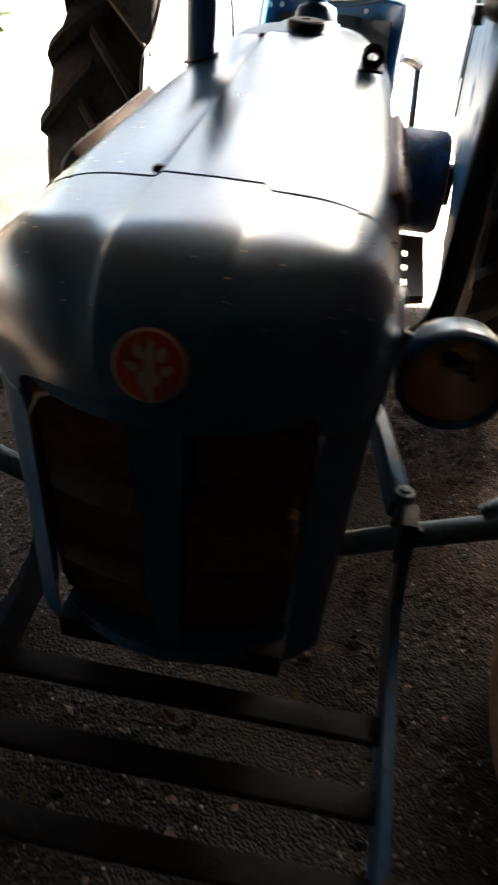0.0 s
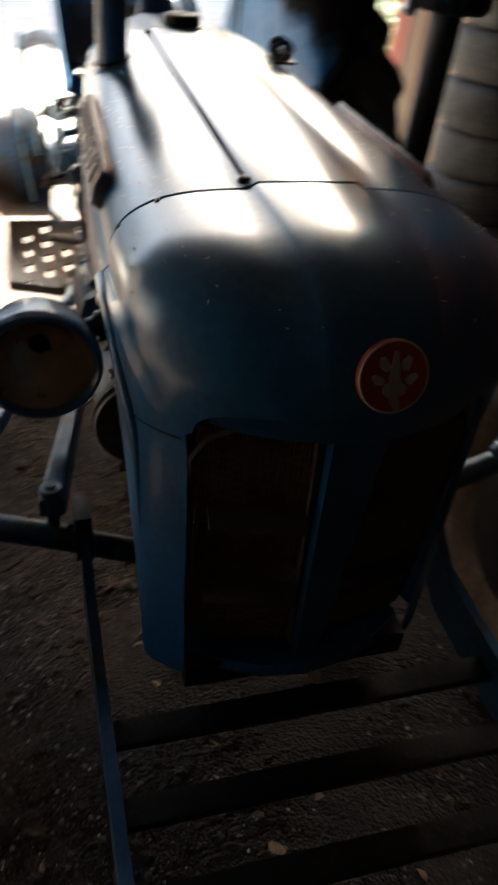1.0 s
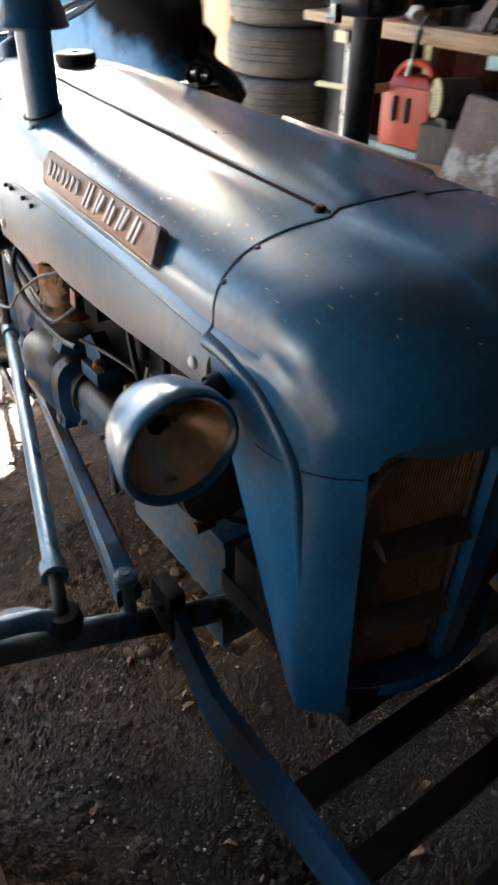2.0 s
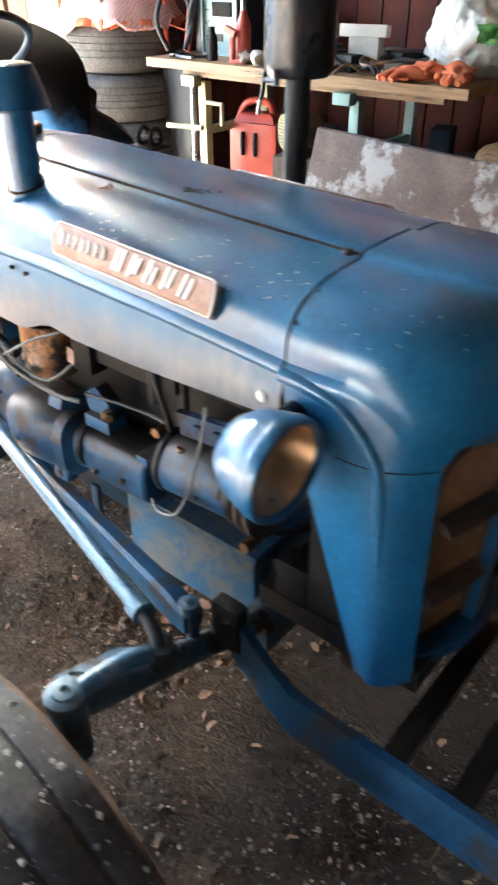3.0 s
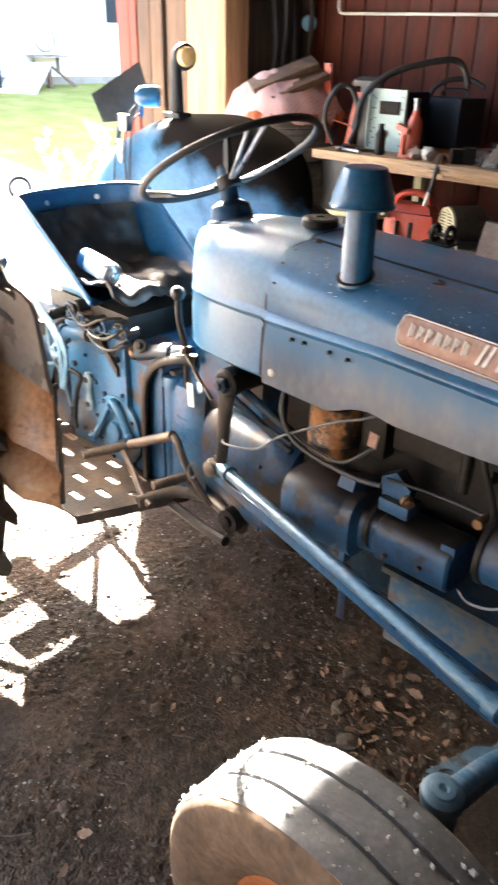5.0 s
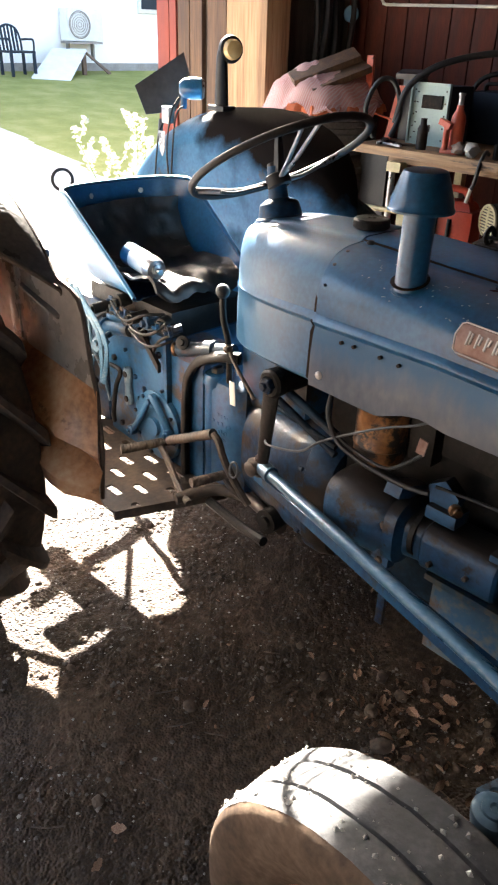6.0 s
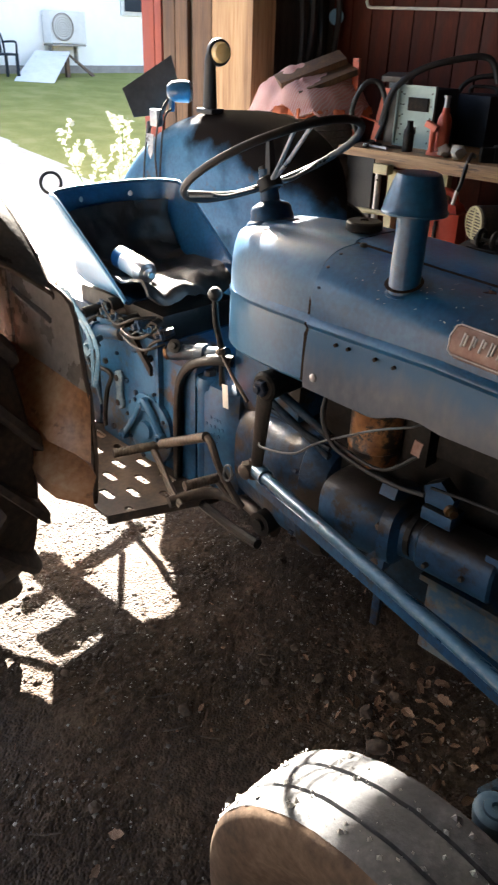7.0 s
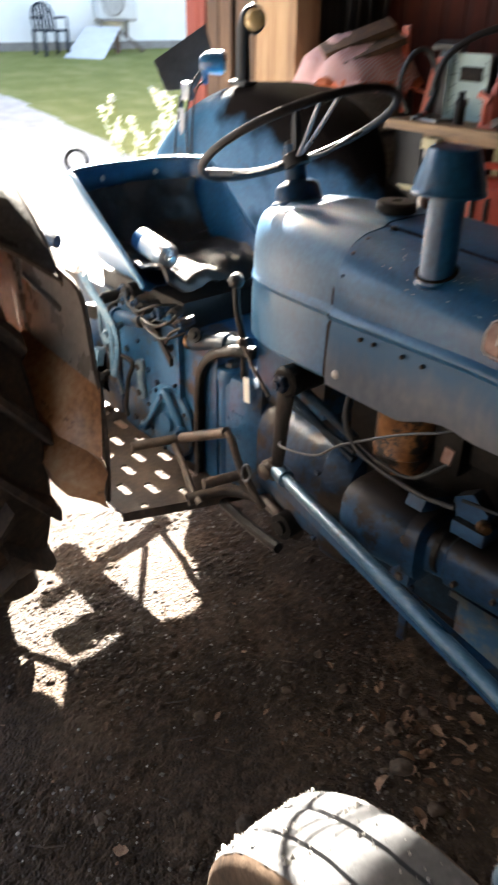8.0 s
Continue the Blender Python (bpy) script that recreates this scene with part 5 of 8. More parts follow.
    for i in range(900):
        q, h = random.random() * 2 * math.pi, random.uniform(-0.076, 0.076)
        e = u * math.cos(q) + v * math.sin(q)
        if e.z < 0.15:
            continue
        p, k = C + e * (R + 0.001) + ax * h, 0.0012 + 0.0062 * random.random() ** 4
        tg = ax.cross(e)
        a = random.random() * 3.14
        f1, f2 = tg * math.cos(a) + ax * math.sin(a), ax * math.cos(a) - tg * math.sin(a)
        lo = [bm.verts.new(p + f1 * k * x * (0.7 + 0.6 * random.random()) + f2 * k * y) for x, y in ((-1, -0.5), (0.3, -0.8), (1, 0.2), (-0.2, 0.8))]
        hi = bm.verts.new(p + e * k * 0.9)
        for x in range(4):
            bm.faces.new((lo[x], lo[(x + 1) % 4], hi))
    tagged(part("debris", bm, M["pebble_pale"], fw, "pale flakes of dirt stuck to the tread"), kind="stuff")

# gearbox, rear axle, hydraulics
bm = B()
box(bm, (0, 1.985, 0.645), (0.30, 0.31, 0.43), bevel=0.014)
gearbox = part("gearbox", bm, M["gearblue"], tractor, "blue gearbox casing with oily patches")
bm = B()
box(bm, (0, 2.30, 0.68), (0.32, 0.32, 0.42), bevel=0.04)
part("differential_case", bm, M["blue_dark"], gearbox)
bm = B()
box(bm, (0, 1.755, 0.64), (0.276, 0.15, 0.42), bevel=0.012)
part("centre_housing", bm, M["gearblue"], gearbox)
bm = B()
box(bm, (0, 1.829, 0.645), (0.312, 0.014, 0.44), bevel=0.004)
part("joint_flange", bm, M["gearblue"], gearbox)
bm = B()
lathe(bm, [(0.112, -0.01), (0.110, 0.005), (0.102, 0.010), (0.090, 0.012), (0.030, 0.012), (0.028, 0.024), (0, 0.025)], (-0.150, 1.880, 0.565), (-1, 0, 0), 36)
part("round_cover", bm, M["gearblue"], gearbox)
bm = B()
tube(bm, spline([(-0.172, 1.985, 0.515), (-0.178, 1.925, 0.59), (-0.180, 1.875, 0.662), (-0.178, 1.845, 0.655), (-0.172, 1.795, 0.575)], 6), 0.012, 10, flat=0.7)
part("brake_crank", bm, M["gearblue"], gearbox)
for q in range(8):
    bm = B()
    lathe(bm, [(0.0065, -0.002), (0.0065, 0.005), (0.005, 0.007), (0, 0.007)], (-0.161, 1.880 + 0.098 * math.cos(q * math.pi / 4 + 0.2), 0.565 + 0.098 * math.sin(q * math.pi / 4 + 0.2)), (-1, 0, 0), 6)
    part("bolt", bm, M["blue_dark"], gearbox)
for y, z, r in ((1.868, 0.660, 0.020), (1.985, 0.515, 0.017), (1.795, 0.575, 0.015)):
    bm = B()
    lathe(bm, [(r, -0.012), (r, 0.006), (r * 0.8, 0.010), (r * 0.45, 0.011), (r * 0.4, 0.018), (0, 0.019)], (-0.178, y, z), (-1, 0, 0), 16)
    part("boss", bm, M["gearblue"], gearbox)
bm = B()
loft(bm, [[Vector((-0.158 - 0.012 * math.cos(q), 2.016 + r * math.sin(q), z)) for q in [2 * math.pi * i / 10 for i in range(10)]] for z, r in ((0.588, 0.010), (0.600, 0.019), (0.618, 0.017), (0.65, 0.011), (0.685, 0.017), (0.700, 0.019), (0.712, 0.010))], True, True)
part("shift_forging", bm, M["wornblue"], gearbox)
for z in (0.609, 0.692):
    bm = B()
    lathe(bm, [(0.010, 0), (0.010, 0.003), (0.006, 0.004), (0, 0.002)], (-0.169, 2.016, z), (-1, 0, 0), 14)
    part("bolt", bm, M["greasy"], gearbox)
for y, z, k in ((2.095, 0.72, 0.010), (2.07, 0.50, 0.009), (1.94, 0.665, 0.009), (1.965, 0.625, 0.007), (1.985, 0.69, 0.008), (1.86, 0.80, 0.010), (2.10, 0.60, 0.009), (1.80, 0.52, 0.008), (1.965, 0.50, 0.009), (1.905, 0.50, 0.008), (1.848, 0.69, 0.006), (2.03, 0.765, 0.006)):
    bm = B()
    lathe(bm, [(k, -0.004), (k, 0.006), (k * 0.8, 0.009), (0, 0.010)], (-0.151, y, z), (-1, 0, 0), 6)
    part("bolt", bm, M["blue_dark"], gearbox)
bm = B()
tube(bm, spline([(-0.165, 2.10, 0.50), (-0.19, 2.06, 0.56), (-0.18, 2.055, 0.64), (-0.165, 2.05, 0.69), (-0.17, 2.10, 0.70)], 6), 0.0075, 10)
part("rusty_elbow", bm, M["greasy"], gearbox)
bm = B()
tube(bm, spline([(-0.150, 1.748, 0.46), (-0.152, 1.744, 0.60), (-0.152, 1.736, 0.74), (-0.150, 1.715, 0.80), (-0.148, 1.67, 0.845), (-0.14, 1.60, 0.875), (-0.12, 1.55, 0.88)], 6), 0.017, 12, flat=0.75)
part("brake_band", bm, M["greasy"], gearbox)
bm = B()
loft(bm, [[Vector((x, y, z)) for x, y in ((-0.130, 1.66), (-0.138, 1.645), (-0.138, 1.535), (-0.125, 1.515), (0.0, 1.51), (0.0, 1.66))] for z in (0.48, 0.50, 0.76)] + [[Vector((x * 0.95, 1.60 + (y - 1.60) * 0.94, 0.79)) for x, y in ((-0.130, 1.66), (-0.138, 1.645), (-0.138, 1.535), (-0.125, 1.515), (0.0, 1.51), (0.0, 1.66))], [Vector((x * 0.80, 1.60 + (y - 1.60) * 0.80, 0.805)) for x, y in ((-0.130, 1.66), (-0.138, 1.645), (-0.138, 1.535), (-0.125, 1.515), (0.0, 1.51), (0.0, 1.66))]], True, True)
fh = part("clutch_housing", bm, M["gearblue"], gearbox)
bm = B()
lathe(bm, [(0.036, 0), (0.036, 0.29), (0.040, 0.292), (0.040, 0.31), (0.034, 0.322), (0.018, 0.325), (0, 0.325)], (-0.105, 1.655, 0.48), (0, 0, 1), 26)
pillar = part("filler_pillar", bm, M["gearblue"], gearbox)
bm = B()
lathe(bm, [(0.019, 0), (0.019, 0.014), (0.015, 0.018), (0, 0.018)], (-0.105, 1.655, 0.803), (0, 0, 1), 6)
part("hex_cap", bm, M["blue_dark"], pillar)
for i, (z, y0, y1) in enumerate(((0.70, 1.575, 1.625), (0.675, 1.565, 1.63), (0.65, 1.58, 1.62), (0.628, 1.585, 1.615))):
    bm = B()
    for k in range(4 + i % 2):
        yy = y0 + (y1 - y0) * k / 4
        box(bm, (-0.1385, yy, z + 0.003 * math.sin(3 * k + i)), (0.0022, 0.006, 0.009), bevel=0.0008)
    tagged(part("cast_marks", bm, M["gearblue"], fh), kind="stuff")
# valve body, arm and bracket under the seat
bm = B()
lathe(bm, [(0, 0), (0.020, 0), (0.023, 0.006), (0.023, 0.10), (0.027, 0.104), (0.027, 0.135), (0.020, 0.14), (0.020, 0.20), (0, 0.20)], (-0.145, 1.775, 0.845), (0.16, -0.93, 0.20), 24)
valve = part("valve_body", bm, M["oil_blue"], tractor)
bm = B()
lathe(bm, [(0.020, 0), (0.019, 0.008), (0.008, 0.010), (0, 0.008)], (-0.148, 1.783, 0.841), (-0.5, 0.8, -0.25), 20)
part("plug", bm, M["brass"], valve, "dirty brass plug")
bm = B()
box(bm, (-0.10, 1.72, 0.845), (0.10, 0.12, 0.06), bevel=0.012)
part("seat_block", bm, M["blue_dark"], valve)
bm = B()
cyl(bm, (-0.16, 2.13, 0.812), (-0.16, 1.985, 0.842), 0.021, n=16)
cyl(bm, (-0.16, 2.13, 0.812), (-0.16, 2.115, 0.815), 0.028, n=16)
part("cross_shaft", bm, M["gearblue"], tractor)
bm = B()
prism(bm, [(-0.158, 2.03, 0.885), (-0.158, 1.93, 0.895), (-0.158, 1.905, 0.82), (-0.158, 1.935, 0.795), (-0.158, 1.985, 0.80), (-0.158, 2.0, 0.835)], (0.008, 0, 0))
part("lift_bracket", bm, M["blue_dark"], tractor)
bm = B()
loft(bm, [[p + Vector((dx, 0, dz)) for dx, dz in ((-0.006, -0.012), (0.006, -0.012), (0.006, 0.012), (-0.006, 0.012))] for p in (Vector((-0.172, 1.925, 0.858)), Vector((-0.172, 1.88, 0.82)), Vector((-0.172, 1.832, 0.772)))], True, True)
part("shift_lever", bm, M["greasy"], tractor)
bm = B()
tube(bm, spline([(-0.17, 1.96, 0.905), (-0.19, 1.94, 0.872), (-0.195, 1.88, 0.868), (-0.19, 1.83, 0.885), (-0.17, 1.80, 0.915)], 6), 0.005, 8)
part("wire_loop", bm, M["greasy"], tractor)
bm = B()
cyl(bm, (-0.50, 2.35, 0.62), (0.50, 2.35, 0.62), 0.075, n=24)
for s in (-1, 1):
    lathe(bm, [(0.075, -0.16), (0.17, -0.15), (0.185, -0.13), (0.185, 0.03), (0.17, 0.05), (0.09, 0.06)], (s * 0.42, 2.35, 0.62), (s, 0, 0), 28)
box(bm, (0, 2.33, 0.60), (0.32, 0.34, 0.24), bevel=0.05)
part("rear_axle", bm, M["blue_dark"], tractor)
for s in (-1, 1):
    bm = B()
    tube(bm, [(s * 0.235, 2.33, 0.40), (s * 0.33, 2.66, 0.42), (s * 0.445, 2.97, 0.45)], 0.022, 8, flat=0.5)
    part("lower_link", bm, M["blue_dark"], tractor)
    bm = B()
    tube(bm, spline([(s * 0.14, 2.50, 0.95), (s * 0.24, 2.70, 0.98), (s * 0.32, 2.90, 0.92)], 4), 0.024, 8)
    tube(bm, [(s * 0.32, 2.90, 0.92), (s * 0.35, 2.86, 0.50)], 0.013, 8)
    part("lift_arm", bm, M["blue_dark"], tractor)
# unseen drawbar, plate and cross rod, added to cast the shadow strips on the floor
bm = B()
box(bm, (-0.040, 2.46, 0.355), (0.095, 0.56, 0.03), bevel=0.005)
lathe(bm, [(0, -0.015), (0.0475, -0.015), (0.0475, 0.015), (0, 0.015)], (-0.040, 2.74, 0.355), (0, 0, 1), 20)
box(bm, (-0.135, 2.43, 0.385), (0.17, 0.12, 0.02), bevel=0.004)
part("drawbar", bm, M["brown_iron"], tractor, "unseen rusty flat drawbar with a plate, added for its floor shadow")
bm = B()
cyl(bm, (0.49, 2.936, 0.50), (-0.06, 2.812, 0.50), 0.022, n=14)
part("shadow_bar", bm, M["brown_iron"], tractor)
bm = B()
tube(bm, [Vector((0.072 + 0.034 * math.cos(q), 2.72 - 0.012 * math.cos(q), 1.145 + 0.036 * math.sin(q))) for q in [2 * math.pi * i / 20 for i in range(20)]], 0.006, 8, True)
tube(bm, [(0.072, 2.72, 1.110), (0.06, 2.64, 0.96), (0.04, 2.55, 0.88)], 0.009, 8)
part("lift_ring", bm, M["greasy"], tractor)
bm = B()
box(bm, (0, 2.02, 0.897), (0.285, 0.42, 0.082), bevel=0.02)
hyd = part("hydraulic_unit", bm, M["greasy"], tractor)
for p, q, r in (((-0.13, 1.93, 0.90), (-0.20, 1.93, 0.90), 0.017), ((-0.13, 2.08, 0.90), (-0.23, 2.08, 0.895), 0.016), ((-0.10, 1.84, 0.91), (-0.17, 1.82, 0.905), 0.020), ((-0.13, 2.02, 0.92), (-0.18, 2.02, 0.92), 0.024)):
    bm = B()
    cyl(bm, p, q, r, n=14)
    cyl(bm, q, Vector(q) + Vector((-0.012, 0, 0)), r * 0.7, n=6)
    part("union", bm, M["greasy"], hyd)
for pts in ([(-0.15, 1.83, 0.93), (-0.20, 1.86, 0.93), (-0.22, 1.93, 0.90), (-0.20, 2.02, 0.93)], [(-0.16, 1.78, 0.87), (-0.20, 1.82, 0.85), (-0.19, 1.90, 0.84), (-0.17, 1.98, 0.85)]):
    bm = B()
    tube(bm, spline(pts, 5), 0.0042, 8)
    part("oil_pipe", bm, M["greasy"], hyd)
random.seed(91)
for k in range(14):
    y, z = 1.74 + 0.026 * k, 0.872 + 0.040 * random.random()
    x, r = -0.150 - 0.035 * random.random(), 0.008 + 0.009 * random.random()
    bm = B()
    d2 = Vector((-1, 0.7 * random.uniform(-1, 1), 0.5 * random.uniform(-1, 1))).normalized()
    lathe(bm, [(r, -0.03), (r, 0.0), (r * 1.35, 0.002), (r * 1.35, 0.010), (r * 0.7, 0.012), (r * 0.6, 0.022), (0, 0.023)], (x, y, z), d2, 6 if k % 2 else 12)
    part("fitting", bm, M[("greasy", "blue_dark", "brown_iron", "gearblue")[k % 4]], hyd)
for k in range(7):
    y = 1.76 + 0.05 * k
    a, b = Vector((-0.155, y, 0.89 + 0.02 * random.random())), Vector((-0.16, y + 0.12, 0.80 + 0.09 * random.random()))
    bm = B()
    tube(bm, spline([a, a.lerp(b, 0.4) + Vector((-0.03, 0, -0.02 + 0.03 * random.random())), b], 6), 0.003 + 0.002 * random.random(), 8)
    part("oil_pipe", bm, M[("greasy", "oil_blue", "cable")[k % 3]], hyd)
# quadrant: two curved strips with a gap between them
for dx, dy, r in ((0, 0, 0.0075), (0.0, 0.030, 0.006)):
    bm = B()
    tube(bm, spline([(-0.25 + dx, 2.125 + dy, 0.955), (-0.25 + dx, 2.088 + dy, 0.92), (-0.25 + dx, 2.037 + dy, 0.884), (-0.25 + dx, 1.994 + dy, 0.839), (-0.25 + dx, 1.983 + dy, 0.783), (-0.25 + dx, 2.011 + dy * 0.3, 0.687)], 6), r, 8, flat=0.5)
    part("quadrant", bm, M["steel_blue"], tractor)
for pts, r in (([(-0.24, 2.08, 0.89), (-0.245, 2.07, 0.80), (-0.22, 2.06, 0.70), (-0.20, 2.06, 0.60)], 0.008), ([(-0.33, 2.32, 1.05), (-0.34, 2.26, 0.96), (-0.33, 2.20, 0.84), (-0.30, 2.18, 0.70)], 0.010), ([(-0.36, 2.35, 1.0), (-0.36, 2.25, 0.84), (-0.35, 2.18, 0.70), (-0.33, 2.12, 0.56)], 0.008)):
    bm = B()
    tube(bm, spline(pts, 6), r, 8, flat=0.7)
    part("quadrant_rod", bm, M["wornblue"], tractor)
for i, (x, y, z) in enumerate(((-0.25, 2.10, 0.72), (-0.27, 2.08, 0.65), (-0.23, 2.05, 0.80), (-0.28, 2.16, 0.62), (-0.22, 2.16, 0.84), (-0.26, 2.10, 0.86))):
    bm = B()
    box(bm, (x, y, z), (0.025, 0.04, 0.05), rot=(20 * i, 15, 10 * i), bevel=0.006)
    cyl(bm, (x - 0.02, y, z), (x + 0.05, y + 0.02, z + 0.01), 0.010, n=10)
    part("linkage", bm, M["greasy" if i % 2 else "wornblue"], tractor)
# tag on the casing
bm = B()
box(bm, (-0.153, 1.540, 0.794), (0.0015, 0.021, 0.066), rot=(-4, 0, 0), bevel=0.0005)
tag = part("tag", bm, M["paper"], tractor, "small pale tag hanging on a string")
bm = B()
tube(bm, [(-0.152, 1.538, 0.818), (-0.147, 1.542, 0.845), (-0.135, 1.545, 0.87)], 0.0012, 5)
part("string", bm, M["cable"], tag)
# steering box behind the tank
bm = B()
box(bm, (0, 1.44, 0.87), (0.22, 0.24, 0.24), bevel=0.03)
part("steering_box", bm, M["gearblue"], tractor)
# gear levers
for pts, k in (([(-0.12, 1.59, 0.80), (-0.13, 1.583, 0.905), (-0.135, 1.60, 0.98), (-0.13, 1.609, 1.047)], 0.019),):
    bm = B()
    tube(bm, spline(pts, 6), 0.0085, 10)
    lever = part("gear_lever", bm, M["greasy"], tractor)
    bm = B()
    lathe(bm, [(k * math.sin(math.pi * i / 10), -k * math.cos(math.pi * i / 10)) for i in range(11)], pts[-1], (0, 0, 1), 20)
    part("knob", bm, M["black"], lever)
bm = B()
lathe(bm, [(0, -0.012), (0.009, -0.009), (0.013, 0), (0.009, 0.009), (0, 0.012)], (-0.140, 1.575, 0.905), (0, 0, 1), 14)
tube(bm, [(-0.140, 1.575, 0.905), (-0.15, 1.52, 0.86), (-0.155, 1.455, 0.81)], 0.005, 8)
part("control_rod", bm, M["brown_iron"], tractor)
# steering column, wheel
bm = B()
colax = Vector((0, 0.5, 0.866)).normalized()
lathe(bm, [(0.0, -0.06), (0.066, -0.06), (0.064, -0.004), (0.060, 0.002), (0.054, 0.004), (0.049, 0.030), (0.045, 0.036), (0.024, 0.046), (0.020, 0.12), (0, 0.12)], (0, 1.545, 1.225), (0, 0.22, 0.975), 32)
part("steering_column", bm, M["gearblue"], tractor)
bm = B()
lathe(bm, [(0.022, 0), (0.030, 0.004), (0.030, 0.03), (0.018, 0.036), (0.015, 0.06), (0, 0.062)], (0, 1.55, 1.295), colax, 20)
hub = part("steering_wheel", bm, M["black"], tractor, "thin black steering wheel")
SWC, SWR = Vector((0, 1.555, 1.358)), 0.222
d, u, v = basis(colax)
bm = B()
tube(bm, [SWC + (u * math.cos(2 * math.pi * i / 64) + v * math.sin(2 * math.pi * i / 64)) * (SWR + 0.0008 * (i % 2)) for i in range(64)], 0.0090, 12, True)
part("rim", bm, M["black"], hub)
for a in (132, 8, 250):
    for da in (-5, 5):
        q = radians(a + da)
        e = Vector((math.cos(q), math.sin(q), 0))
        e = (e - colax * e.dot(colax)).normalized()
        bm = B()
        tube(bm, spline([Vector((0, 1.55, 1.295)) + colax * 0.02 + e * 0.024, Vector((0, 1.55, 1.295)) + colax * 0.026 + e * 0.10, SWC + e * (SWR - 0.004)], 5), 0.0048, 8)
        part("spoke", bm, M["steel"], hub)
bm = B()
loft(bm, [[Vector((0.0, 1.552, 1.31)) + Vector((dx * k, dy * k + 0.012 * t, 0.105 * t)) for dx, dy in ((-1, -0.6), (0.4, -0.8), (1, 0), (0.4, 0.8), (-1, 0.6))] for t, k in ((0, 0.020), (0.35, 0.013), (0.8, 0.010), (1.0, 0.007))], True, True)
part("throttle_lever", bm, M["black"], tractor)
bm = B()
tube(bm, spline([(-0.02, 1.57, 1.30), (-0.10, 1.60, 1.285), (-0.14, 1.61, 1.29)], 5), 0.004, 8)
part("lever", bm, M["black"], tractor)
# seat: a pressed bucket, its rim rising from the front corners to the high back
def seat_plan(q, k=1.0):
    """A point on the seat's outline: q runs from -1 (right front) over the back (0) to 1."""
    a = abs(q)
    sg = -1 if q < 0 else 1
    if a > 0.5:
        x, y = 0.228 - 0.012 * (a - 0.5) / 0.5, 2.165 - 0.285 * (a - 0.5) / 0.5
    else:
        b = a / 0.5 * math.pi / 2
        x, y = 0.228 * math.sin(b) ** 0.7, 2.165 + 0.125 * math.cos(b) ** 0.8
    return Vector((sg * x * k, 2.05 + (y - 2.05) * k, 0))


QS = [-1 + 2 * i / 48 for i in range(49)]
rows = []
for lv, k in ((0.0, 0.64), (0.05, 0.73), (0.14, 0.81), (0.32, 0.885), (0.65, 0.955), (0.92, 0.99), (1.0, 1.0), (1.01, 1.02)):
    row = []
    for q in QS:
        p = seat_plan(q, k)
        y = seat_plan(q).y
        rim_z = 0.975 + 0.232 * min(1, max(0, (y - 1.88) / 0.30)) ** 0.95
        row.append(Vector((p.x, p.y, 0.950 + (rim_z - 0.950) * min(lv, 1.0) - (0.006 if lv > 1 else 0))))
    rows.append(row)
bm = B()
loft(bm, rows)
seat = part("seat", bm, M["blue"], tractor, "blue pressed steel bucket seat with torn black padding")
thicken(seat, 0.004, 0.0)
bm = B()
prism(bm, [p + Vector((0, 0, -0.006)) for p in rows[0][::3]], (0, 0, 0.005))
part("seat_pan", bm, M["oil_blue"], seat)
bm = B()
tube(bm, rows[-2], 0.0065, 8)
part("seat_rim", bm, M["blue"], seat)
bm = B()
pr = []
prof = spline([Vector((0, 1.835, 0.950)), Vector((0, 1.86, 0.985)), Vector((0, 1.95, 0.992)), Vector((0, 2.06, 0.986)), Vector((0, 2.15, 1.0)), Vector((0, 2.215, 1.05)), Vector((0, 2.245, 1.11)), Vector((0, 2.256, 1.155))], 5)
for p in prof:
    row = []
    for i in range(31):
        e = -1 + 2 * i / 30
        back = min(1, max(0, (p.y - 2.1) / 0.12))
        x = e * (0.168 + 0.028 * back + 0.010 * math.sin(p.y * 30))
        crumple = 0.016 * noise.noise(Vector((x * 16, p.y * 16, p.z * 9))) + 0.020 * abs(noise.noise(Vector((x * 9 + 4, p.y * 11, 3)))) + 0.008 * noise.noise(Vector((x * 42, p.y * 42, p.z * 30)))
        row.append(Vector((x, p.y - 0.05 * back * e * e - crumple * back + 0.02 * e * e * (1 - back), p.z + crumple * (1 - 0.7 * back) + 0.015 * e ** 4 * (1 - back))))
    pr.append(row)
loft(bm, pr)
pad = part("padding", bm, M["cushion"], seat, "torn crumpled black padding")
thicken(pad, 0.008, 0.0)
# pale discs stand in for daylight through the holes of the seat back
for q in (-0.40, -0.27, -0.08, 0.1):
    p = seat_plan(q, 0.975)
    bm = B()
    lathe(bm, [(0.0085, 0), (0.006, 0.002), (0, 0.002)], (p.x, p.y - 0.004, 1.172), Vector((-p.x * 1.5, -0.5, 0.05)), 12)
    part("hole", bm, M["white_chip"], seat)
bm = B()
tube(bm, [(0, 2.20, 0.945), (0, 2.22, 0.80)], 0.03, 10)
part("seat_post", bm, M["greasy"], seat)
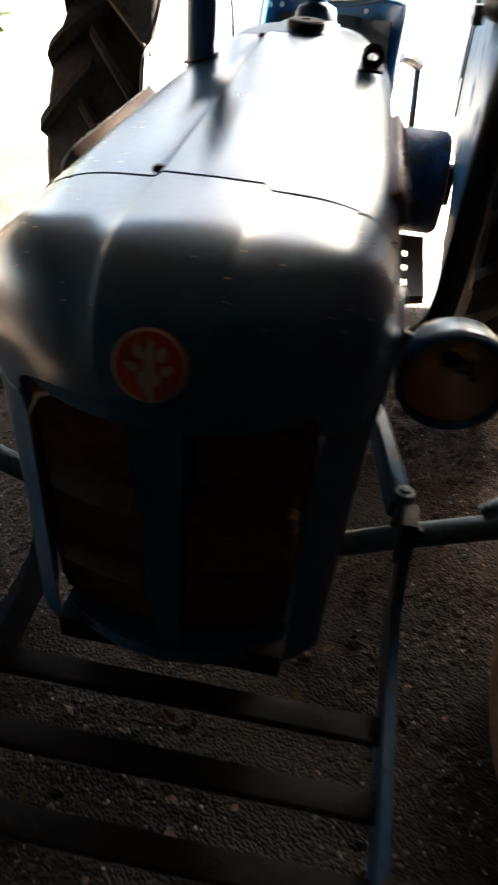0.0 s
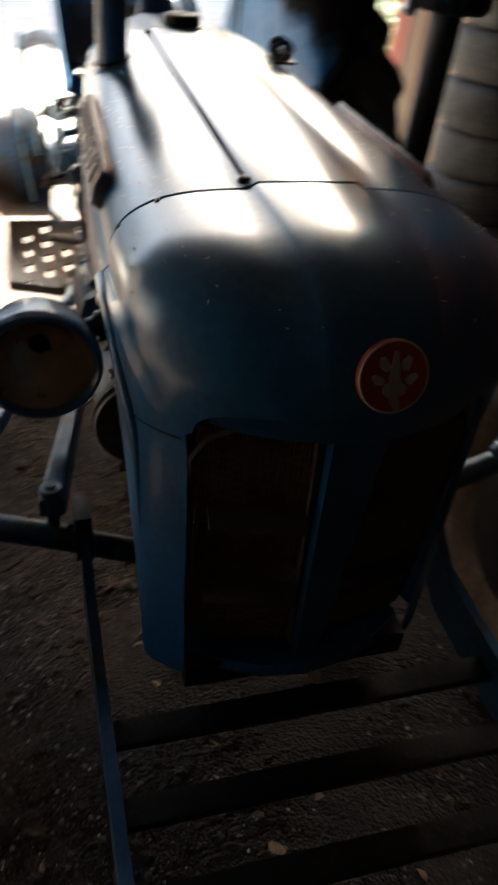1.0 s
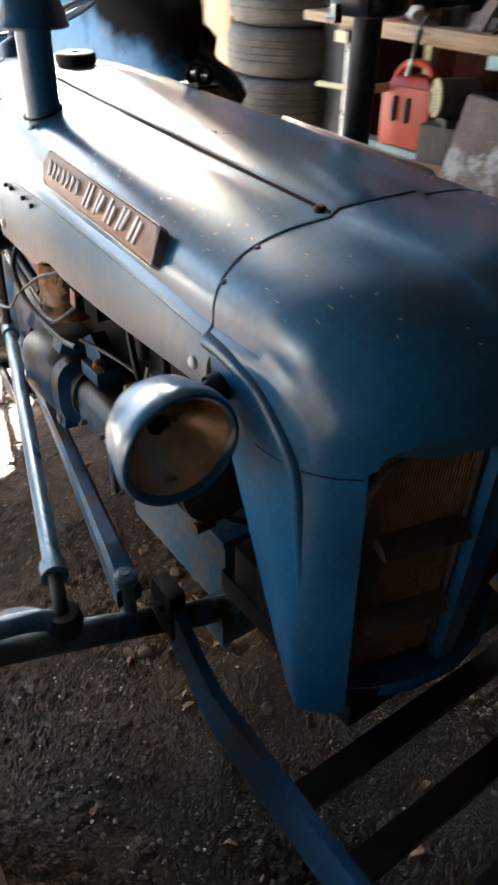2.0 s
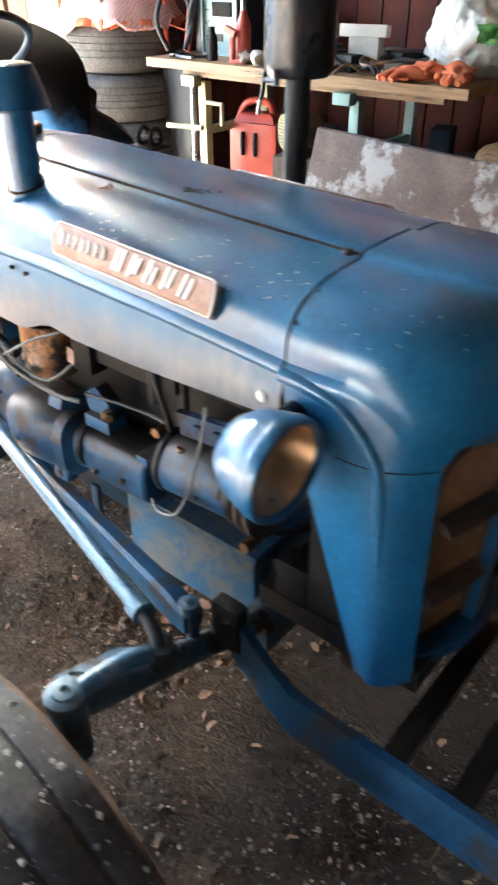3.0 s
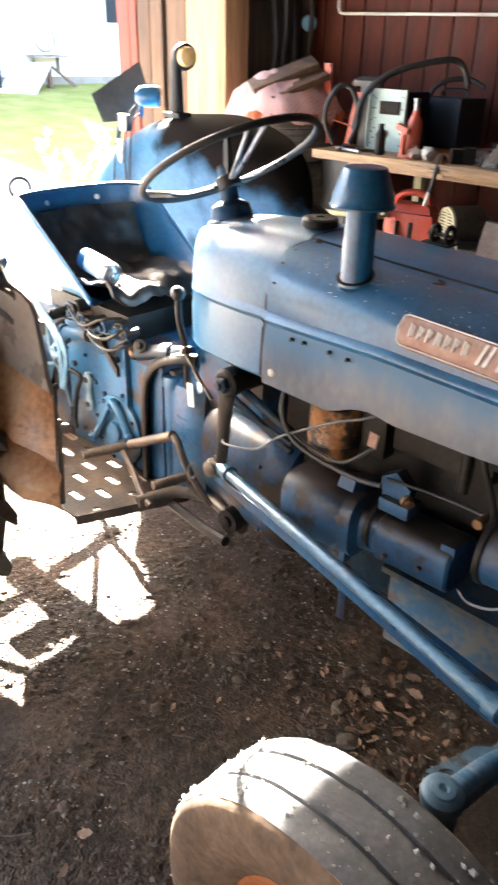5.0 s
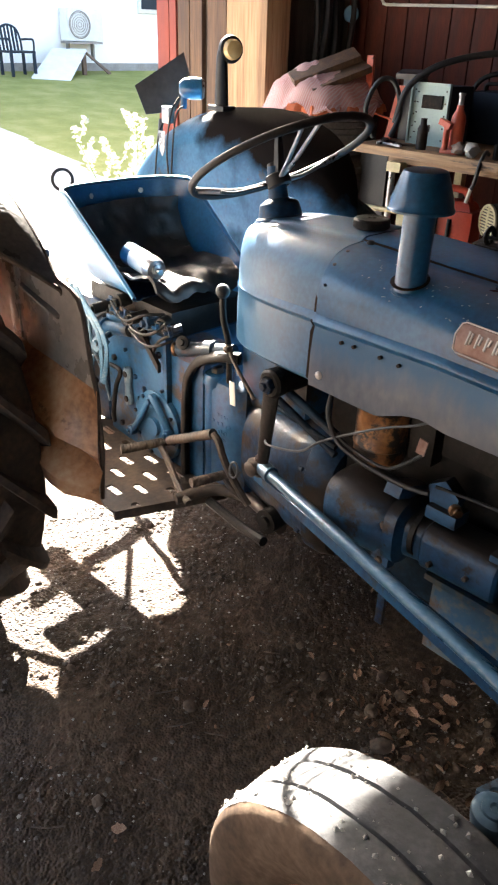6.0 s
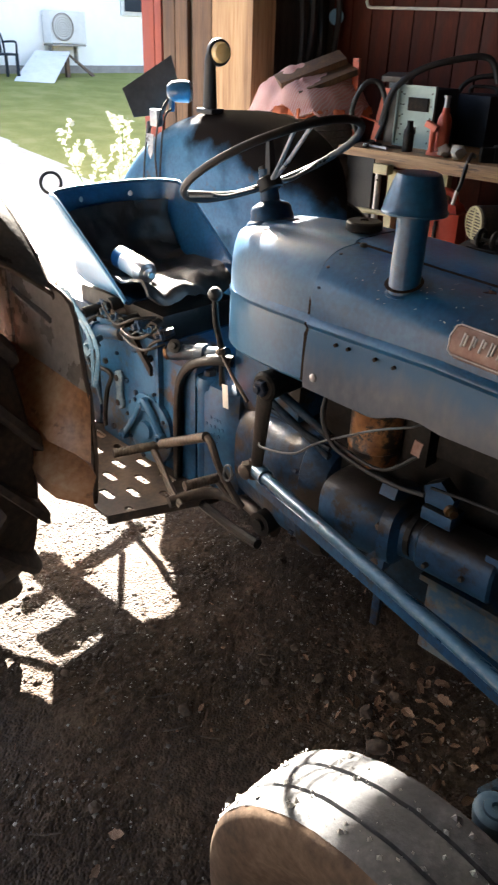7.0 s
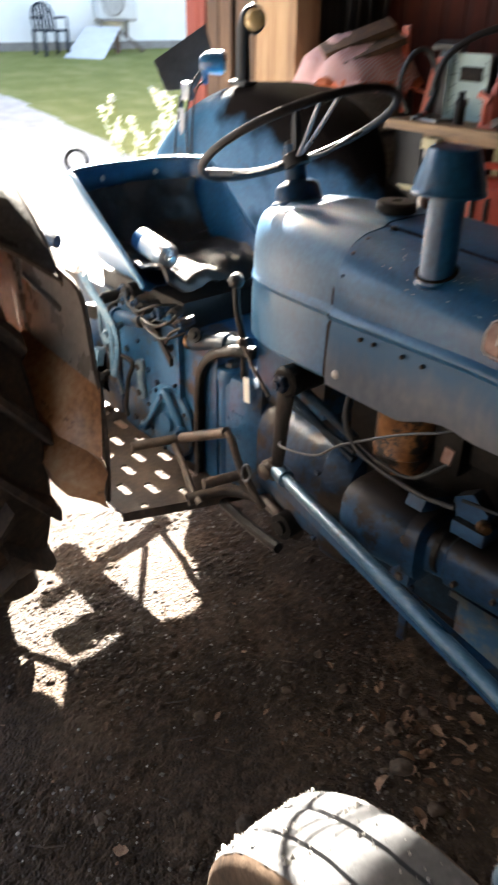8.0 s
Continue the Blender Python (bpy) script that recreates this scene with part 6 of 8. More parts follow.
# rear wheels and mudguards
CORNER = ((1.765, 1.098), (1.722, 1.090), (1.692, 1.076), (1.676, 1.045), (1.668, 1.0), (1.656, 0.91))
for s in (-1, 1):
    R, C = 0.622, Vector((s * 0.722, 2.355, 0.625))
    ax = Vector((s, 0, 0))
    bm = B()
    lathe(bm, [(0.0, 0.0), (0.20, 0.0), (0.26, 0.03), (0.31, 0.04), (0.335, 0.11), (0.355, 0.12), (0.355, -0.12), (0.335, -0.11), (0.32, -0.03), (0.20, -0.02), (0.08, -0.02)], C, ax, 40)
    rw = part("rear_wheel", bm, M["orange"], tractor, "orange steel rear wheel")
    bm = B()
    lathe(bm, [(0.355, 0.12), (0.40, 0.138), (0.50, 0.152), (0.557, 0.147), (0.587, 0.127), (0.597, 0.08), (0.602, 0), (0.597, -0.08), (0.587, -0.127), (0.557, -0.147), (0.50, -0.152), (0.40, -0.138), (0.355, -0.12)], C, ax, 72)
    rubber = M["rubber_brown"] if s < 0 else M["rubber_black"]
    part("tyre", bm, rubber, rw, "muddy tractor tyre with deep chevron lugs", angle=32)
    lug_kinds = []
    for side in (-1, 1):
        bm = B()
        secs = []
        for t, rr, wd in ((0.0, R + 0.024, 0.036), (0.3, R + 0.026, 0.037), (0.7, R + 0.023, 0.041), (0.9, R + 0.014, 0.045), (1.0, R + 0.002, 0.046), (1.08, R - 0.05, 0.044)):
            h = side * (-0.012 + 0.155 * min(t, 1.0))
            q = 0.30 * t
            base = 0.577 if t < 1 else 0.54
            tang = Vector((0, -math.sin(q), math.cos(q)))
            rad = Vector((0, math.cos(q), math.sin(q)))
            o = ax * h
            secs.append([o + rad * base - tang * wd * 0.65, o + rad * (rr - 0.006) - tang * wd * 0.50, o + rad * rr - tang * wd * 0.36, o + rad * rr + tang * wd * 0.36, o + rad * (rr - 0.006) + tang * wd * 0.50, o + rad * base + tang * wd * 0.65])
        loft(bm, secs, True, True)
        lug_kinds.append(mesh_of("lug", bm, rubber, 30))
    for k in range(34):
        lug = new("lug", lug_kinds[k % 2])
        lug.parent = rw
        lug.location = C
        lug.rotation_euler = (2 * math.pi * (k + 0.5) / 34, 0, 0)
    # mudguard: inner plate and a rolled top sheet
    FR, FC, xi, xo = 0.760, (2.36, 0.62), 0.495, 0.83
    PR = FR - 0.008 if s < 0 else FR - 0.10
    arc = [(FC[0] + PR * math.cos(radians(a)), FC[1] + PR * math.sin(radians(a))) for a in range(10, 166, 5)]
    outline = (arc if s > 0 else [p for p in arc if p[0] > 1.77]) + ([] if s > 0 else list(CORNER)) + [(1.640, 0.86), (1.635, 0.70), (1.655, 0.555), (1.80, 0.60), (1.93, 0.64), (2.10, 0.60), (2.36, 0.72), (2.70, 0.74), (2.96, 0.86)]
    bm = B()
    prism(bm, [(s * xi, y, z) for y, z in outline], (s * 0.003, 0, 0))
    bmesh.ops.triangulate(bm, faces=[f for f in bm.faces if len(f.verts) > 4])
    if s < 0:
        for k in range(3):
            bmesh.ops.subdivide_edges(bm, edges=[e for e in bm.edges if e.calc_length() > 0.10], cuts=1)
            bmesh.ops.triangulate(bm, faces=[f for f in bm.faces if len(f.verts) > 3])
        for v2 in bm.verts:
            v2.co.x += 0.006 * noise.noise(Vector((v2.co.y * 6, v2.co.z * 6, 1)))
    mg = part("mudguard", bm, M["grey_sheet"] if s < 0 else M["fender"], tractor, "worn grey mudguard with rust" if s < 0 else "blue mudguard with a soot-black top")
    bm = B()
    rim = outline[:-6] if s < 0 else [(FC[0] + FR * math.cos(radians(a)), FC[1] + FR * math.sin(radians(a))) for a in range(146, 166, 4)] + outline[len(arc):len(arc) + 3]
    tube(bm, [Vector((s * xi, y, z)) for y, z in rim], 0.006, 6)
    part("rolled_edge", bm, M["brown_iron"] if s < 0 else M["black_top"], mg)
    if s < 0:
        bm = B()
        tube(bm, [(s * (xi + 0.003), 1.78, 1.012), (s * (xi + 0.006), 1.80, 1.018), (s * (xi + 0.006), 1.93, 1.045), (s * (xi + 0.003), 1.956, 1.051)], 0.0085, 8, flat=0.6)
        part("stamped_rib", bm, M["black_sheet"], mg, "dark stamped rib")
        bm = B()
        box(bm, (s * (xi + 0.006), 2.005, 1.01), (0.006, 0.045, 0.22), bevel=0.002)
        part("strap", bm, M["grey_sheet"], mg)
        bm = B()
        rows2 = []
        for k in range(15):
            t = k / 14
            y = 1.634 + 0.365 * t
            zt, zv, zl = 0.868 + 0.03 * t, 0.655 + 0.20 * t ** 0.8, 0.545 + 0.03 * t
            row = []
            for o, e in ((0.0, 0.0), (0.006, 0.15), (0.022, 0.55), (0.040, 0.85), (0.012, 1.0), (0.002, 1.10), (0.030, 1.28), (0.050, 1.5), (0.044, 1.8), (0.012, 2.0)):
                z = zt + (zv - zt) * min(1, e) + (zl - zv) * max(0, e - 1)
                wob = 0.005 * noise.noise(Vector((y * 18, z * 18, 2)))
                row.append(Vector((s * (xi + 0.004 + o * (1.25 + 0.8 * math.sin(2.2 * t + 0.4)) * min(1, 0.2 + 4 * t) + 1.6 * min(1, 5 * t) * wob * (1 if e else 0)), y + (0.02 * math.sin(9 * z) if 0 < k < 14 else 0), z)))
            rows2.append(row)
        loft(bm, rows2)
        part("rusty_flare", bm, M["rust"], mg, "bent orange rusted lower flare")
    bm = B()
    rows2 = []
    if s > 0:
        for a in range(20, 157, 4):
            wd = 1.0 if a < 104 else max(0.06, math.cos(radians((a - 104) * 2.0)))
            cy, sz = math.cos(radians(a)), math.sin(radians(a))
            sec = ((xi - 0.002, FR - 0.19), (xi - 0.001, FR - 0.11), (xi + 0.006, FR - 0.070), (xi + 0.022 * wd, FR - 0.036), (xi + 0.050 * wd, FR - 0.012), (xi + 0.09 * wd, FR + 0.002), (xi + 0.15 * wd, FR + 0.010), (xi + 0.285 * wd, FR + 0.004), (xi + 0.325 * wd, FR - 0.012), (xi + 0.335 * wd, FR - 0.05))
            rows2.append([Vector((s * x, FC[0] + cy * r, FC[1] + sz * r)) for x, r in sec])
    else:
        for k in range(35):
            row = []
            for o, r in ((0.0, FR - 0.012), (0.002, FR - 0.004), (0.010, FR + 0.002), (0.04, FR + 0.006), (0.08, FR + 0.009), (0.12, FR + 0.012), (0.20, FR + 0.010), (0.285, FR + 0.006), (0.325, FR - 0.010), (0.335, FR - 0.05)):
                a = radians(8 + (135 - 75 * o) * k / 34)
                row.append(Vector((s * (xi + o), FC[0] + r * math.cos(a), FC[1] + r * math.sin(a))))
            rows2.append(row)
        front_rim = rows2[-1]
    loft(bm, rows2)
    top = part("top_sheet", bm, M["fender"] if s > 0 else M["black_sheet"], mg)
    thicken(top, 0.004)
    if s < 0:
        bm = B()
        tube(bm, front_rim, 0.006, 8)
        part("front_rim", bm, M["brown_iron"], mg)
# cables on the far mudguard
mg = [o for o in tractor.children if o.name.startswith("mudguard")][-1]
for y, z0, z1 in ((2.62, 0.80, 1.33), (2.72, 0.92, 1.28), (2.64, 1.1, 1.36)):
    bm = B()
    tube(bm, spline([(0.489, y, z0), (0.487, y + 0.01, (z0 + z1) / 2), (0.49, y - 0.02, z1), (0.53, y - 0.02, z1 + 0.05)], 5), 0.0035, 8)
    part("cable", bm, M["cable"], mg)
bm = B()
box(bm, (0.52, 2.68, 1.345), (0.03, 0.045, 0.06), bevel=0.006)
prism(bm, [(0.487, 2.66, 1.29), (0.487, 2.70, 1.29), (0.487, 2.695, 1.22), (0.487, 2.68, 1.20), (0.487, 2.665, 1.22)], (0.003, 0, 0))
part("clip", bm, M["steel"], mg)
# indicator on a stalk
bm = B()
pth = spline([(0.572, 2.432, 1.375), (0.572, 2.432, 1.44), (0.570, 2.430, 1.50), (0.566, 2.425, 1.548), (0.568, 2.420, 1.575)], 5)
tube(bm, pth, [0.026 - 0.009 * i / (len(pth) - 1) for i in range(len(pth))], 14)
box(bm, (0.572, 2.432, 1.386), (0.06, 0.085, 0.016), bevel=0.005)
ind = part("indicator", bm, M["black"], tractor, "black indicator stalk with amber lenses")
LAX, LC = Vector((-0.30, -0.95, 0.02)).normalized(), Vector((0.592, 2.41, 1.572))
bm = B()
lathe(bm, [(0.033, -0.014), (0.042, -0.011), (0.045, 0.0), (0.042, 0.011), (0.033, 0.014)], LC, LAX, 28)
part("lamp_ring", bm, M["black"], ind)
for sgn in (1, -1):
    bm = B()
    lathe(bm, [(0.034, 0.008), (0.033, 0.024), (0.028, 0.036), (0.016, 0.041), (0, 0.042)], LC, LAX * sgn, 28)
    part("amber_lens", bm, M["amber"], ind)
# rear work lamp
bm = B()
lathe(bm, [(0, 0), (0.02, 0.002), (0.035, 0.02), (0.040, 0.05), (0.040, 0.085), (0.036, 0.09), (0, 0.093)], (0.615, 2.735, 1.432), (0.75, -0.62, -0.02), 24)
tube(bm, [(0.63, 2.725, 1.36), (0.63, 2.72, 1.44)], 0.012, 8)
wl2 = part("work_lamp", bm, M["blue"], tractor)
bm = B()
lathe(bm, [(0.036, 0), (0.03, 0.006), (0, 0.008)], Vector((0.615, 2.735, 1.432)) + Vector((0.75, -0.62, -0.02)).normalized() * 0.093, (0.75, -0.62, -0.02), 24)
part("lamp_lens", bm, M["steel"], wl2)
# five-sided plate behind the seat
bm = B()
pc = Vector((0.633, 2.86, 1.425))
pu, pv = Vector((0.83, -0.55, 0.06)).normalized(), Vector((0.25, 0.2, 0.95)).normalized()
prism(bm, [pc + pu * a + pv * b for a, b in ((-0.112, 0.012), (0.075, 0.128), (0.108, 0.030), (0.055, -0.092), (-0.062, -0.098))], pu.cross(pv) * 0.003)
tube(bm, [pc + pv * -0.12, pc + pv * -0.22 + Vector((-0.02, -0.02, 0))], 0.010, 8)
part("reflector_plate", bm, M["plate_grey"], tractor, "dull grey five-sided plate on a bracket")
# foot plates, pedals
for s in (-1, 1):
    bm = B()
    x0, x1, y0, y1, z = 0.125, 0.430, 1.585, 2.20, 0.455
    slots = [(0.178 + 0.062 * i, 2.125 - 0.121 * j - (0.0 if i % 2 == 0 else 0.078)) for i in range(4) for j in range(4)]

    def slot_dist(x, y):
        """Distance from the edge of the nearest slot, and the way to it."""
        a, b = min(slots, key=lambda c: (x - c[0]) ** 2 + max(0, abs(y - c[1]) - 0.020) ** 2)
        dx, dy = x - a, y - b - max(-0.020, min(0.020, y - b))
        d = math.hypot(dx, dy)
        return d - 0.0118, (dx / d, dy / d) if d > 1e-6 else (1, 0)
    nx, ny = 60, 120
    grid = {}
    for i in range(nx + 1):
        for j in range(ny + 1):
            x, y = x0 + (x1 - x0) * i / nx, y0 + (y1 - y0) * j / ny
            d, g = slot_dist(x, y)
            if abs(d) < 0.0032:
                x, y = x - g[0] * d, y - g[1] * d
            grid[i, j] = bm.verts.new((s * x, y, z + 0.03 * max(0, (j / ny) - 0.75)))
    for i in range(nx):
        for j in range(ny):
            q = [grid[i, j], grid[i + 1, j], grid[i + 1, j + 1], grid[i, j + 1]]
            x, y = sum(v2.co.x for v2 in q) / 4 * s, sum(v2.co.y for v2 in q) / 4
            if y < 1.545 + 0.38 * x or slot_dist(x, y)[0] < 0:
                continue
            bm.faces.new(q)
    bmesh.ops.delete(bm, geom=[v2 for v2 in bm.verts if not v2.link_faces], context="VERTS")
    fp = part("foot_plate", bm, M["brown_iron"], tractor, "slotted rusty foot plate")
    thicken(fp, 0.006)
    bm = B()
    loft(bm, [[Vector((s * x, 1.545 + 0.38 * x + dy, z + dz)) for dy, dz in ((-0.004, 0.004), (0.008, 0.004), (0.008, -0.003), (0.002, -0.024), (-0.004, -0.024))] for x in (0.125, 0.20, 0.30, 0.40, 0.43)], True, True)
    part("front_lip", bm, M["brown_iron"], fp)
for a, b, arm in (((-0.289, 1.877, 0.53), (-0.156, 1.823, 0.535), [(-0.18, 1.83, 0.525), (-0.20, 1.76, 0.50), (-0.24, 1.66, 0.475), (-0.255, 1.60, 0.465)]), ((-0.19, 1.772, 0.570), (-0.19, 1.573, 0.674), [(-0.19, 1.573, 0.674), (-0.19, 1.552, 0.660), (-0.19, 1.526, 0.610), (-0.175, 1.50, 0.55), (-0.16, 1.46, 0.49)]), ((-0.248, 1.597, 0.53), (-0.117, 1.564, 0.53), [(-0.15, 1.575, 0.525), (-0.14, 1.54, 0.49), (-0.13, 1.50, 0.47)])):
    a, b = Vector(a), Vector(b)
    bm = B()
    tube(bm, [a + (b - a) * k / 44 for k in range(45)], [0.0132 + 0.0016 * abs(math.sin(k * math.pi / 3)) for k in range(45)], 12)
    pedal = part("pedal", bm, M["brown_iron"], tractor, "ribbed rusty pedal bar")
    bm = B()
    tube(bm, spline(arm, 6), 0.0105, 8)
    part("arm", bm, M["brown_iron"], pedal)
bm = B()
tube(bm, spline([(-0.27, 1.64, 0.465), (-0.20, 1.62, 0.47), (-0.145, 1.58, 0.472), (-0.115, 1.50, 0.47), (-0.135, 1.40, 0.468), (-0.15, 1.34, 0.47)], 6), 0.017, 10)
part("foot_bracket", bm, M["brown_iron"], tractor)
bm = B()
tube(bm, [(-0.18, 1.60, 0.44), (-0.20, 1.45, 0.445), (-0.215, 1.34, 0.46)], 0.014, 8)
part("stay", bm, M["greasy"], tractor)
bm = B()
tube(bm, [Vector((-0.275, 1.395, 0.675)) + Vector((0.004 * math.sin(q), 0.014 * math.cos(q), 0.020 * math.sin(q))) for q in [2 * math.pi * i / 16 for i in range(16)]], 0.003, 6, True)
part("ring", bm, M["wire"], tractor)
# front frame: two side bars with cross bars
frame_t = holder("front_frame", "blue painted front push frame of steel bars", "frame", (0, 0, 0))
for s in (-1, 1):
    bm = B()
    loft(bm, [[Vector((s * x + (0.062 if s > 0 else 0.0) + dx, y, z + dz)) for dx, dz in ((-0.009, -0.052), (0.009, -0.052), (0.009, 0.052), (-0.009, 0.052))] for x, y, z in ((0.302, 0.425, 0.565), (0.301, 0.345, 0.490), (0.300, 0.300, 0.455), (0.299, 0.10, 0.448), (0.297, -0.30, 0.432), (0.296, -0.43, 0.425), (0.293, -0.47, 0.052))], True, True)
    part("side_bar", bm, M["gearblue"], frame_t)
    bm = B()
    bx = s * 0.302 + (0.062 if s > 0 else 0.0)
    box(bm, (bx, 0.436, 0.585), (0.03, 0.06, 0.10), bevel=0.006)
    cyl(bm, (bx + s * 0.016, 0.43, 0.60), (bx + s * 0.026, 0.43, 0.60), 0.012, n=6)
    part("bracket", bm, M["greasy"], frame_t)
for y in (0.114, -0.008, -0.13, -0.25, -0.38):
    z = 0.448 + y * 0.03
    bm = B()
    box(bm, (0.031, y, z), (0.67, 0.045, 0.016), bevel=0.003)
    part("cross_bar", bm, M["greasy"], frame_t)

# ---- workbench by the red wall ----
bench = holder("workbench", "plank workbench on cream steel trestles against the red wall", "workbench", (2.4, 2.1, 0))
BX, BY0, BY1, BZ = 2.05, 1.20, 3.04, 1.120


def off(p):
    return Vector(p) - Vector((2.4, 2.1, 0))


x0 = BX
for w in (0.19, 0.20, 0.19, 0.17):
    bm = B()
    box(bm, off((x0 + w / 2, (BY0 + BY1) / 2 + 0.02 * math.sin(x0 * 40), BZ - 0.022)), (w - 0.006, BY1 - BY0, 0.044), bevel=0.004)
    part("plank", bm, M["benchwood"], bench)
    x0 += w
bm = B()
box(bm, off((BX + 0.06, (BY0 + BY1) / 2 - 0.05, BZ - 0.060)), (0.045, BY1 - BY0 - 0.35, 0.028), bevel=0.004)
part("rail", bm, M["benchwood"], bench)
for y, mt in ((2.72, "cream"), (1.78, "greenish")):
    for x in (BX + 0.10, BX + 0.62):
        bm = B()
        box(bm, off((x, y, 0.51)), (0.05, 0.05, 1.02), bevel=0.004)
        part("leg", bm, M[mt], bench)
    bm = B()
    box(bm, off((BX + 0.36, y, 0.78)), (0.54, 0.03, 0.04), bevel=0.003)
    box(bm, off((BX + 0.02, y + 0.02, 1.03)), (0.06, 0.09, 0.05), bevel=0.004)
    part("brace", bm, M[mt], bench)
bm = B()
tube(bm, [off(p) for p in ((BX + 0.05, 2.66, 0.93), (BX + 0.04, 2.55, 0.93), (BX + 0.04, 2.55, 0.83))], 0.012, 8)
tube(bm, [off(p) for p in ((BX + 0.04, 2.95, 0.79), (BX + 0.05, 2.70, 0.80))], 0.014, 8)
part("hook_arm", bm, M["cream"], bench)
bm = B()
cyl(bm, off((BX + 0.20, 2.90, 0.0)), off((BX + 0.20, 2.90, BZ - 0.05)), 0.02, n=10)
part("post", bm, M["steel"], bench)
bm = B()
box(bm, off((2.42, 1.95, 0.475)), (0.09, 1.9, 0.05), bevel=0.004)
box(bm, off((2.62, 1.95, 0.475)), (0.09, 1.9, 0.05), bevel=0.004)
box(bm, off((2.52, 2.85, 0.225)), (0.30, 0.06, 0.45), bevel=0.004)
box(bm, off((2.52, 1.10, 0.225)), (0.30, 0.06, 0.45), bevel=0.004)
part("lower_shelf", bm, M["greenish"], bench)

# charger: enamel case with a dark window
ch = holder("battery_charger", "grey-green enamel battery charger with a dark window", "charger", (2.37, 2.76, BZ))
ch.rotation_euler = (0, 0, radians(-2))
# shade of the charger's sides put into a dark colour; only the front stays teal
bm = B()
box(bm, (0.07, 0, 0.149), (0.20, 0.232, 0.29), bevel=0.006)
part("case", bm, M["navy"], ch, "side panels coloured dark for their shade")
bm = B()
box(bm, (-0.036, 0, 0.15), (0.014, 0.235, 0.295), bevel=0.003)
part("front_panel", bm, M["teal"], ch)
bm = B()
for z in (0.0, 0.297):
    box(bm, (-0.045, 0, z + 0.004), (0.02, 0.25, 0.012), bevel=0.002)
for y in (-0.12, 0.12):
    box(bm, (-0.045, y, 0.15), (0.02, 0.012, 0.30), bevel=0.002)
part("front_frame_edge", bm, M["teal"], ch)
for y in (-0.10, 0.10):
    for z in (0.03, 0.09, 0.15, 0.21, 0.27):
        bm = B()
        lathe(bm, [(0.005, 0), (0.004, 0.003), (0, 0.003)], (-0.043, y, z), (-1, 0, 0), 8)
        part("screw", bm, M["brown_iron"], ch)
bm = B()
box(bm, (-0.048, -0.02, 0.215), (0.012, 0.13, 0.065), bevel=0.002)
part("window", bm, M["soot"], ch)
bm = B()
box(bm, (-0.044, 0.01, 0.085), (0.01, 0.06, 0.035), bevel=0.002)
part("socket", bm, M["brown_iron"], ch)
for k in range(5):
    bm = B()
    box(bm, (-0.042, 0.082, 0.06 + 0.05 * k), (0.006, 0.012, 0.006))
    part("vent_slit", bm, M["black"], ch)
# dark case behind
bm = B()
box(bm, (2.74, 2.60, BZ + 0.135), (0.22, 0.26, 0.26), rot=(0, 0, -8), bevel=0.012)
case = thing("welder_case", bm, M["navy"], "dark blue welder case on the workbench", "welder")
bm = B()
tube(bm, spline([(2.72, 2.68, BZ + 0.26), (2.72, 2.67, BZ + 0.30), (2.74, 2.54, BZ + 0.30), (2.74, 2.53, BZ + 0.26)], 5), 0.009, 8)
part("handle", bm, M["black"], case)
# hydraulic jack
jack = holder("bottle_jack", "red hydraulic bottle jack with a pump arm", "jack", (2.17, 2.47, BZ))
bm = B()
box(bm, (0, 0, 0.012), (0.10, 0.11, 0.024), bevel=0.004)
lathe(bm, [(0.036, 0.02), (0.037, 0.15), (0.034, 0.175), (0.024, 0.195), (0.018, 0.205), (0.018, 0.225), (0, 0.226)], (0, 0, 0), (0, 0, 1), 24)
part("body", bm, M["redsteel"], jack)
bm = B()
cyl(bm, (0, 0, 0.20), (0, 0, 0.27), 0.014, n=14)
lathe(bm, [(0.018, 0), (0.018, 0.012), (0, 0.012)], (0, 0, 0.268), (0, 0, 1), 14)
part("ram", bm, M["steel"], jack)
bm = B()
cyl(bm, (-0.06, 0.02, 0.02), (-0.06, 0.02, 0.13), 0.016, n=12)
box(bm, (-0.06, 0.03, 0.14), (0.03, 0.07, 0.03), rot=(20, 0, 0), bevel=0.004)
part("pump", bm, M["redsteel"], jack)
# bottle, rag, pale lump, tools
bm = B()
lathe(bm, [(0, 0), (0.026, 0), (0.028, 0.01), (0.028, 0.10), (0.016, 0.125), (0.016, 0.15), (0, 0.152)], (2.15, 2.66, BZ), (0, 0, 1), 18)
thing("oil_bottle", bm, M["greasy"], "small dark oil bottle on the bench", "bottle")
bm = B()
blob(bm, (2.12, 2.34, BZ + 0.034), (0.045, 0.035, 0.035), 5, 0.5)
thing("rag", bm, M["paper"], "pale crumpled rag on the bench edge", "rag")
bm = B()
blob(bm, (2.13, 2.42, BZ + 0.03), (0.035, 0.04, 0.03), 9, 0.5)
thing("rag", bm, M["greyboard"], "brownish crumpled rag on the bench", "rag")
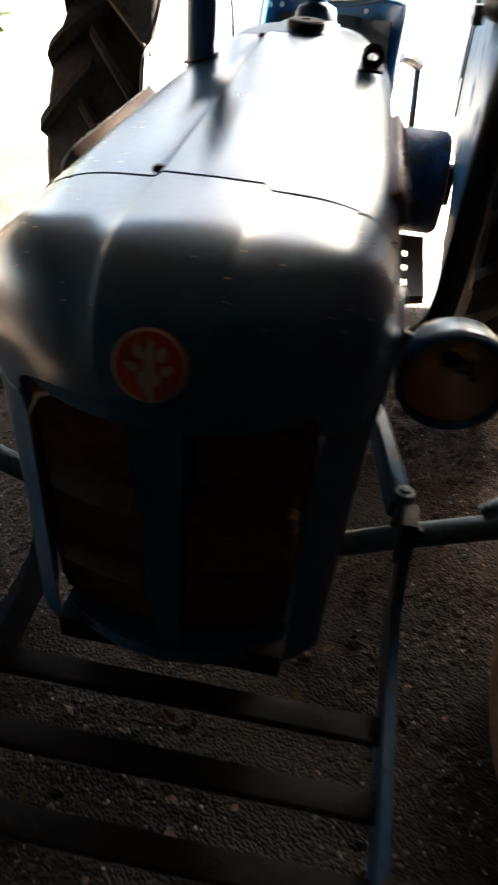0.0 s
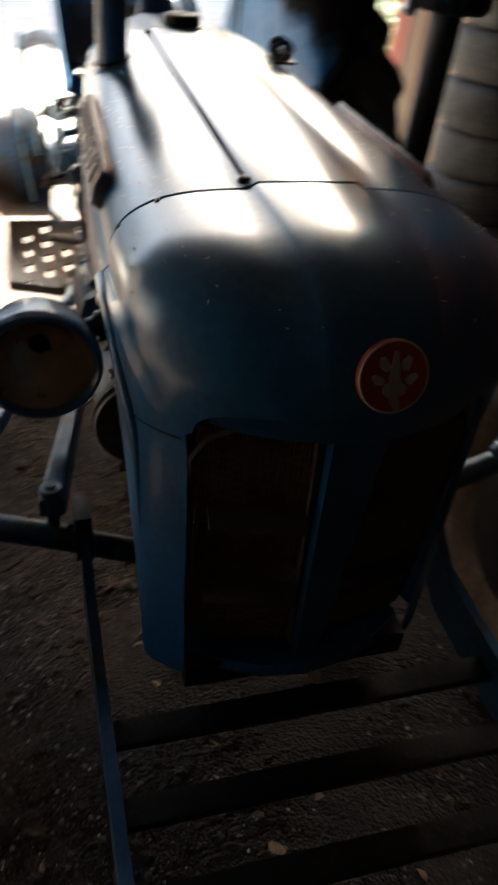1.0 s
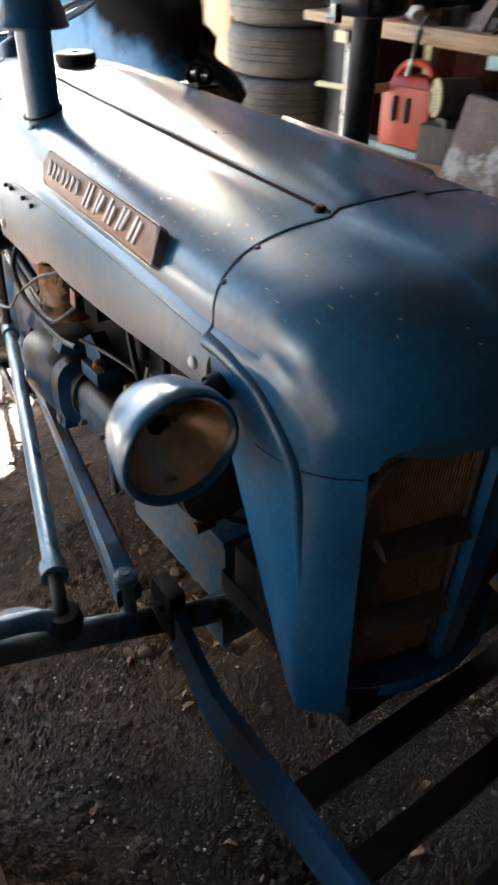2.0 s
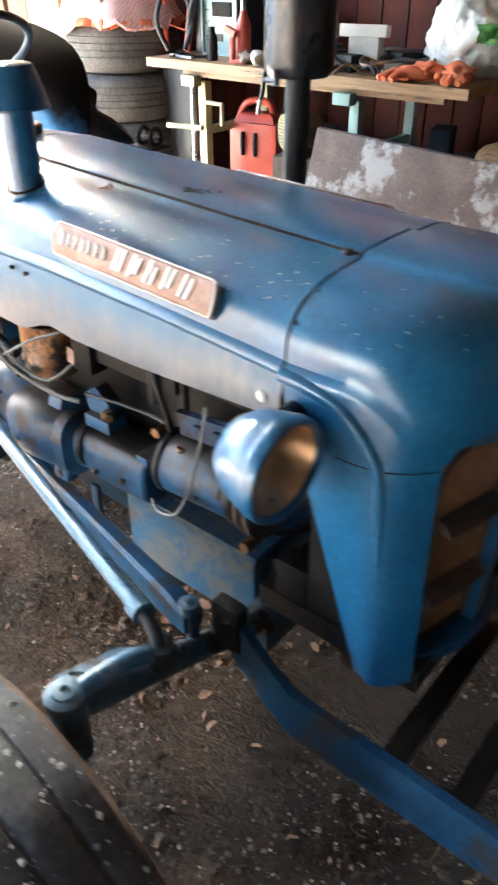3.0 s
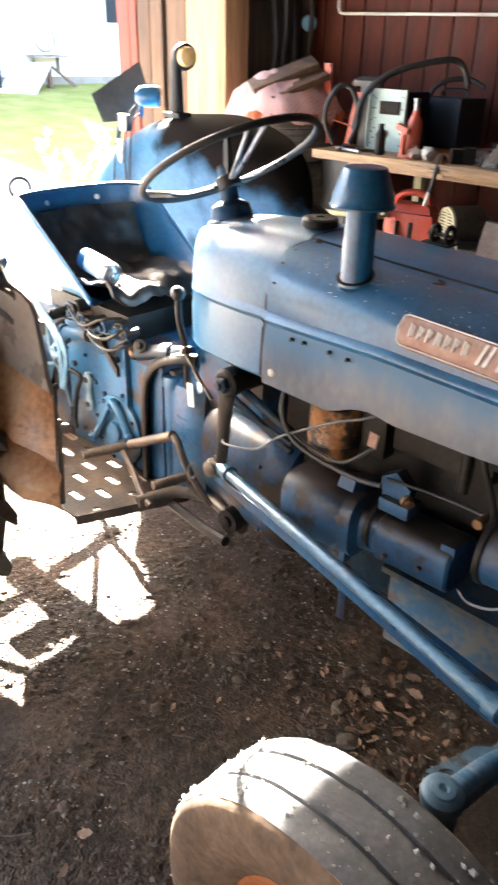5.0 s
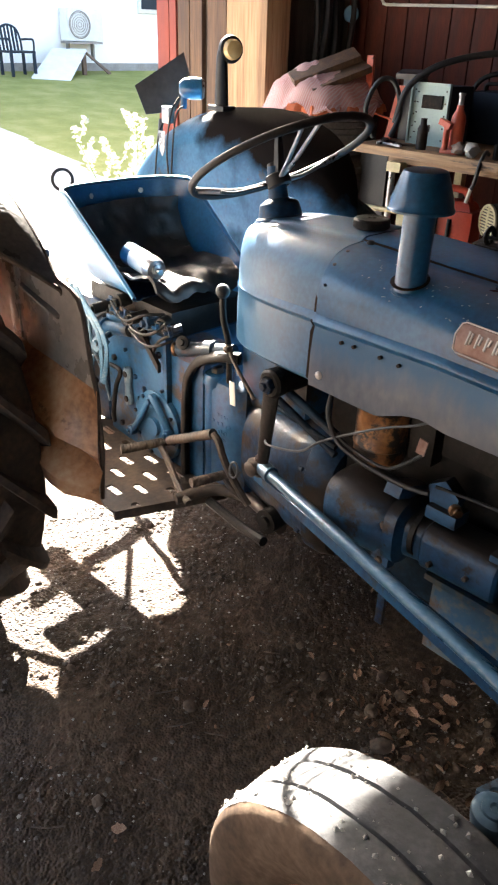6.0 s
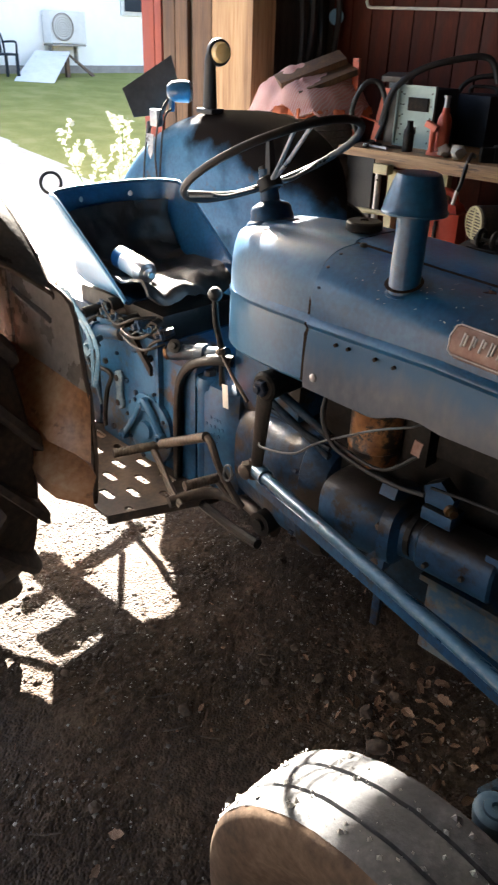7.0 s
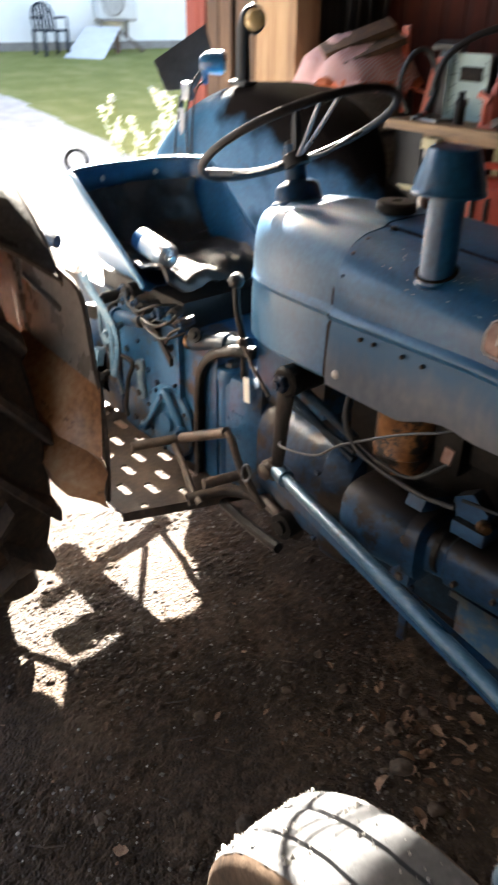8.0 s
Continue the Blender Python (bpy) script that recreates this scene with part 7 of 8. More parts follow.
for i, (x, y, l, a, mt) in enumerate(((2.10, 2.82, 0.16, 80, "steel"), (2.13, 2.90, 0.12, 20, "greasy"), (2.22, 2.92, 0.14, 60, "greasy"), (2.16, 2.75, 0.10, 130, "brown_iron"), (2.30, 2.10, 0.22, 75, "greasy"), (2.38, 1.95, 0.24, 110, "steel"), (2.22, 2.05, 0.18, 95, "brass"), (2.45, 2.15, 0.2, 60, "black"), (2.25, 1.82, 0.26, 84, "greasy"), (2.50, 1.80, 0.2, 30, "steel"), (2.33, 1.72, 0.17, 140, "brown_iron"))):
    bm = B()
    u = Vector((math.cos(radians(a)), math.sin(radians(a)), 0))
    c = Vector((x, y, BZ + 0.011))
    box(bm, c, (l, 0.018, 0.012), rot=(0, 0, a), bevel=0.003)
    box(bm, c + u * l * 0.5, (0.03, 0.036, 0.018), rot=(0, 0, a + 20), bevel=0.004)
    thing("spanner", bm, M[mt], "greasy hand tool lying on the workbench", "tool", "tools on the workbench")
for i in range(26):
    random.seed(100 + i)
    bm = B()
    c = (2.15 + 0.45 * random.random(), 1.55 + 0.75 * random.random(), BZ + 0.02 + 0.02 * random.random())
    box(bm, c, (0.05 + 0.10 * random.random(), 0.04 + 0.05 * random.random(), c[2] * 2 - 2 * BZ), rot=(0, 0, 180 * random.random()), bevel=0.005)
    thing("scrap_part", bm, M[random.choice(["greasy", "greasy", "brown_iron", "black", "wood_dark"])], "dark greasy machine part on the workbench", "part", "clutter on the workbench")
bm = B()
box(bm, (2.30, 1.86, BZ + 0.16), (0.07, 0.22, 0.05), rot=(0, 6, 15), bevel=0.004)
box(bm, (2.32, 1.86, BZ + 0.07), (0.10, 0.14, 0.14), rot=(0, 0, 15), bevel=0.006)
thing("carton", bm, M["paper"], "small pale carton among tools", "box")
bm = B()
prism(bm, [(2.14, 2.06, BZ + 0.001), (2.14, 1.98, BZ + 0.001), (2.16, 1.92, BZ + 0.14), (2.16, 1.96, BZ + 0.15)], (0.02, 0, 0))
thing("sheet_offcut", bm, M["greyboard"], "pale grey sheet offcut standing on the bench", "offcut")
# cable loops
for pts, r, lab in (
    ([(2.20, 3.02, BZ + 0.02), (2.16, 3.06, BZ + 0.16), (2.20, 3.02, BZ + 0.30), (2.26, 2.96, BZ + 0.30), (2.26, 2.90, BZ + 0.16), (2.22, 2.92, BZ + 0.03)], 0.014, "thick black cable loop hanging at the bench end"),
    ([(2.25, 2.92, BZ + 0.10), (2.27, 2.88, BZ + 0.27), (2.36, 2.78, BZ + 0.38), (2.50, 2.62, BZ + 0.44), (2.60, 2.52, BZ + 0.44), (2.62, 2.46, BZ + 0.33)], 0.017, "thick black cable arched over the charger"),
    ([(2.62, 2.74, BZ + 0.04), (2.66, 2.70, BZ + 0.30), (2.74, 2.56, BZ + 0.36), (2.76, 2.44, BZ + 0.32)], 0.013, "black cable behind the charger"),
    ([(2.22, 2.30, BZ + 0.012), (2.12, 2.26, BZ + 0.03), (2.05, 2.24, BZ - 0.02), (2.045, 2.25, BZ - 0.10), (2.05, 2.27, BZ - 0.14)], 0.010, "black lead hanging over the bench edge"),
    ([(2.30, 2.24, BZ + 0.012), (2.20, 2.10, BZ + 0.02), (2.22, 1.95, BZ + 0.03), (2.36, 1.88, BZ + 0.02), (2.45, 2.0, BZ + 0.012)], 0.012, "black cable lying on the bench"),
    ([(2.34, 2.16, BZ + 0.012), (2.26, 2.02, BZ + 0.06), (2.30, 1.86, BZ + 0.05), (2.44, 1.80, BZ + 0.012)], 0.011, "grey cable lying on the bench"),
):
    bm = B()
    tube(bm, spline(pts, 8), r, 10)
    thing("cable", bm, M["cable"] if "grey" not in lab else M["wire"], lab, "cable")
for k in range(5):
    random.seed(500 + k)
    c = Vector((2.22 + 0.12 * random.random(), 1.98 - 0.09 * k, BZ + 0.014 + 0.008 * k))
    r = 0.07 + 0.05 * random.random()
    bm = B()
    tube(bm, [c + Vector((r * math.cos(q) * (1 + 0.2 * math.sin(2 * q + k)), 1.25 * r * math.sin(q), 0.010 + 0.010 * math.sin(3 * q + k))) for q in [2 * math.pi * i / 26 for i in range(26)]], 0.0075, 8, True)
    thing("cable", bm, M[("cable", "wire", "cable", "brass", "cable")[k]], "coil of old cable heaped on the bench", "cable", "cable coils on the bench")
for k in range(16):
    random.seed(540 + k)
    a, l = random.random() * 3.14, 0.05 + 0.12 * random.random()
    c = Vector((2.10 + 0.30 * random.random(), 1.62 + 0.62 * random.random(), BZ + 0.03 + 0.03 * random.random()))
    bm = B()
    tube(bm, spline([c - Vector((math.cos(a), math.sin(a), 0)) * l / 2 - Vector((0, 0, c.z - BZ - 0.008)), c, c + Vector((math.cos(a + 0.5), math.sin(a + 0.5), 0)) * l / 2 - Vector((0, 0, c.z - BZ - 0.008))], 4), 0.005 + 0.005 * random.random(), 8)
    thing("rag_strip", bm, M[random.choice(["greasy", "cable", "brass", "brown_iron", "paper", "wire"])], "bent strip of scrap lying among the cables", "scrap", "scraps on the workbench")
bm = B()
tube(bm, [(2.048, 2.265, BZ - 0.13), (2.046, 2.28, BZ - 0.20)], 0.010, 8)
thing("plug", bm, M["paper"], "pale cable plug hanging from the bench", "plug")
# red tool stand at the bench end
rs = holder("red_stand", "red steel tool frame behind the cable loop", "stand", (2.34, 3.14, BZ))
for a, b in (((0.0, 0.04, 0.0), (0.0, 0.06, 0.42)), ((0.02, -0.10, 0.0), (0.02, -0.16, 0.28)), ((0, 0.05, 0.14), (0.02, -0.13, 0.10))):
    bm = B()
    a, b = Vector(a), Vector(b)
    loft(bm, [[p + Vector((dx, dy, 0)) for dx, dy in ((-0.008, -0.022), (0.008, -0.022), (0.008, 0.022), (-0.008, 0.022))] for p in (a, b)], True, True)
    part("bar", bm, M["redsteel"], rs)
bm = B()
box(bm, (0, -0.05, -0.60), (0.05, 0.20, 1.10), bevel=0.006)
part("pedestal", bm, M["black"], rs)
bm = B()
box(bm, (2.43, 2.97, BZ + 0.335), (0.09, 0.16, 0.03), rot=(0, -14, 12), bevel=0.006)
box(bm, (2.45, 2.96, BZ + 0.16), (0.10, 0.10, 0.32), rot=(0, 0, 12), bevel=0.006)
thing("grease_gun_stand", bm, M["plate_grey"], "grey steel tool head behind the charger", "tool")
# bag and gloves
bm = B()
r = bmesh.ops.create_icosphere(bm, subdivisions=5, radius=1.0)
for v in r["verts"]:
    n0 = v.co.normalized()
    k = 1 + 0.28 * noise.noise(n0 * 1.3 + Vector((4, 2, 1))) - 0.20 * abs(noise.noise(n0 * 2.6 + Vector((1, 7, 3)))) - 0.13 * abs(noise.noise(n0 * 6 + Vector((3, 1, 8)))) - 0.05 * abs(noise.noise(n0 * 14))
    k += 0.25 * max(0, n0.z) ** 6
    v.co = Vector((2.45 + 0.18 * k * n0.x, 1.40 + 0.21 * k * n0.y, max(BZ + 0.001, BZ + 0.13 + 0.20 * k * n0.z)))
bag = thing("plastic_bag", bm, M["bag"], "crumpled white plastic bag with a green print on the bench", "bag", angle=180)
bm = B()
rows = []
for i in range(9):
    row = []
    for j in range(9):
        a, e = radians(205 + 3.6 * i + 5 * noise.noise(Vector((i * 0.7, j * 0.7, 1)))), radians(2 + 2.8 * j + 5 * noise.noise(Vector((i * 0.6, j * 0.6, 5))))
        n0 = Vector((math.cos(a) * math.cos(e), math.sin(a) * math.cos(e), math.sin(e)))
        k = 1 + 0.28 * noise.noise(n0 * 1.3 + Vector((4, 2, 1))) - 0.20 * abs(noise.noise(n0 * 2.6 + Vector((1, 7, 3)))) - 0.13 * abs(noise.noise(n0 * 6 + Vector((3, 1, 8)))) - 0.05 * abs(noise.noise(n0 * 14)) + 0.03
        row.append(Vector((2.45 + 0.18 * k * n0.x, 1.40 + 0.21 * k * n0.y, BZ + 0.13 + 0.20 * k * n0.z)))
    rows.append(row)
loft(bm, rows)
part("green_print", bm, M["greenprint"], bag, "green printed patch")
for i, (x, y, a) in enumerate(((2.13, 1.52, 2.7), (2.17, 1.33, 3.5))):
    bm = B()
    u2, v2 = Vector((math.cos(a), math.sin(a), 0)), Vector((-math.sin(a), math.cos(a), 0))
    blob(bm, (x, y, BZ + 0.024), (0.085, 0.060, 0.028), 30 + i, 0.7, 4, a)
    blob(bm, Vector((x, y, BZ + 0.030)) - u2 * 0.08, (0.06, 0.062, 0.032), 35 + i, 0.8, 4, a)
    for k in range(5):
        f = Vector((x, y, BZ + 0.026)) + u2 * (0.05 if k else -0.02) + v2 * (-0.05 + 0.024 * k)
        bend = 0.03 * math.sin(k * 2.3 + i)
        tube(bm, spline([f, f + u2 * 0.04 + v2 * (bend * 0.4 - (0.03 if k == 0 else 0)) + Vector((0, 0, 0.006)), f + u2 * (0.07 + 0.01 * (k % 3)) + v2 * (bend - (0.04 if k == 0 else 0)) + Vector((0, 0, -0.012))], 4), 0.0125, 8)
    thing("work_glove", bm, M["orangecloth"], "limp orange work glove at the bench edge", "glove", "gloves on the bench")
# fuel can on the lower shelf
can = holder("fuel_can", "red plastic fuel can with a moulded handle", "can", (2.46, 2.60, 0.50))
can.rotation_euler = (0, 0, radians(10))
bm = B()
box(bm, (0, 0, 0.15), (0.17, 0.30, 0.30), bevel=0.03)
loft(bm, [[Vector((x * k, y * k2 + oy, z)) for x, y in ((-0.07, -0.13), (0.07, -0.13), (0.07, 0.13), (-0.07, 0.13))] for z, k, k2, oy in ((0.29, 1.0, 1.0, 0), (0.33, 0.85, 0.85, 0.0), (0.345, 0.6, 0.7, 0.0))], True, True)
part("body", bm, M["redplastic"], can)
bm = B()
tube(bm, spline([(0, -0.09, 0.31), (0, -0.075, 0.375), (0, -0.03, 0.40), (0, 0.06, 0.395), (0, 0.11, 0.35), (0, 0.13, 0.29)], 5), 0.020, 10)
part("handle", bm, M["redplastic"], can)
bm = B()
tube(bm, spline([(-0.088, -0.02, 0.25), (-0.095, -0.02, 0.19), (-0.090, -0.02, 0.13)], 4), 0.012, 8)
tube(bm, spline([(-0.088, 0.06, 0.25), (-0.095, 0.06, 0.19), (-0.090, 0.06, 0.13)], 4), 0.012, 8)
part("clip", bm, M["black"], can)
# bench motor with a round grille
mo = holder("electric_motor", "dusty electric motor with a round pale vent grille", "motor", (2.30, 2.18, 0.70))
mo.rotation_euler, mo.scale = (0, 0, radians(-30)), (0.85, 0.85, 0.85)
bm = B()
cyl(bm, (-0.12, 0, 0.14), (0.10, 0, 0.14), 0.10, n=24, bevel=0.01)
box(bm, (0, 0, 0.02), (0.16, 0.18, 0.04), bevel=0.004)
part("housing", bm, M["brown_iron"], mo)
bm = B()
lathe(bm, [(0.10, 0.0), (0.098, 0.012), (0.085, 0.016), (0.084, 0.008)], (-0.12, 0, 0.14), (-1, 0, 0), 28)
for k in range(9):
    z = -0.07 + 0.0175 * k
    w = math.sqrt(0.085 ** 2 - z * z)
    box(bm, (-0.130, 0, 0.14 + z), (0.006, 2 * w, 0.008))
box(bm, (-0.131, 0, 0.14), (0.006, 0.015, 0.17))
part("grille", bm, M["cream"], mo)
bm = B()
box(bm, (2.33, 2.19, 0.35), (0.24, 0.26, 0.70), rot=(0, 0, 12), bevel=0.01)
thing("crate", bm, M["wood_dark"], "tall dark wooden crate under the bench", "crate")
# leaning board and things under the bench
bm = B()
prism(bm, [(1.98, 0.92, 0.36), (1.98, 1.98, 0.44), (2.10, 1.96, 0.885), (2.10, 0.94, 0.835)], (0.022, 0, 0.004))
board = thing("chipboard_panel", bm, M["greyboard"], "brown chipboard panel with pale peeling patch", "board")
for y in (0.95, 1.85):
    bm = B()
    prism(bm, [(2.06, y, 0.0), (2.06, y + 0.05, 0.0), (2.06, y + 0.05, 0.66), (2.06, y, 0.66)], (0.04, 0, 0))
    part("batten", bm, M["wood_dark"], board)
bm = B()
blob(bm, (2.35, 1.12, 0.78), (0.12, 0.15, 0.11), 44, 0.25, 3)
blob(bm, (2.40, 1.12, 0.36), (0.16, 0.18, 0.36), 45, 0.15, 3)
thing("sack", bm, M["benchwood"], "bulging brown sack behind the panel", "sack")
for i in range(9):
    random.seed(300 + i)
    bm = B()
    y = 1.35 + 0.14 * i
    h = 0.14 + 0.2 * random.random()
    box(bm, (2.72 + 0.06 * random.random(), y, 0.50 + h / 2), (0.16, 0.11, h), rot=(0, 0, 30 * random.random()), bevel=0.01)
    thing("storage_box", bm, M[random.choice(["black", "wood_dark", "greasy", "navy"])], "dark box on the shelf under the bench", "box", "boxes under the bench")
# split timber by the bench
for i, (x, y, z, l, a, t) in enumerate(((2.14, 2.12, 0.50, 0.40, 70, 0), (2.16, 2.08, 0.44, 0.42, 80, 0), (2.15, 2.12, 0.38, 0.42, 74, 0))):
    bm = B()
    box(bm, (x, y, z), (l, 0.14, 0.058), rot=(t, 0, a), bevel=0.006)
    thing("timber_offcut", bm, M["wood" if i in (0, 4) else "wood_brown"], "sawn timber offcut in a low stack", "timber", "stack of timber offcuts")
bm = B()
box(bm, (2.15, 2.12, 0.175), (0.20, 0.40, 0.35), bevel=0.01)
thing("crate", bm, M["wood_dark"], "dark wooden crate under the timber offcuts", "crate")
# tyre stack with blanket and planks
for i in range(5):
    z0, R2 = 0.252 * i, 0.335
    dx, dy = 0.02 * math.sin(i * 2.1), 0.02 * math.cos(i * 1.7)
    bm = B()
    c = (2.30 + dx, 3.50 + dy, z0)
    prof = [(0.19, 0.024), (0.20, 0.006), (0.26, 0.0), (0.305, 0.012), (R2 - 0.008, 0.035), (R2 - 0.002, 0.055)]
    for k in range(4):
        z = 0.062 + 0.034 * k
        prof += [(R2, z), (R2 + 0.001, z + 0.025), (R2 - 0.004, z + 0.028), (R2 - 0.004, z + 0.031)]
    prof += [(R2 - 0.002, 0.200), (R2 - 0.008, 0.220), (0.305, 0.240), (0.26, 0.252), (0.20, 0.246), (0.19, 0.228), (0.185, 0.126), (0.19, 0.024)]
    lathe(bm, prof, c, (0, 0, 1), 48)
    thing("car_tyre", bm, M["tyre_dusty"], "used dusty black car tyre in a stack", "tyre", "stack of car tyres")
bm = B()
rows = []
for i in range(33):
    row = []
    for j in range(49):
        r0, a = 0.36 * i / 32, 2 * math.pi * j / 48
        rr = r0 * (1 + 0.06 * math.sin(3 * a + 1) + 0.03 * math.sin(7 * a))
        x, y = 2.29 + rr * math.cos(a), 3.49 + rr * math.sin(a)
        z = 1.285 + 0.20 * max(0, 1 - (rr / 0.35) ** 2) ** 0.8 + 0.060 * noise.noise(Vector((x * 7, y * 7, 2))) - 0.030 * abs(noise.noise(Vector((x * 13, y * 13, 9)))) + 0.022 * noise.noise(Vector((x * 19, y * 19, 5)))
        drop = 0.030 + 0.05 * max(0, math.cos(a - 2.6)) ** 3
        if rr > 0.29:
            z -= min(1, (rr - 0.29) / 0.07) * drop * (1 + 0.3 * math.sin(9 * a))
        row.append(Vector((x, y, z)))
    rows.append(row)
loft(bm, rows)
bmesh.ops.remove_doubles(bm, verts=bm.verts[:], dist=0.0005)
thicken(thing("blanket", bm, M["pink"], "pink woven blanket heaped on the tyre stack", "blanket"), 0.014, 1.0)
bm = B()
rows = []
for k in range(49):
    a = -3.0 + 2.3 * k / 48
    fold = 0.010 * math.sin(k * 0.9) + 0.007 * math.sin(k * 2.1 + 1)
    rows.append([Vector((2.30 + (r + o * fold) * math.cos(a), 3.50 + (r + o * fold) * math.sin(a), z + 0.004 * math.sin(k * 0.7 + o * 2) * o)) for r, z, o in ((0.20, 1.335, 0.0), (0.27, 1.315, 0.4), (0.32, 1.295, 0.7), (0.352, 1.272, 1.0), (0.362, 1.245 + 0.012 * math.sin(k * 0.5), 1.2))])
loft(bm, rows)
thicken(thing("orange_cloth", bm, M["orangecloth"], "orange cloth edge hanging over the top tyre", "cloth"), 0.008, 1.0)
for i, (x, y, z, a, l, t) in enumerate(((2.19, 3.41, 1.475, -34, 0.40, 20), (2.20, 3.31, 1.425, -28, 0.36, 14))):
    bm = B()
    box(bm, (x, y, z), (l, 0.13, 0.035), rot=(t, -20, a), bevel=0.004)
    thing("plank", bm, M["wood_brown"], "brown plank offcut on the pink blanket", "plank", "planks on the blanket")
# things hung in the dark corner
for i, (x, y, z0, z1, r) in enumerate(((2.60, 3.90, 1.25, 1.95, 0.02), (2.70, 3.91, 1.4, 2.1, 0.03), (2.80, 3.92, 1.3, 1.9, 0.025), (2.88, 3.85, 1.45, 2.05, 0.02))):
    bm = B()
    tube(bm, spline([(x, y + 0.06, z1 + 0.03), (x, y, z1), (x + 0.02, y - 0.02, (z0 + z1) / 2), (x - 0.02, y - 0.01, z0)], 6), r, 8)
    thing("hanging_strap", bm, M["black"], "dark strap hanging in the corner", "strap", "straps in the corner")
bm = B()
lathe(bm, [(0.045, -0.02), (0.05, 0), (0.045, 0.02), (0, 0.022)], (2.90, 3.85, 1.76), (-0.8, -0.6, 0), 20)
thing("blue_reel", bm, M["skyplastic"], "small blue reel hanging on the wall", "reel")
bm = B()
tube(bm, [(2.89, 3.605, 2.02), (2.888, 3.60, 1.84), (2.887, 3.585, 1.815), (2.887, 3.56, 1.810), (2.887, 0.6, 1.755)], 0.009, 8)
thing("conduit", bm, M["paper"], "pale electric conduit along the red wall", "conduit", kind="structure")
bm = B()
box(bm, (2.88, 3.605, 2.06), (0.03, 0.06, 0.08), bevel=0.005)
thing("junction_box", bm, M["paper"], "pale junction box on the red wall", "box")
# can on the seat
sc = holder("spray_can", "white spray can with a blue end lying on the tractor seat", "can", (-0.105, 1.99, 1.002))
sc.rotation_euler = (0, radians(4), radians(-97))
bm = B()
lathe(bm, [(0, -0.085), (0.028, -0.084), (0.0325, -0.078), (0.0325, 0.064), (0.028, 0.078), (0.018, 0.083), (0, 0.084)], (0, 0, 0.034), (1, 0, 0), 30)
can_body = part("body", bm, M["plastic_white"], sc)
bm = B()
lathe(bm, [(0.0330, -0.079), (0.0330, -0.035)], (0, 0, 0.034), (1, 0, 0), 30)
part("blue_label", bm, M["blue"], sc, "blue printed end band")
bm = B()
lathe(bm, [(0.0330, 0.050), (0.0330, 0.064), (0.0285, 0.0785), (0.0185, 0.0838)], (0, 0, 0.034), (1, 0, 0), 30)
part("shoulder", bm, M["steel"], sc, "bare metal shoulder")
bm = B()
lathe(bm, [(0.018, 0.080), (0.018, 0.088), (0.009, 0.092), (0.009, 0.102), (0, 0.103)], (0, 0, 0.034), (1, 0, 0), 20)
part("valve", bm, M["steel"], sc)

# ---- outside ----
house = holder("house", "white house wall on a low grey stone foundation", "house", (7, 16, 0.855))
# upper wall and roof are unseen, raised so that their shadow covers the lawn
bm = B()
box(bm, (-1, 1.0, 2.48), (30, 2.0, 4.80))
part("wall", bm, M["whitewall"], house)
bm = B()
box(bm, (-1, 0.98, -0.06), (29.96, 2.0, 0.42))
part("foundation", bm, M["stone"], house)
bm = B()
prism(bm, [(-16.5, -0.30, 4.885), (-16.5, 2.4, 5.9), (-16.5, 2.4, 4.89)], (31, 0, 0))
part("roof", bm, M["stone"], house)
bm = B()
box(bm, (3.25, -0.02, 1.62), (0.9, 0.06, 0.94), bevel=0.01)
win = part("window", bm, M["plastic_white"], house)
bm = B()
box(bm, (3.25, -0.06, 1.62), (0.74, 0.02, 0.78))
part("pane", bm, M["navy"], win)
hp = holder("heat_pump", "white heat pump unit on wall brackets", "heat pump", (8.20, 15.78, 1.43))
bm = B()
box(bm, (0, 0, 0.30), (0.85, 0.32, 0.60), bevel=0.02)
part("case", bm, M["plastic_white"], hp)
bm = B()
lathe(bm, [(0.24, 0), (0.26, 0.01), (0.24, 0.02)], (-0.14, -0.165, 0.30), (0, -1, 0), 32)
for k in range(5):
    tube(bm, [Vector((-0.14 + 0.045 * (k + 1) * math.cos(2 * math.pi * i / 24), -0.175, 0.30 + 0.045 * (k + 1) * math.sin(2 * math.pi * i / 24))) for i in range(24)], 0.006, 4, True)
part("fan_guard", bm, M["stone"], hp)
bm = B()
box(bm, (0, 0.02, -0.03), (0.8, 0.36, 0.04))
box(bm, (0.3, 0.10, -0.2), (0.04, 0.1, 0.34))
box(bm, (-0.3, 0.10, -0.2), (0.04, 0.1, 0.34))
part("bracket", bm, M["stone"], hp)
bm = B()
prism(bm, [(6.50, 14.95, 0.77), (7.148, 14.6, 0.745), (8.118, 15.5, 1.262), (7.47, 15.75, 1.27)], (0.0, 0.03, 0.02))
thing("leaning_panel", bm, M["plastic_white"], "white panel leaning on a timber trestle by the house", "panel")
bm = B()
prism(bm, [(7.92, 15.35, 0.80), (8.00, 15.35, 0.80), (8.06, 15.45, 1.22), (7.98, 15.45, 1.22)], (0, 0.08, 0))
prism(bm, [(8.10, 15.45, 1.18), (8.10, 15.52, 1.25), (8.72, 15.52, 0.83), (8.62, 15.45, 0.80)], (0, 0.05, 0))
thing("trestle", bm, M["wood_brown"], "brown timber trestle by the house wall", "trestle")
chair = holder("garden_chair", "dark blue plastic garden chair with rounded slatted back", "chair", (6.42, 15.3, 0.797))
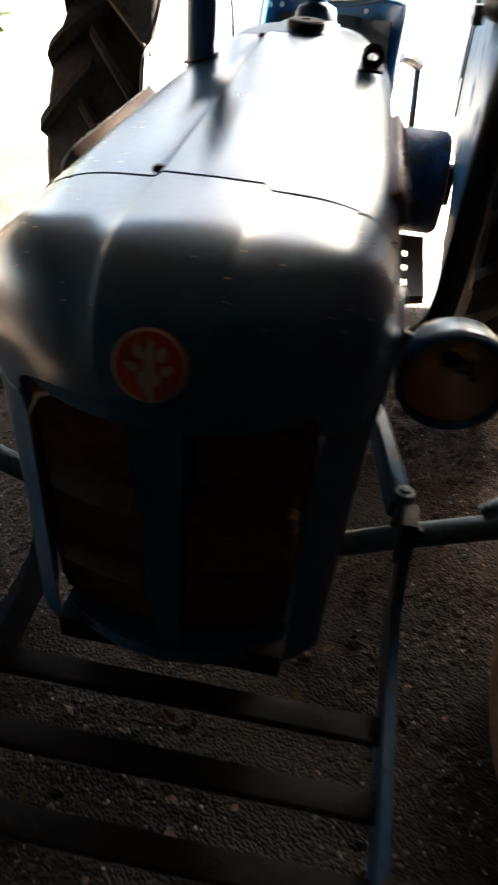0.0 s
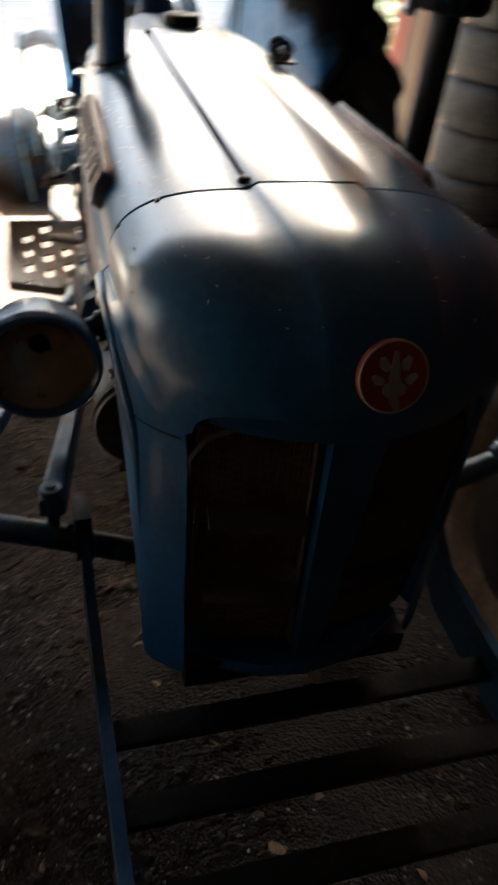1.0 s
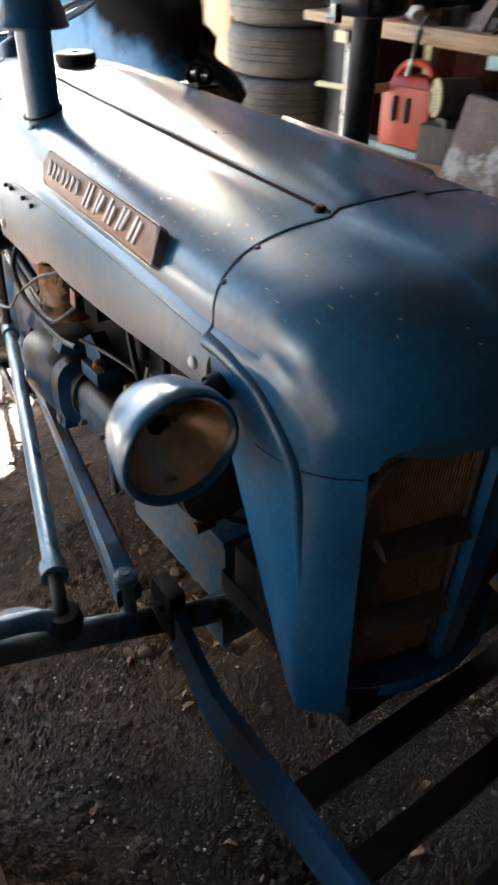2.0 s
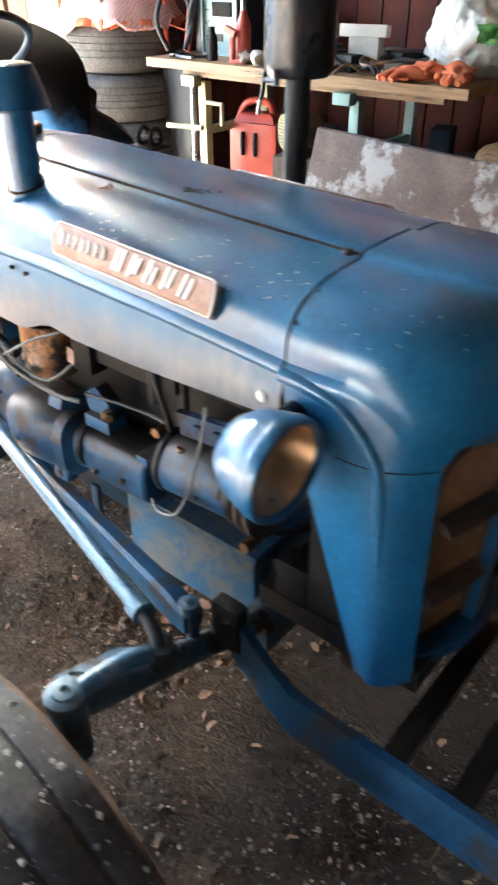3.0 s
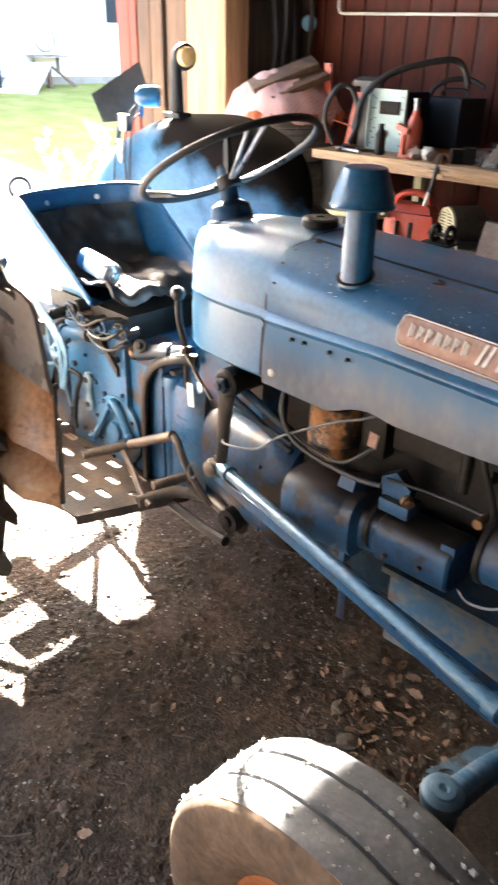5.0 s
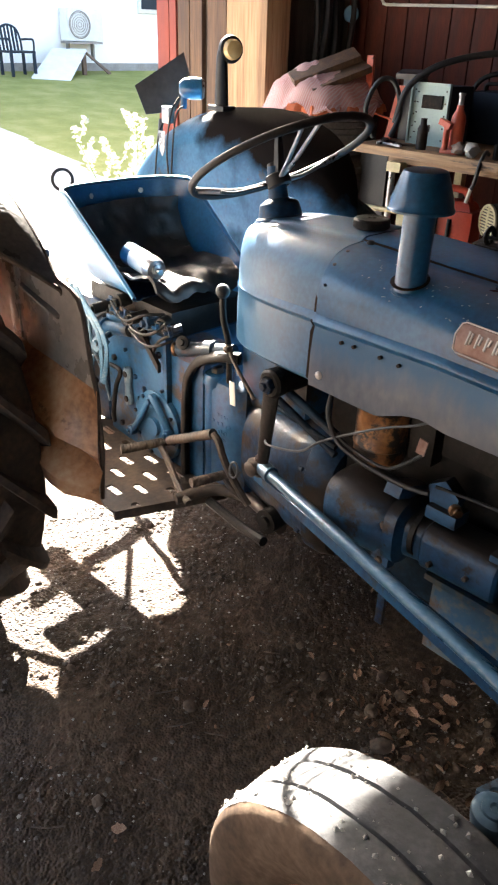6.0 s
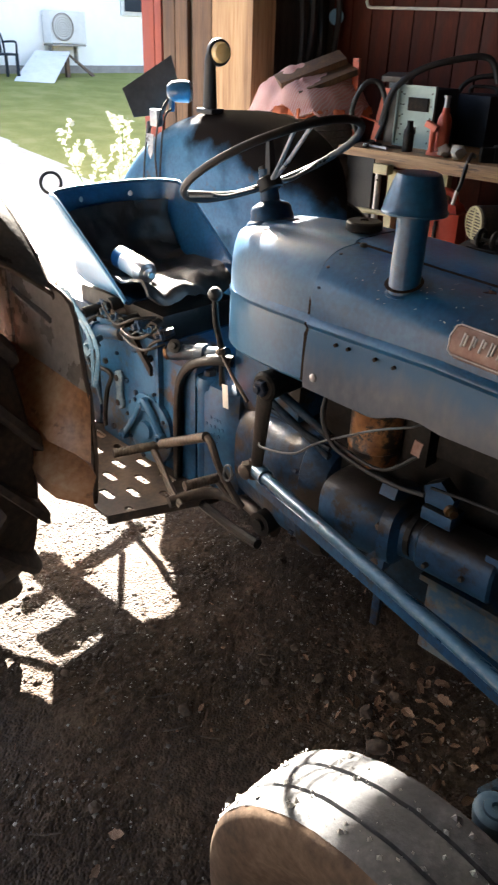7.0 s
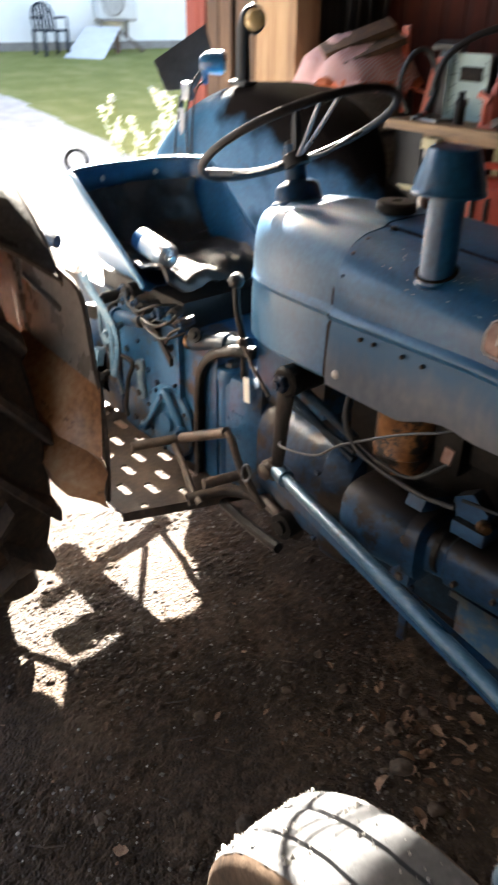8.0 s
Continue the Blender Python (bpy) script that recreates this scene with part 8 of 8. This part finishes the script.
for dx in (-0.24, 0.24):
    for dy in (-0.22, 0.22):
        bm = B()
        box(bm, (dx, dy, 0.21), (0.05, 0.05, 0.42), bevel=0.005)
        part("leg", bm, M["navy"], chair)
bm = B()
box(bm, (0, 0, 0.43), (0.54, 0.5, 0.04), bevel=0.01)
part("seat", bm, M["navy"], chair)
for k in range(5):
    bm = B()
    dx = -0.15 + 0.075 * k
    box(bm, (dx, 0.26, 0.665 - 0.9 * dx * dx), (0.042, 0.022, 0.44 - 1.8 * dx * dx), rot=(-10, 0, 0), bevel=0.005)
    part("back_slat", bm, M["navy"], chair)
bm = B()
tube(bm, spline([(-0.22, 0.22, 0.42), (-0.23, 0.26, 0.62), (-0.17, 0.295, 0.82), (0, 0.305, 0.89), (0.17, 0.295, 0.82), (0.23, 0.26, 0.62), (0.22, 0.22, 0.42)], 6), 0.022, 8)
part("back_hoop", bm, M["navy"], chair)
for dx in (-0.25, 0.25):
    bm = B()
    tube(bm, spline([(dx, 0.26, 0.64), (dx * 1.04, 0.0, 0.65), (dx, -0.22, 0.63), (dx * 0.96, -0.23, 0.44)], 6), 0.020, 8)
    part("armrest", bm, M["navy"], chair)
# pale weeds outside the door
random.seed(5)
for k, (x, y, h, lx) in enumerate(((2.14, 5.55, 0.92, -0.32), (2.24, 5.45, 0.74, -0.14), (2.40, 5.60, 0.98, 0.04), (2.34, 5.50, 0.80, 0.12), (2.30, 5.50, 0.62, 0.02))):
    weed = holder("weed", "tall pale flowering weed by the doorway", "plant", (x, y, 0.04), "weeds by the doorway")
    bm = B()
    pth = spline([(0, 0, -0.06), (lx * 0.3, 0, h * 0.4), (lx * 0.7, 0.03, h * 0.75), (lx, 0.05, h)], 6)
    tube(bm, pth, [0.007 - 0.005 * i / len(pth) for i in range(len(pth))], 6)
    part("stem", bm, M["greenleaf"], weed)
    bm = B()
    twigs = [pth]
    for i in range(7):
        t = 0.30 + 0.6 * random.random()
        p = pth[int(t * (len(pth) - 1))]
        a = random.random() * 6.283
        l = 0.06 + 0.10 * random.random()
        twigs.append(spline([p, p + Vector((math.cos(a) * l * 0.5, math.sin(a) * l * 0.5, l * 0.6)), p + Vector((math.cos(a) * l * 0.7, math.sin(a) * l * 0.7, l * 1.2))], 5))
        tube(bm, twigs[-1], 0.0022, 4)
    for i in range(300):
        tw = random.choice(twigs[1:] + twigs[:1] * 3)
        p = tw[min(len(tw) - 1, int(random.random() ** 0.6 * len(tw)))]
        a = random.random() * 6.283
        l = 0.020 + 0.030 * random.random() ** 2
        d = Vector((math.cos(a), math.sin(a), -0.2 + 1.1 * random.random())).normalized()
        w = d.orthogonal().normalized() * l * (0.3 + 0.25 * random.random())
        o = p + d * 0.004
        bm.faces.new([bm.verts.new(c) for c in (o, o + d * l * 0.5 + w, o + d * l, o + d * l * 0.5 - w)])
    tagged(part("leaves", bm, M["lightleaf"], weed), kind="stuff")
# pot with a leafy shrub at the far side of the doorway
pot = holder("flower_pot", "pale grey pot with a leafy shrub", "plant pot", (-2.35, 4.15, 0.0))
bm = B()
lathe(bm, [(0, 0), (0.10, 0), (0.14, 0.28), (0.155, 0.29), (0.155, 0.33), (0.14, 0.335), (0.13, 0.29), (0, 0.28)], (0, 0, 0), (0, 0, 1), 28)
part("pot", bm, M["plastic_white"], pot)
bm = B()
random.seed(8)
for s2 in range(22):
    a, hh = random.random() * 6.283, 0.4 + 0.6 * random.random()
    r2 = 0.10 + 0.25 * random.random()
    pth = spline([(0, 0, 0.28), (r2 * 0.4 * math.cos(a), r2 * 0.4 * math.sin(a), 0.28 + hh * 0.6), (r2 * math.cos(a), r2 * math.sin(a), 0.28 + hh)], 6)
    tube(bm, pth, 0.004, 4)
    for i in range(26):
        p = pth[random.randrange(3, len(pth))]
        b2 = random.random() * 6.283
        d = Vector((math.cos(b2), math.sin(b2), random.random() - 0.3)).normalized()
        l = 0.05 + 0.05 * random.random()
        w = d.orthogonal().normalized() * l * 0.3
        bm.faces.new([bm.verts.new(c) for c in (p, p + d * l * 0.5 + w, p + d * l, p + d * l * 0.5 - w)])
tagged(part("shrub", bm, M["greenleaf"], pot), kind="stuff")

# ---- floor litter ----
random.seed(11)


def chip(vl, fl, x, y, s, flat, seed):
    """One small angular stone."""
    b0 = len(vl)
    z0 = ground_height(x, y)
    a0 = random.random() * 6.283
    n = 5
    for ring, (k, zz) in enumerate(((1.0, -0.2), (0.85, 0.45), (0.35, 0.75))):
        for i in range(n):
            a = a0 + 2 * math.pi * i / n + 0.3 * ring
            r = s * k * (0.7 + 0.6 * random.random())
            vl.append((x + r * math.cos(a), y + r * math.sin(a), z0 + s * zz * flat))
    for ring in range(2):
        for i in range(n):
            j = (i + 1) % n
            fl.append((b0 + ring * n + i, b0 + ring * n + j, b0 + (ring + 1) * n + j, b0 + (ring + 1) * n + i))
    fl.append(tuple(b0 + 2 * n + i for i in range(n)))


def scatter(name, count, region, smin, smax, flat, mt, label):
    vl, fl = [], []
    x0, x1, y0, y1 = region
    for i in range(count):
        x, y = x0 + (x1 - x0) * random.random(), y0 + (y1 - y0) * random.random()
        if noise.noise(Vector((x * 3, y * 3, 7))) + 0.25 < random.random() * 0.7 - 0.1:
            continue
        chip(vl, fl, x, y, smin + (smax - smin) * random.random() ** 3, flat, i)
    me = bpy.data.meshes.new(name)
    me.from_pydata(vl, [], fl)
    me.materials.append(mt)
    return tagged(new(name, me), label, "gravel", kind="stuff")


scatter("pale_chips", 8000, (-1.3, 1.0, -0.8, 2.3), 0.0012, 0.0052, 0.6, M["pebble_pale"], "tiny pale chips on the dirt floor")
scatter("gravel", 22000, (-1.5, 1.2, -0.9, 2.6), 0.0018, 0.0088, 0.7, M["pebble"], "small grey pebbles strewn on the dirt floor")
scatter("soil_crumbs", 80000, (-1.4, 0.9, -0.7, 2.4), 0.0020, 0.0090, 0.5, M["dirt"], "dark crumbs of soil on the dirt floor")
scatter("clods", 5200, (-1.4, 0.7, -0.5, 2.2), 0.006, 0.019, 0.6, M["dirt"], "crumbly clods of dark soil on the dirt floor")
scatter("wood_chips", 900, (-1.3, 1.0, -0.8, 1.5), 0.002, 0.008, 0.35, M["leafdry"], "pale wood chips on the dirt floor")
for i in range(64):
    bm = B()
    x, y = random.choice([(-0.35 + 0.5 * random.random(), 0.5 + 1.0 * random.random()), (-0.9 + 1.4 * random.random(), -0.3 + 2.2 * random.random())])
    s = 0.006 + 0.016 * random.random() ** 3
    blob(bm, (x, y, ground_height(x, y) + s * 0.2), (s, s * 0.8, s * 0.6), i, 0.4, 2, random.random() * 3)
    thing("stone", bm, M["pebble_brown"], "rounded brownish stone on the dirt floor", "stone", "stones on the floor")


for x, y, s, a in ((-0.09, 1.02, 0.024, 0.4), (0.02, 1.00, 0.021, 1.3), (-0.16, 0.93, 0.030, 2.2), (-0.55, 1.06, 0.026, 0.9), (-0.98, 1.48, 0.030, 1.9)):
    bm = B()
    blob(bm, (x, y, ground_height(x, y) + s * 0.25), (s, s * 0.75, s * 0.6), a * 9, 0.35, 3, a)
    thing("stone", bm, M["pebble_brown"], "large rounded brownish stone half sunk in the dirt", "stone", "stones on the floor")


def leaf_mesh(k):
    """A dry leaf, torn at its edges and bent along and across."""
    bm = B()
    random.seed(400 + k)
    n, bend, roll, tear = 8, random.uniform(-1.2, 1.4), random.uniform(-0.9, 0.9), random.random() * 6
    grid = []
    for i in range(n + 1):
        t = i / n
        wl_, wr_ = [0.34 * math.sin(math.pi * (0.04 + 0.92 * t)) ** (0.5 + 0.3 * (k % 3)) * (0.75 + 0.35 * noise.noise(Vector((t * 5 + tear, e * 4, k)))) for e in (0, 1)]
        row = []
        for e in (-1, -0.5, 0, 0.5, 1):
            w = (wl_ if e < 0 else wr_) * e
            row.append(bm.verts.new((t - 0.5 + 0.04 * noise.noise(Vector((t * 6, e * 3, k + 0.5))), w, 0.10 + bend * (t - 0.5) ** 2 * 0.6 + roll * w * t + 0.9 * abs(w) * (0.3 + 0.3 * math.sin(k)) + 0.07 * noise.noise(Vector((t * 4, e * 2, k * 3))))))
        grid.append(row)
    for i in range(n):
        for j in range(4):
            if (i + 3 * j + k) % 23 == 0:
                continue
            bm.faces.new((grid[i][j], grid[i][j + 1], grid[i + 1][j + 1], grid[i + 1][j]))
    return mesh_of("leaf", bm, M["leafdry"])


leaf_kinds = [leaf_mesh(k) for k in range(9)]
random.seed(21)
for i in range(230):
    if i < 120:
        x, y = random.gauss(-0.06, 0.13), random.gauss(0.94, 0.13)
    elif i < 160:
        x, y = random.gauss(0.0, 0.35), random.gauss(0.25, 0.35)
    else:
        x, y = -1.0 + 1.6 * random.random(), -0.4 + 2.4 * random.random()
    lf = tagged(new("dry_leaf", leaf_kinds[i % 9]), "dry curled brown leaf on the dirt floor", "leaf", "fallen leaves")
    s = (0.017 if i < 120 else 0.012) + 0.034 * random.random() ** 1.8
    lf.matrix_basis = Matrix.Translation((x, y, ground_height(x, y) + 0.004)) @ Euler((random.gauss(0, 0.55), random.gauss(0, 0.55), random.random() * 6.28)).to_matrix().to_4x4() @ Matrix.Diagonal((s, s, s, 1))
for i in range(22):
    bm = B()
    x, y, a, l = -1.2 + 1.2 * random.random(), -0.3 + 1.9 * random.random(), random.random() * 6.28, 0.03 + 0.05 * random.random()
    z = ground_height(x, y) + 0.006
    tube(bm, [(x, y, z), (x + l * 0.5 * math.cos(a), y + l * 0.5 * math.sin(a), z + 0.004), (x + l * math.cos(a + 0.2), y + l * math.sin(a + 0.2), z)], 0.002, 6)
    thing("twig", bm, M["brown_iron"], "short dry twig on the dirt floor", "twig", "twigs on the floor")

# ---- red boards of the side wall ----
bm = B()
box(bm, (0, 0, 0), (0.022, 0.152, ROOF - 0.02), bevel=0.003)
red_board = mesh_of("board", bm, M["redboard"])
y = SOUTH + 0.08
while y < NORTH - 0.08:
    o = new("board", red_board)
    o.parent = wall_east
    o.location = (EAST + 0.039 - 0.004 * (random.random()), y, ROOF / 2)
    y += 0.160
